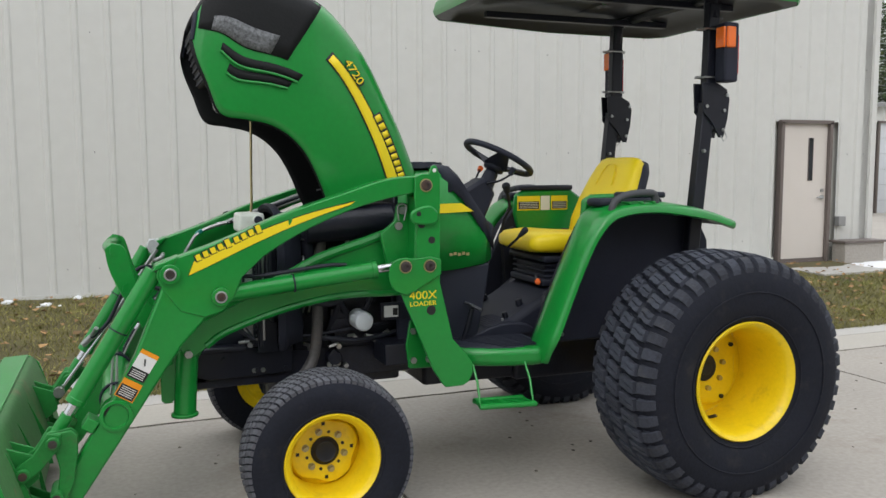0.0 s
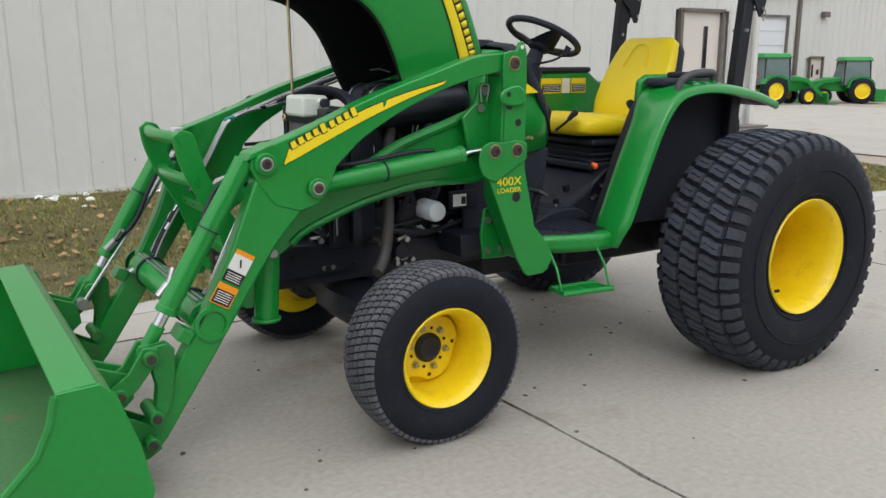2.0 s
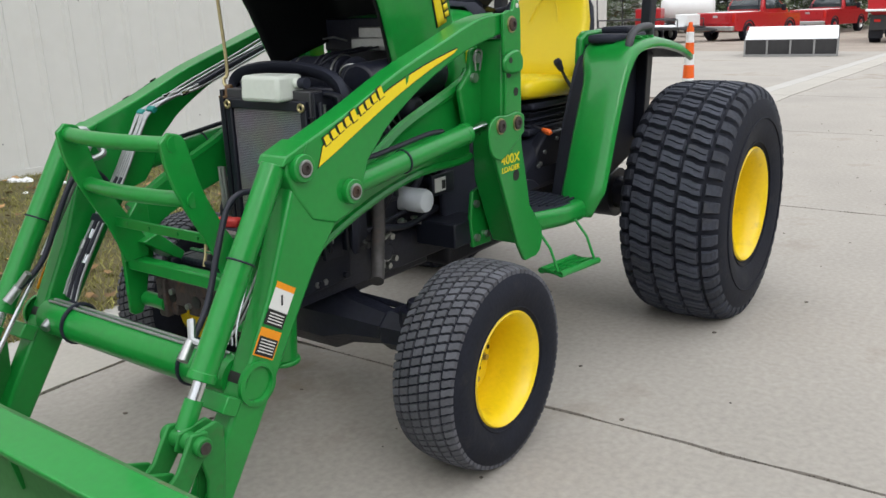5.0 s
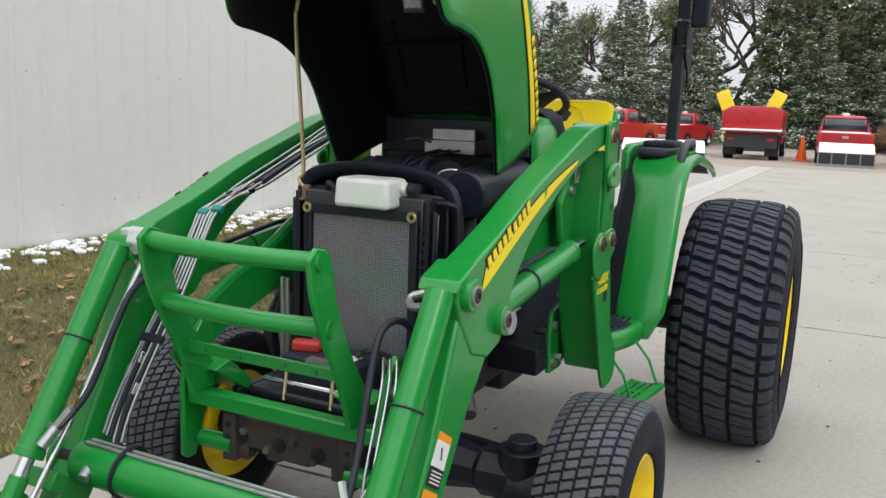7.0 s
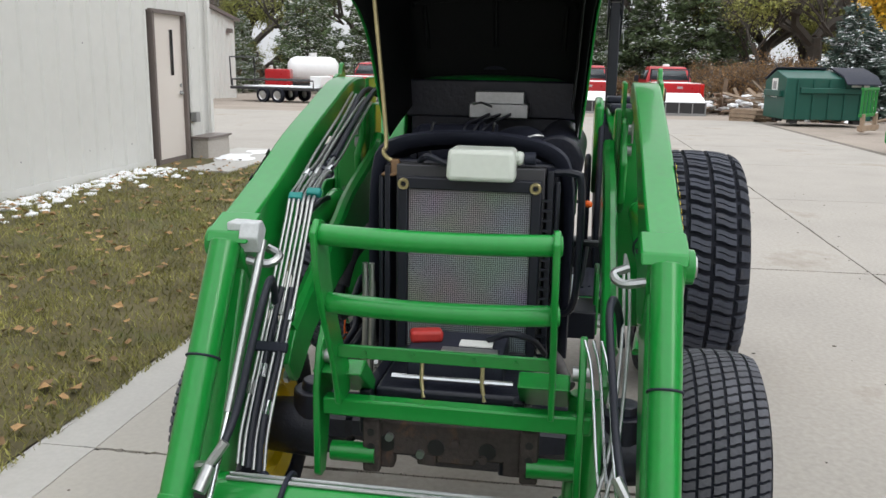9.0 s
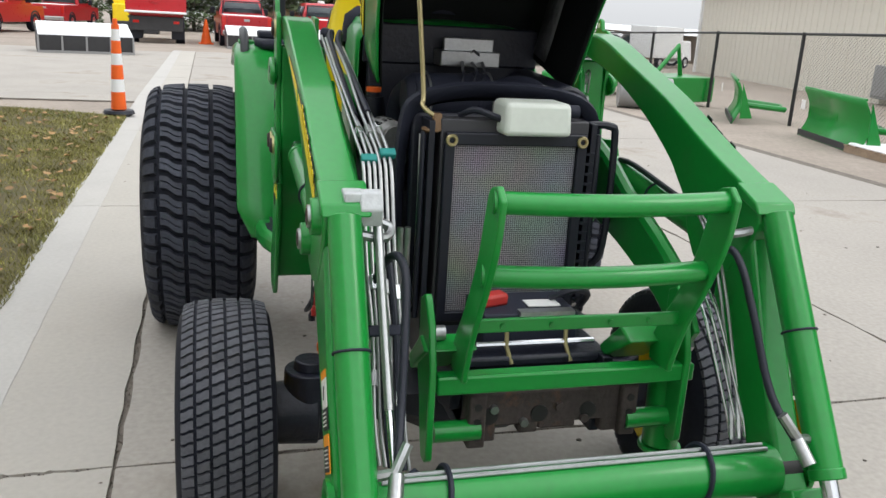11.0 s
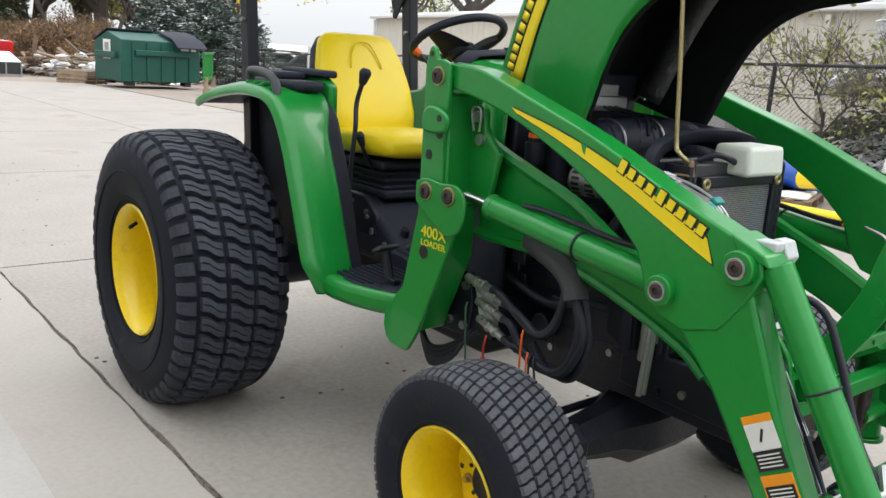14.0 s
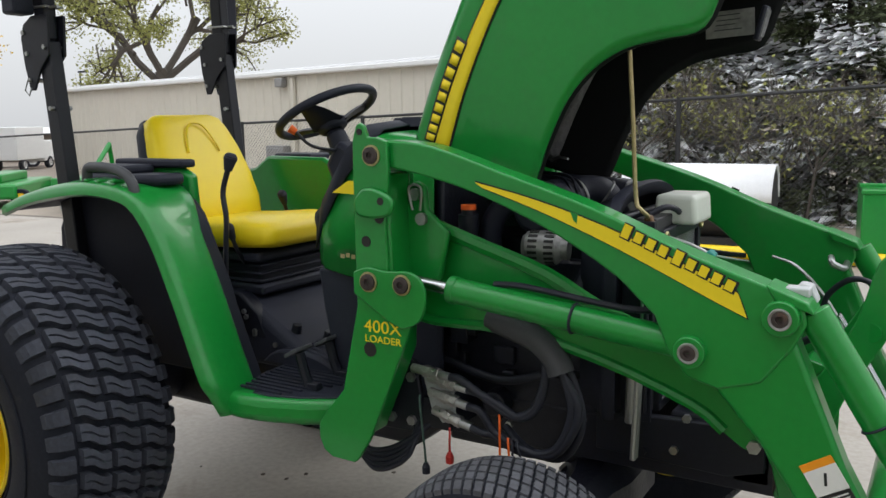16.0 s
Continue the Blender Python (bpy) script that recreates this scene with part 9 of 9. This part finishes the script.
TWIG = material("bare_twigs", (0.15, 0.13, 0.115), 0.8, vary=0.3, scale=1.0, fine=8, island=0.35)
BARK = material("tree_bark", (0.075, 0.064, 0.054), 0.85, vary=0.35, scale=3, fine=25, bump=0.3)


def petals(name, base, way, length, width, mat, parent, rng, flat=0.0, label=""):
    """Small bent diamonds standing on the base points along the ways: needles, leaves or snow."""
    base, way = np.array(base, float), np.array(way, float)
    n = len(base)
    way /= np.linalg.norm(way, axis=1)[:, None] + 1e-9
    side = np.cross(way, rng.normal(size=(n, 3)) * (1 - flat) + np.array((0, 0, 1.0)) * flat * 3)
    side /= np.linalg.norm(side, axis=1)[:, None] + 1e-9
    lift = np.cross(side, way)
    ln = (length * rng.uniform(0.6, 1.3, n))[:, None]
    wd = (width * rng.uniform(0.6, 1.3, n))[:, None]
    v = np.empty((n, 4, 3))
    v[:, 0] = base
    v[:, 1] = base + way * ln * 0.5 + side * wd * 0.5 + lift * wd * 0.25
    v[:, 2] = base + way * ln
    v[:, 3] = base + way * ln * 0.5 - side * wd * 0.5 + lift * wd * 0.25
    me = bpy.data.meshes.new(name)
    me.from_pydata(v.reshape(-1, 3).tolist(), [], np.arange(n * 4).reshape(-1, 4).tolist())
    me.materials.append(mat)
    ob = new(name, me)
    ob.parent = parent
    if label:
        tagged(ob, label)
    return ob


def conifer(label, at, h, R, seed, mat, quads=5000, leaf=0.34, snowy=0.35, clear=0.05, group="", name="conifer_tree", heap=1.0):
    rng = np.random.default_rng(seed)
    t = thing(name, label, "tree", group, at)
    bm = B()
    tube(bm, [(0, 0, -0.3), (0.03 * h * 0.1, 0, h * 0.3), (0, 0.02, h * 0.65), (0, 0, h * 0.97)], 0.011 * h, 7)
    for v in bm.verts:
        k = max(0.08, 1 - v.co.z / h)
        v.co.x *= k
        v.co.y *= k
    nb = int(70 + 6 * h)
    base, way, sb, sw = [], [], [], []
    per = quads / nb
    for i in range(nb):
        u = (i + rng.uniform(0, 1)) / nb
        u = 1 - (1 - u) ** 0.8 if u < 1 else 1
        z = h * (clear + (1 - clear) * u)
        az = i * 2.39996 + rng.normal(0, 0.25)
        L = R * (1 - u) ** 0.75 * rng.uniform(0.62, 1.18) + 0.12
        d = np.array((math.cos(az), math.sin(az), 0.0))
        side = np.array((-d[1], d[0], 0.0))
        droop = rng.uniform(-0.05, 0.32) * (1 - u) - 0.25 * u
        cold = rng.uniform() < snowy
        if L > 0.5 and i % 2 == 0:
            tube(bm, [(0, 0, z), tuple(d * L * 0.5 + np.array((0, 0, z - droop * L * 0.3))), tuple(d * L * 0.93 + np.array((0, 0, z - droop * L)))], 0.012 + 0.008 * L, 4)
        n = max(6, int(per * (0.35 + 1.3 * L / R)))
        for k in range(n):
            s = rng.uniform(0.12, 1.0) ** 0.7
            w = (1.05 - s) * 0.55 * L * rng.uniform(-1, 1)
            p = d * L * s + side * w + np.array((0, 0, z - droop * L * s * s + rng.normal(0, 0.05 + 0.02 * L)))
            q = d * rng.uniform(0.5, 1.0) + side * (1.2 * np.sign(w) * rng.uniform(0.1, 1.0)) + np.array((0, 0, rng.normal(-0.12, 0.35)))
            base.append(p)
            way.append(q)
            if cold and rng.uniform() < 0.42 * min(1.3, heap):
                sb.append(p + np.array((0, 0, 0.05 * leaf / 0.34 + 0.01)))
                q2 = q.copy()
                q2[2] = -0.15
                sw.append(q2)
    part("trunk", bm, BARK, t)
    petals("crown", base, way, leaf, leaf * 0.36, mat, t, rng)
    if sb:
        petals("snow", sb, sw, leaf * 0.95 * heap, leaf * 0.5 * heap, SNOW, t, rng, flat=0.7, label="fresh snow lying on the sprays")
    return t


def broadleaf(label, at, h, seed, mat, leaves=26, leaf=0.17, spread=0.62, depth=4, fork=3, first=0.3, twig=0.0, group="", name="broadleaf_tree", thick=0.02, stems=1):
    rng = np.random.default_rng(seed)
    t = thing(name, label, "tree", group, at)
    bm = B()
    base, way, tb, tw = [], [], [], []

    def grow(p, d, L, r, level):
        mid = p + d * L * 0.5 + rng.normal(0, 0.06 * L, 3)
        end = p + d * L + rng.normal(0, 0.08 * L, 3)
        pts = [Vector(p), Vector(mid), Vector(end)]
        sg = 7 if level == 0 else 5 if level < 3 else 3
        tube(bm, pts, r, sg)
        if level >= depth:
            for k in range(leaves):
                c = p + (end - p) * rng.uniform(0.1, 1.15) + rng.normal(0, 0.28 * L, 3)
                base.append(c)
                way.append(rng.normal(0, 1, 3) + np.array((0, 0, -0.4)))
            if twig:
                for k in range(9):
                    c = p + (end - p) * rng.uniform(0.1, 1.0)
                    tb.append(c)
                    tw.append(d * 0.6 + rng.normal(0, 0.55, 3) + np.array((0, 0, 0.25)))
            return
        n = fork + (1 if rng.uniform() < 0.35 else 0)
        for k in range(n):
            q = d + rng.normal(0, spread, 3)
            q[2] += 0.22
            if level == 0:
                a = 2 * math.pi * (k + rng.uniform(0, 0.6)) / n
                q = np.array((math.cos(a) * spread * 1.15, math.sin(a) * spread * 1.15, rng.uniform(0.55, 1.1)))
            q /= np.linalg.norm(q)
            s = rng.uniform(0.55, 1.0) if level else rng.uniform(0.8, 1.0)
            grow(p + (end - p) * s, q, L * rng.uniform(0.58, 0.82), r * 0.62, level + 1)

    for k in range(stems):
        o = np.array((rng.normal(0, 0.4), rng.normal(0, 0.4), -0.3)) if stems > 1 else np.array((0, 0, -0.3))
        grow(o, np.array((rng.normal(0, 0.05), rng.normal(0, 0.05), 1.0)), h * first, h * thick * 0.6, 0)
    k = h / max(v.co.z for v in bm.verts)
    for v in bm.verts:
        v.co = v.co * k
    base, tb = [b * k for b in base], [b * k for b in tb]
    part("trunk", bm, BARK, t)
    if base and leaves:
        petals("crown", base, way, leaf, leaf * 0.62, mat, t, rng)
    if tb:
        petals("twig_haze", tb, tw, twig, twig * 0.035, TWIG, t, rng, label="fine bare grey-brown twigs")
    return t


def stand(ob, spots):
    """More trees of one kind: (x, y, turn, scale across, scale up)."""
    for x, y, a, s, sz in spots:
        copy_thing(ob, ground_pose(x, y, a) @ Matrix.Diagonal((s, s, sz, 1)))


WOODS = "trees behind the truck lot"
ca = conifer("tall dark pine behind the parked trucks, lightly snowed", ground_pose(-53.2, 7.2, 0), 10.0, 3.6, 11, NEEDLE, 7500, 0.40, 0.35, clear=0.10, group=WOODS)
cb = conifer("dense dark spruce with frosted snowy sprays behind the lot", ground_pose(-52.5, -9.5, 0), 10.0, 2.7, 12, NEEDLE, 7500, 0.30, 0.8, clear=0.03, group=WOODS)
stand(ca, [(-55.4, -4.3, 70, 0.95, 1.1), (-57.5, 0.6, 160, 0.9, 0.95), (-56.0, 4.2, 250, 0.85, 0.72), (-61.0, 9.5, 100, 1.0, 0.95), (-58.5, -20.0, 330, 0.8, 0.8), (-60.5, -2.2, 20, 1.1, 1.45), (-61.0, 3.2, 200, 1.1, 1.15), (-59.0, -11.0, 60, 1.0, 1.2)])
stand(cb, [(-50.8, -13.5, 40, 1.0, 0.95), (-53.5, -2.0, 130, 0.95, 0.85), (-49.0, -17.5, 210, 0.9, 0.92), (-55.5, -27.8, 310, 1.0, 1.0), (-46.6, -20.9, 90, 0.55, 0.5), (-54.5, 0.9, 10, 0.8, 0.62), (-57.5, -14.6, 140, 0.9, 1.05), (-34.0, -33.5, 20, 1.4, 1.15), (-39.5, -34.5, 70, 1.4, 1.25), (-45.0, -33.0, 190, 1.4, 1.2), (-29.5, -33.0, 250, 1.4, 1.1)])
da = broadleaf("tall thinning oak with olive autumn leaves and long trunk", ground_pose(-59.6, -0.4, 0), 15.0, 21, LEAF_HAZE, 120, 0.17, 0.6, 4, 3, 0.26, 0.45, group=WOODS)
stand(da, [(-61.6, 2.3, 120, 1.0, 1.05), (-58.5, 5.5, 200, 0.85, 0.85), (-62.5, -5.0, 260, 1.0, 0.95), (-63.5, -10.5, 30, 1.0, 0.9), (-60.0, 11.0, 300, 0.8, 0.8), (-62.5, -17.5, 75, 0.9, 0.8), (-36.5, -36.5, 10, 0.8, 0.62), (-42.0, -37.0, 150, 0.8, 0.65), (-30.5, -36.0, 220, 0.8, 0.6)])
db = broadleaf("yellow-green broadleaf tree at the edge of the lot", ground_pose(-54.5, 11.8, 0), 9.0, 22, LEAF_OLIVE, 75, 0.18, 0.7, 4, 3, 0.13, 0.0, group=WOODS)
stand(db, [(-55.1, -23.2, 110, 0.85, 0.95), (-47.5, 12.6, 200, 0.95, 1.0), (-56.5, 15.5, 40, 1.0, 1.05), (-50.5, 15.5, 300, 0.9, 0.9), (-61.0, 16.5, 100, 1.1, 1.1), (-66.0, 21.5, 20, 0.9, 0.7), (-50.5, -21.0, 200, 0.45, 0.4)])
bare = broadleaf("bare grey tree with a haze of fine twigs", ground_pose(-42.4, 12.8, 0), 7.5, 23, TWIG, 0, 0.1, 0.5, 4, 3, 0.28, 0.75, group=WOODS, thick=0.013)
stand(bare, [(-46.0, 10.0, 80, 1.0, 1.0), (-45.0, 14.5, 150, 1.1, 0.95), (-52.0, 10.0, 220, 1.0, 0.8), (-56.0, -7.0, 300, 1.4, 1.6), (-51.5, -20.0, 20, 1.2, 1.2), (-40.5, 17.5, 190, 0.9, 0.6), (-49.5, -24.5, 260, 1.0, 0.9), (-58.0, 8.0, 33, 1.4, 1.5)])
broadleaf("bright yellow autumn maple behind the dumpster", ground_pose(-36.7, 16.2, 0), 8.4, 24, LEAF_YELLOW, 210, 0.17, 0.75, 4, 3, 0.12, 0.0)
sp = conifer("young blue-green spruce with snow on its branches", ground_pose(-31.4, 10.6, 0), 4.3, 1.75, 31, NEEDLE_BLUE, 4200, 0.25, 0.55, clear=0.02, group="young spruces", name="young_spruce")
stand(sp, [(-31.9, 12.4, 80, 1.0, 0.95), (-29.7, 12.2, 170, 1.1, 0.9), (-28.2, 12.9, 240, 0.9, 0.68), (-33.6, 11.9, 300, 1.0, 0.8), (-26.8, 12.3, 15, 0.7, 0.5)])
ru = broadleaf("rusty brown leafy brush at the yard's edge", ground_pose(-36.5, 9.2, 0), 2.3, 41, LEAF_RUST, 16, 0.10, 0.7, 3, 4, 0.32, 0.35, group="brush", name="brush", thick=0.012, stems=4)
stand(ru, [(-38.5, 8.4, 100, 1.2, 1.0), (-34.6, 9.6, 200, 0.9, 0.85), (-40.5, 9.8, 290, 1.3, 1.2), (-43.0, 8.2, 40, 1.3, 1.1), (-47.0, 7.2, 130, 1.4, 0.9), (-50.0, 4.5, 230, 1.3, 0.8), (-50.5, -22.3, 20, 1.1, 0.9), (-50.5, 1.5, 300, 1.2, 0.7)])
broadleaf("large spreading oak with sparse yellow-green leaves beyond the building", ground_pose(-36.5, 32.0, 180), 13.0, 25, LEAF_OLIVE, 110, 0.19, 0.8, 4, 3, 0.2, 0.4)
ce = conifer("dark snowy cedar close behind the chain-link fence", ground_pose(-1.6, 12.3, 0), 7.5, 2.1, 51, NEEDLE_OLIVE, 26000, 0.15, 0.8, clear=0.01, heap=2.2, group="cedars behind the fence", name="cedar_tree")
stand(ce, [(1.2, 12.6, 110, 1.1, 1.05), (3.8, 12.3, 215, 1.05, 0.95), (6.4, 13.0, 320, 1.1, 1.1)])
ye = broadleaf("low yellow-green shrub with thin leaves behind the fence", ground_pose(-2.1, 10.0, 0), 2.6, 61, LEAF_OLIVE, 5, 0.085, 0.7, 3, 4, 0.33, 0.3, group="shrubs behind the fence", name="shrub", thick=0.01, stems=3)
stand(ye, [(0.4, 10.0, 120, 0.9, 0.9)])

# poles beyond the beige building
t = thing("light_pole", "thin dark parking-lot light pole with flat head", "light pole", at=ground_pose(-45.6, 32.4, 0))
part("pole", cyl(B(), (0, 0, -0.3), (0, 0, 5.3), 0.07, 0.05, 8), BLACK, t)
part("lamp_head", box(B(), (0.35, 0, 5.3), (0.75, 0.3, 0.12)), BLACK, t, bevel=0.02)
t = thing("utility_pole", "weathered wooden utility pole with a crossarm", "utility pole", at=ground_pose(-52.0, 40.0, 30))
part("pole", cyl(B(), (0, 0, -0.3), (0, 0, 8.0), 0.15, 0.1, 8), BARK, t)
part("crossarm", box(B(), (0, 0, 7.5), (1.9, 0.1, 0.12)), BARK, t)
for k in (-0.8, 0, 0.8):
    part("insulator", cyl(B(), (k, 0, 7.56), (k, 0, 7.75), 0.05, 0.03, 6), GREY_PLASTIC, t)
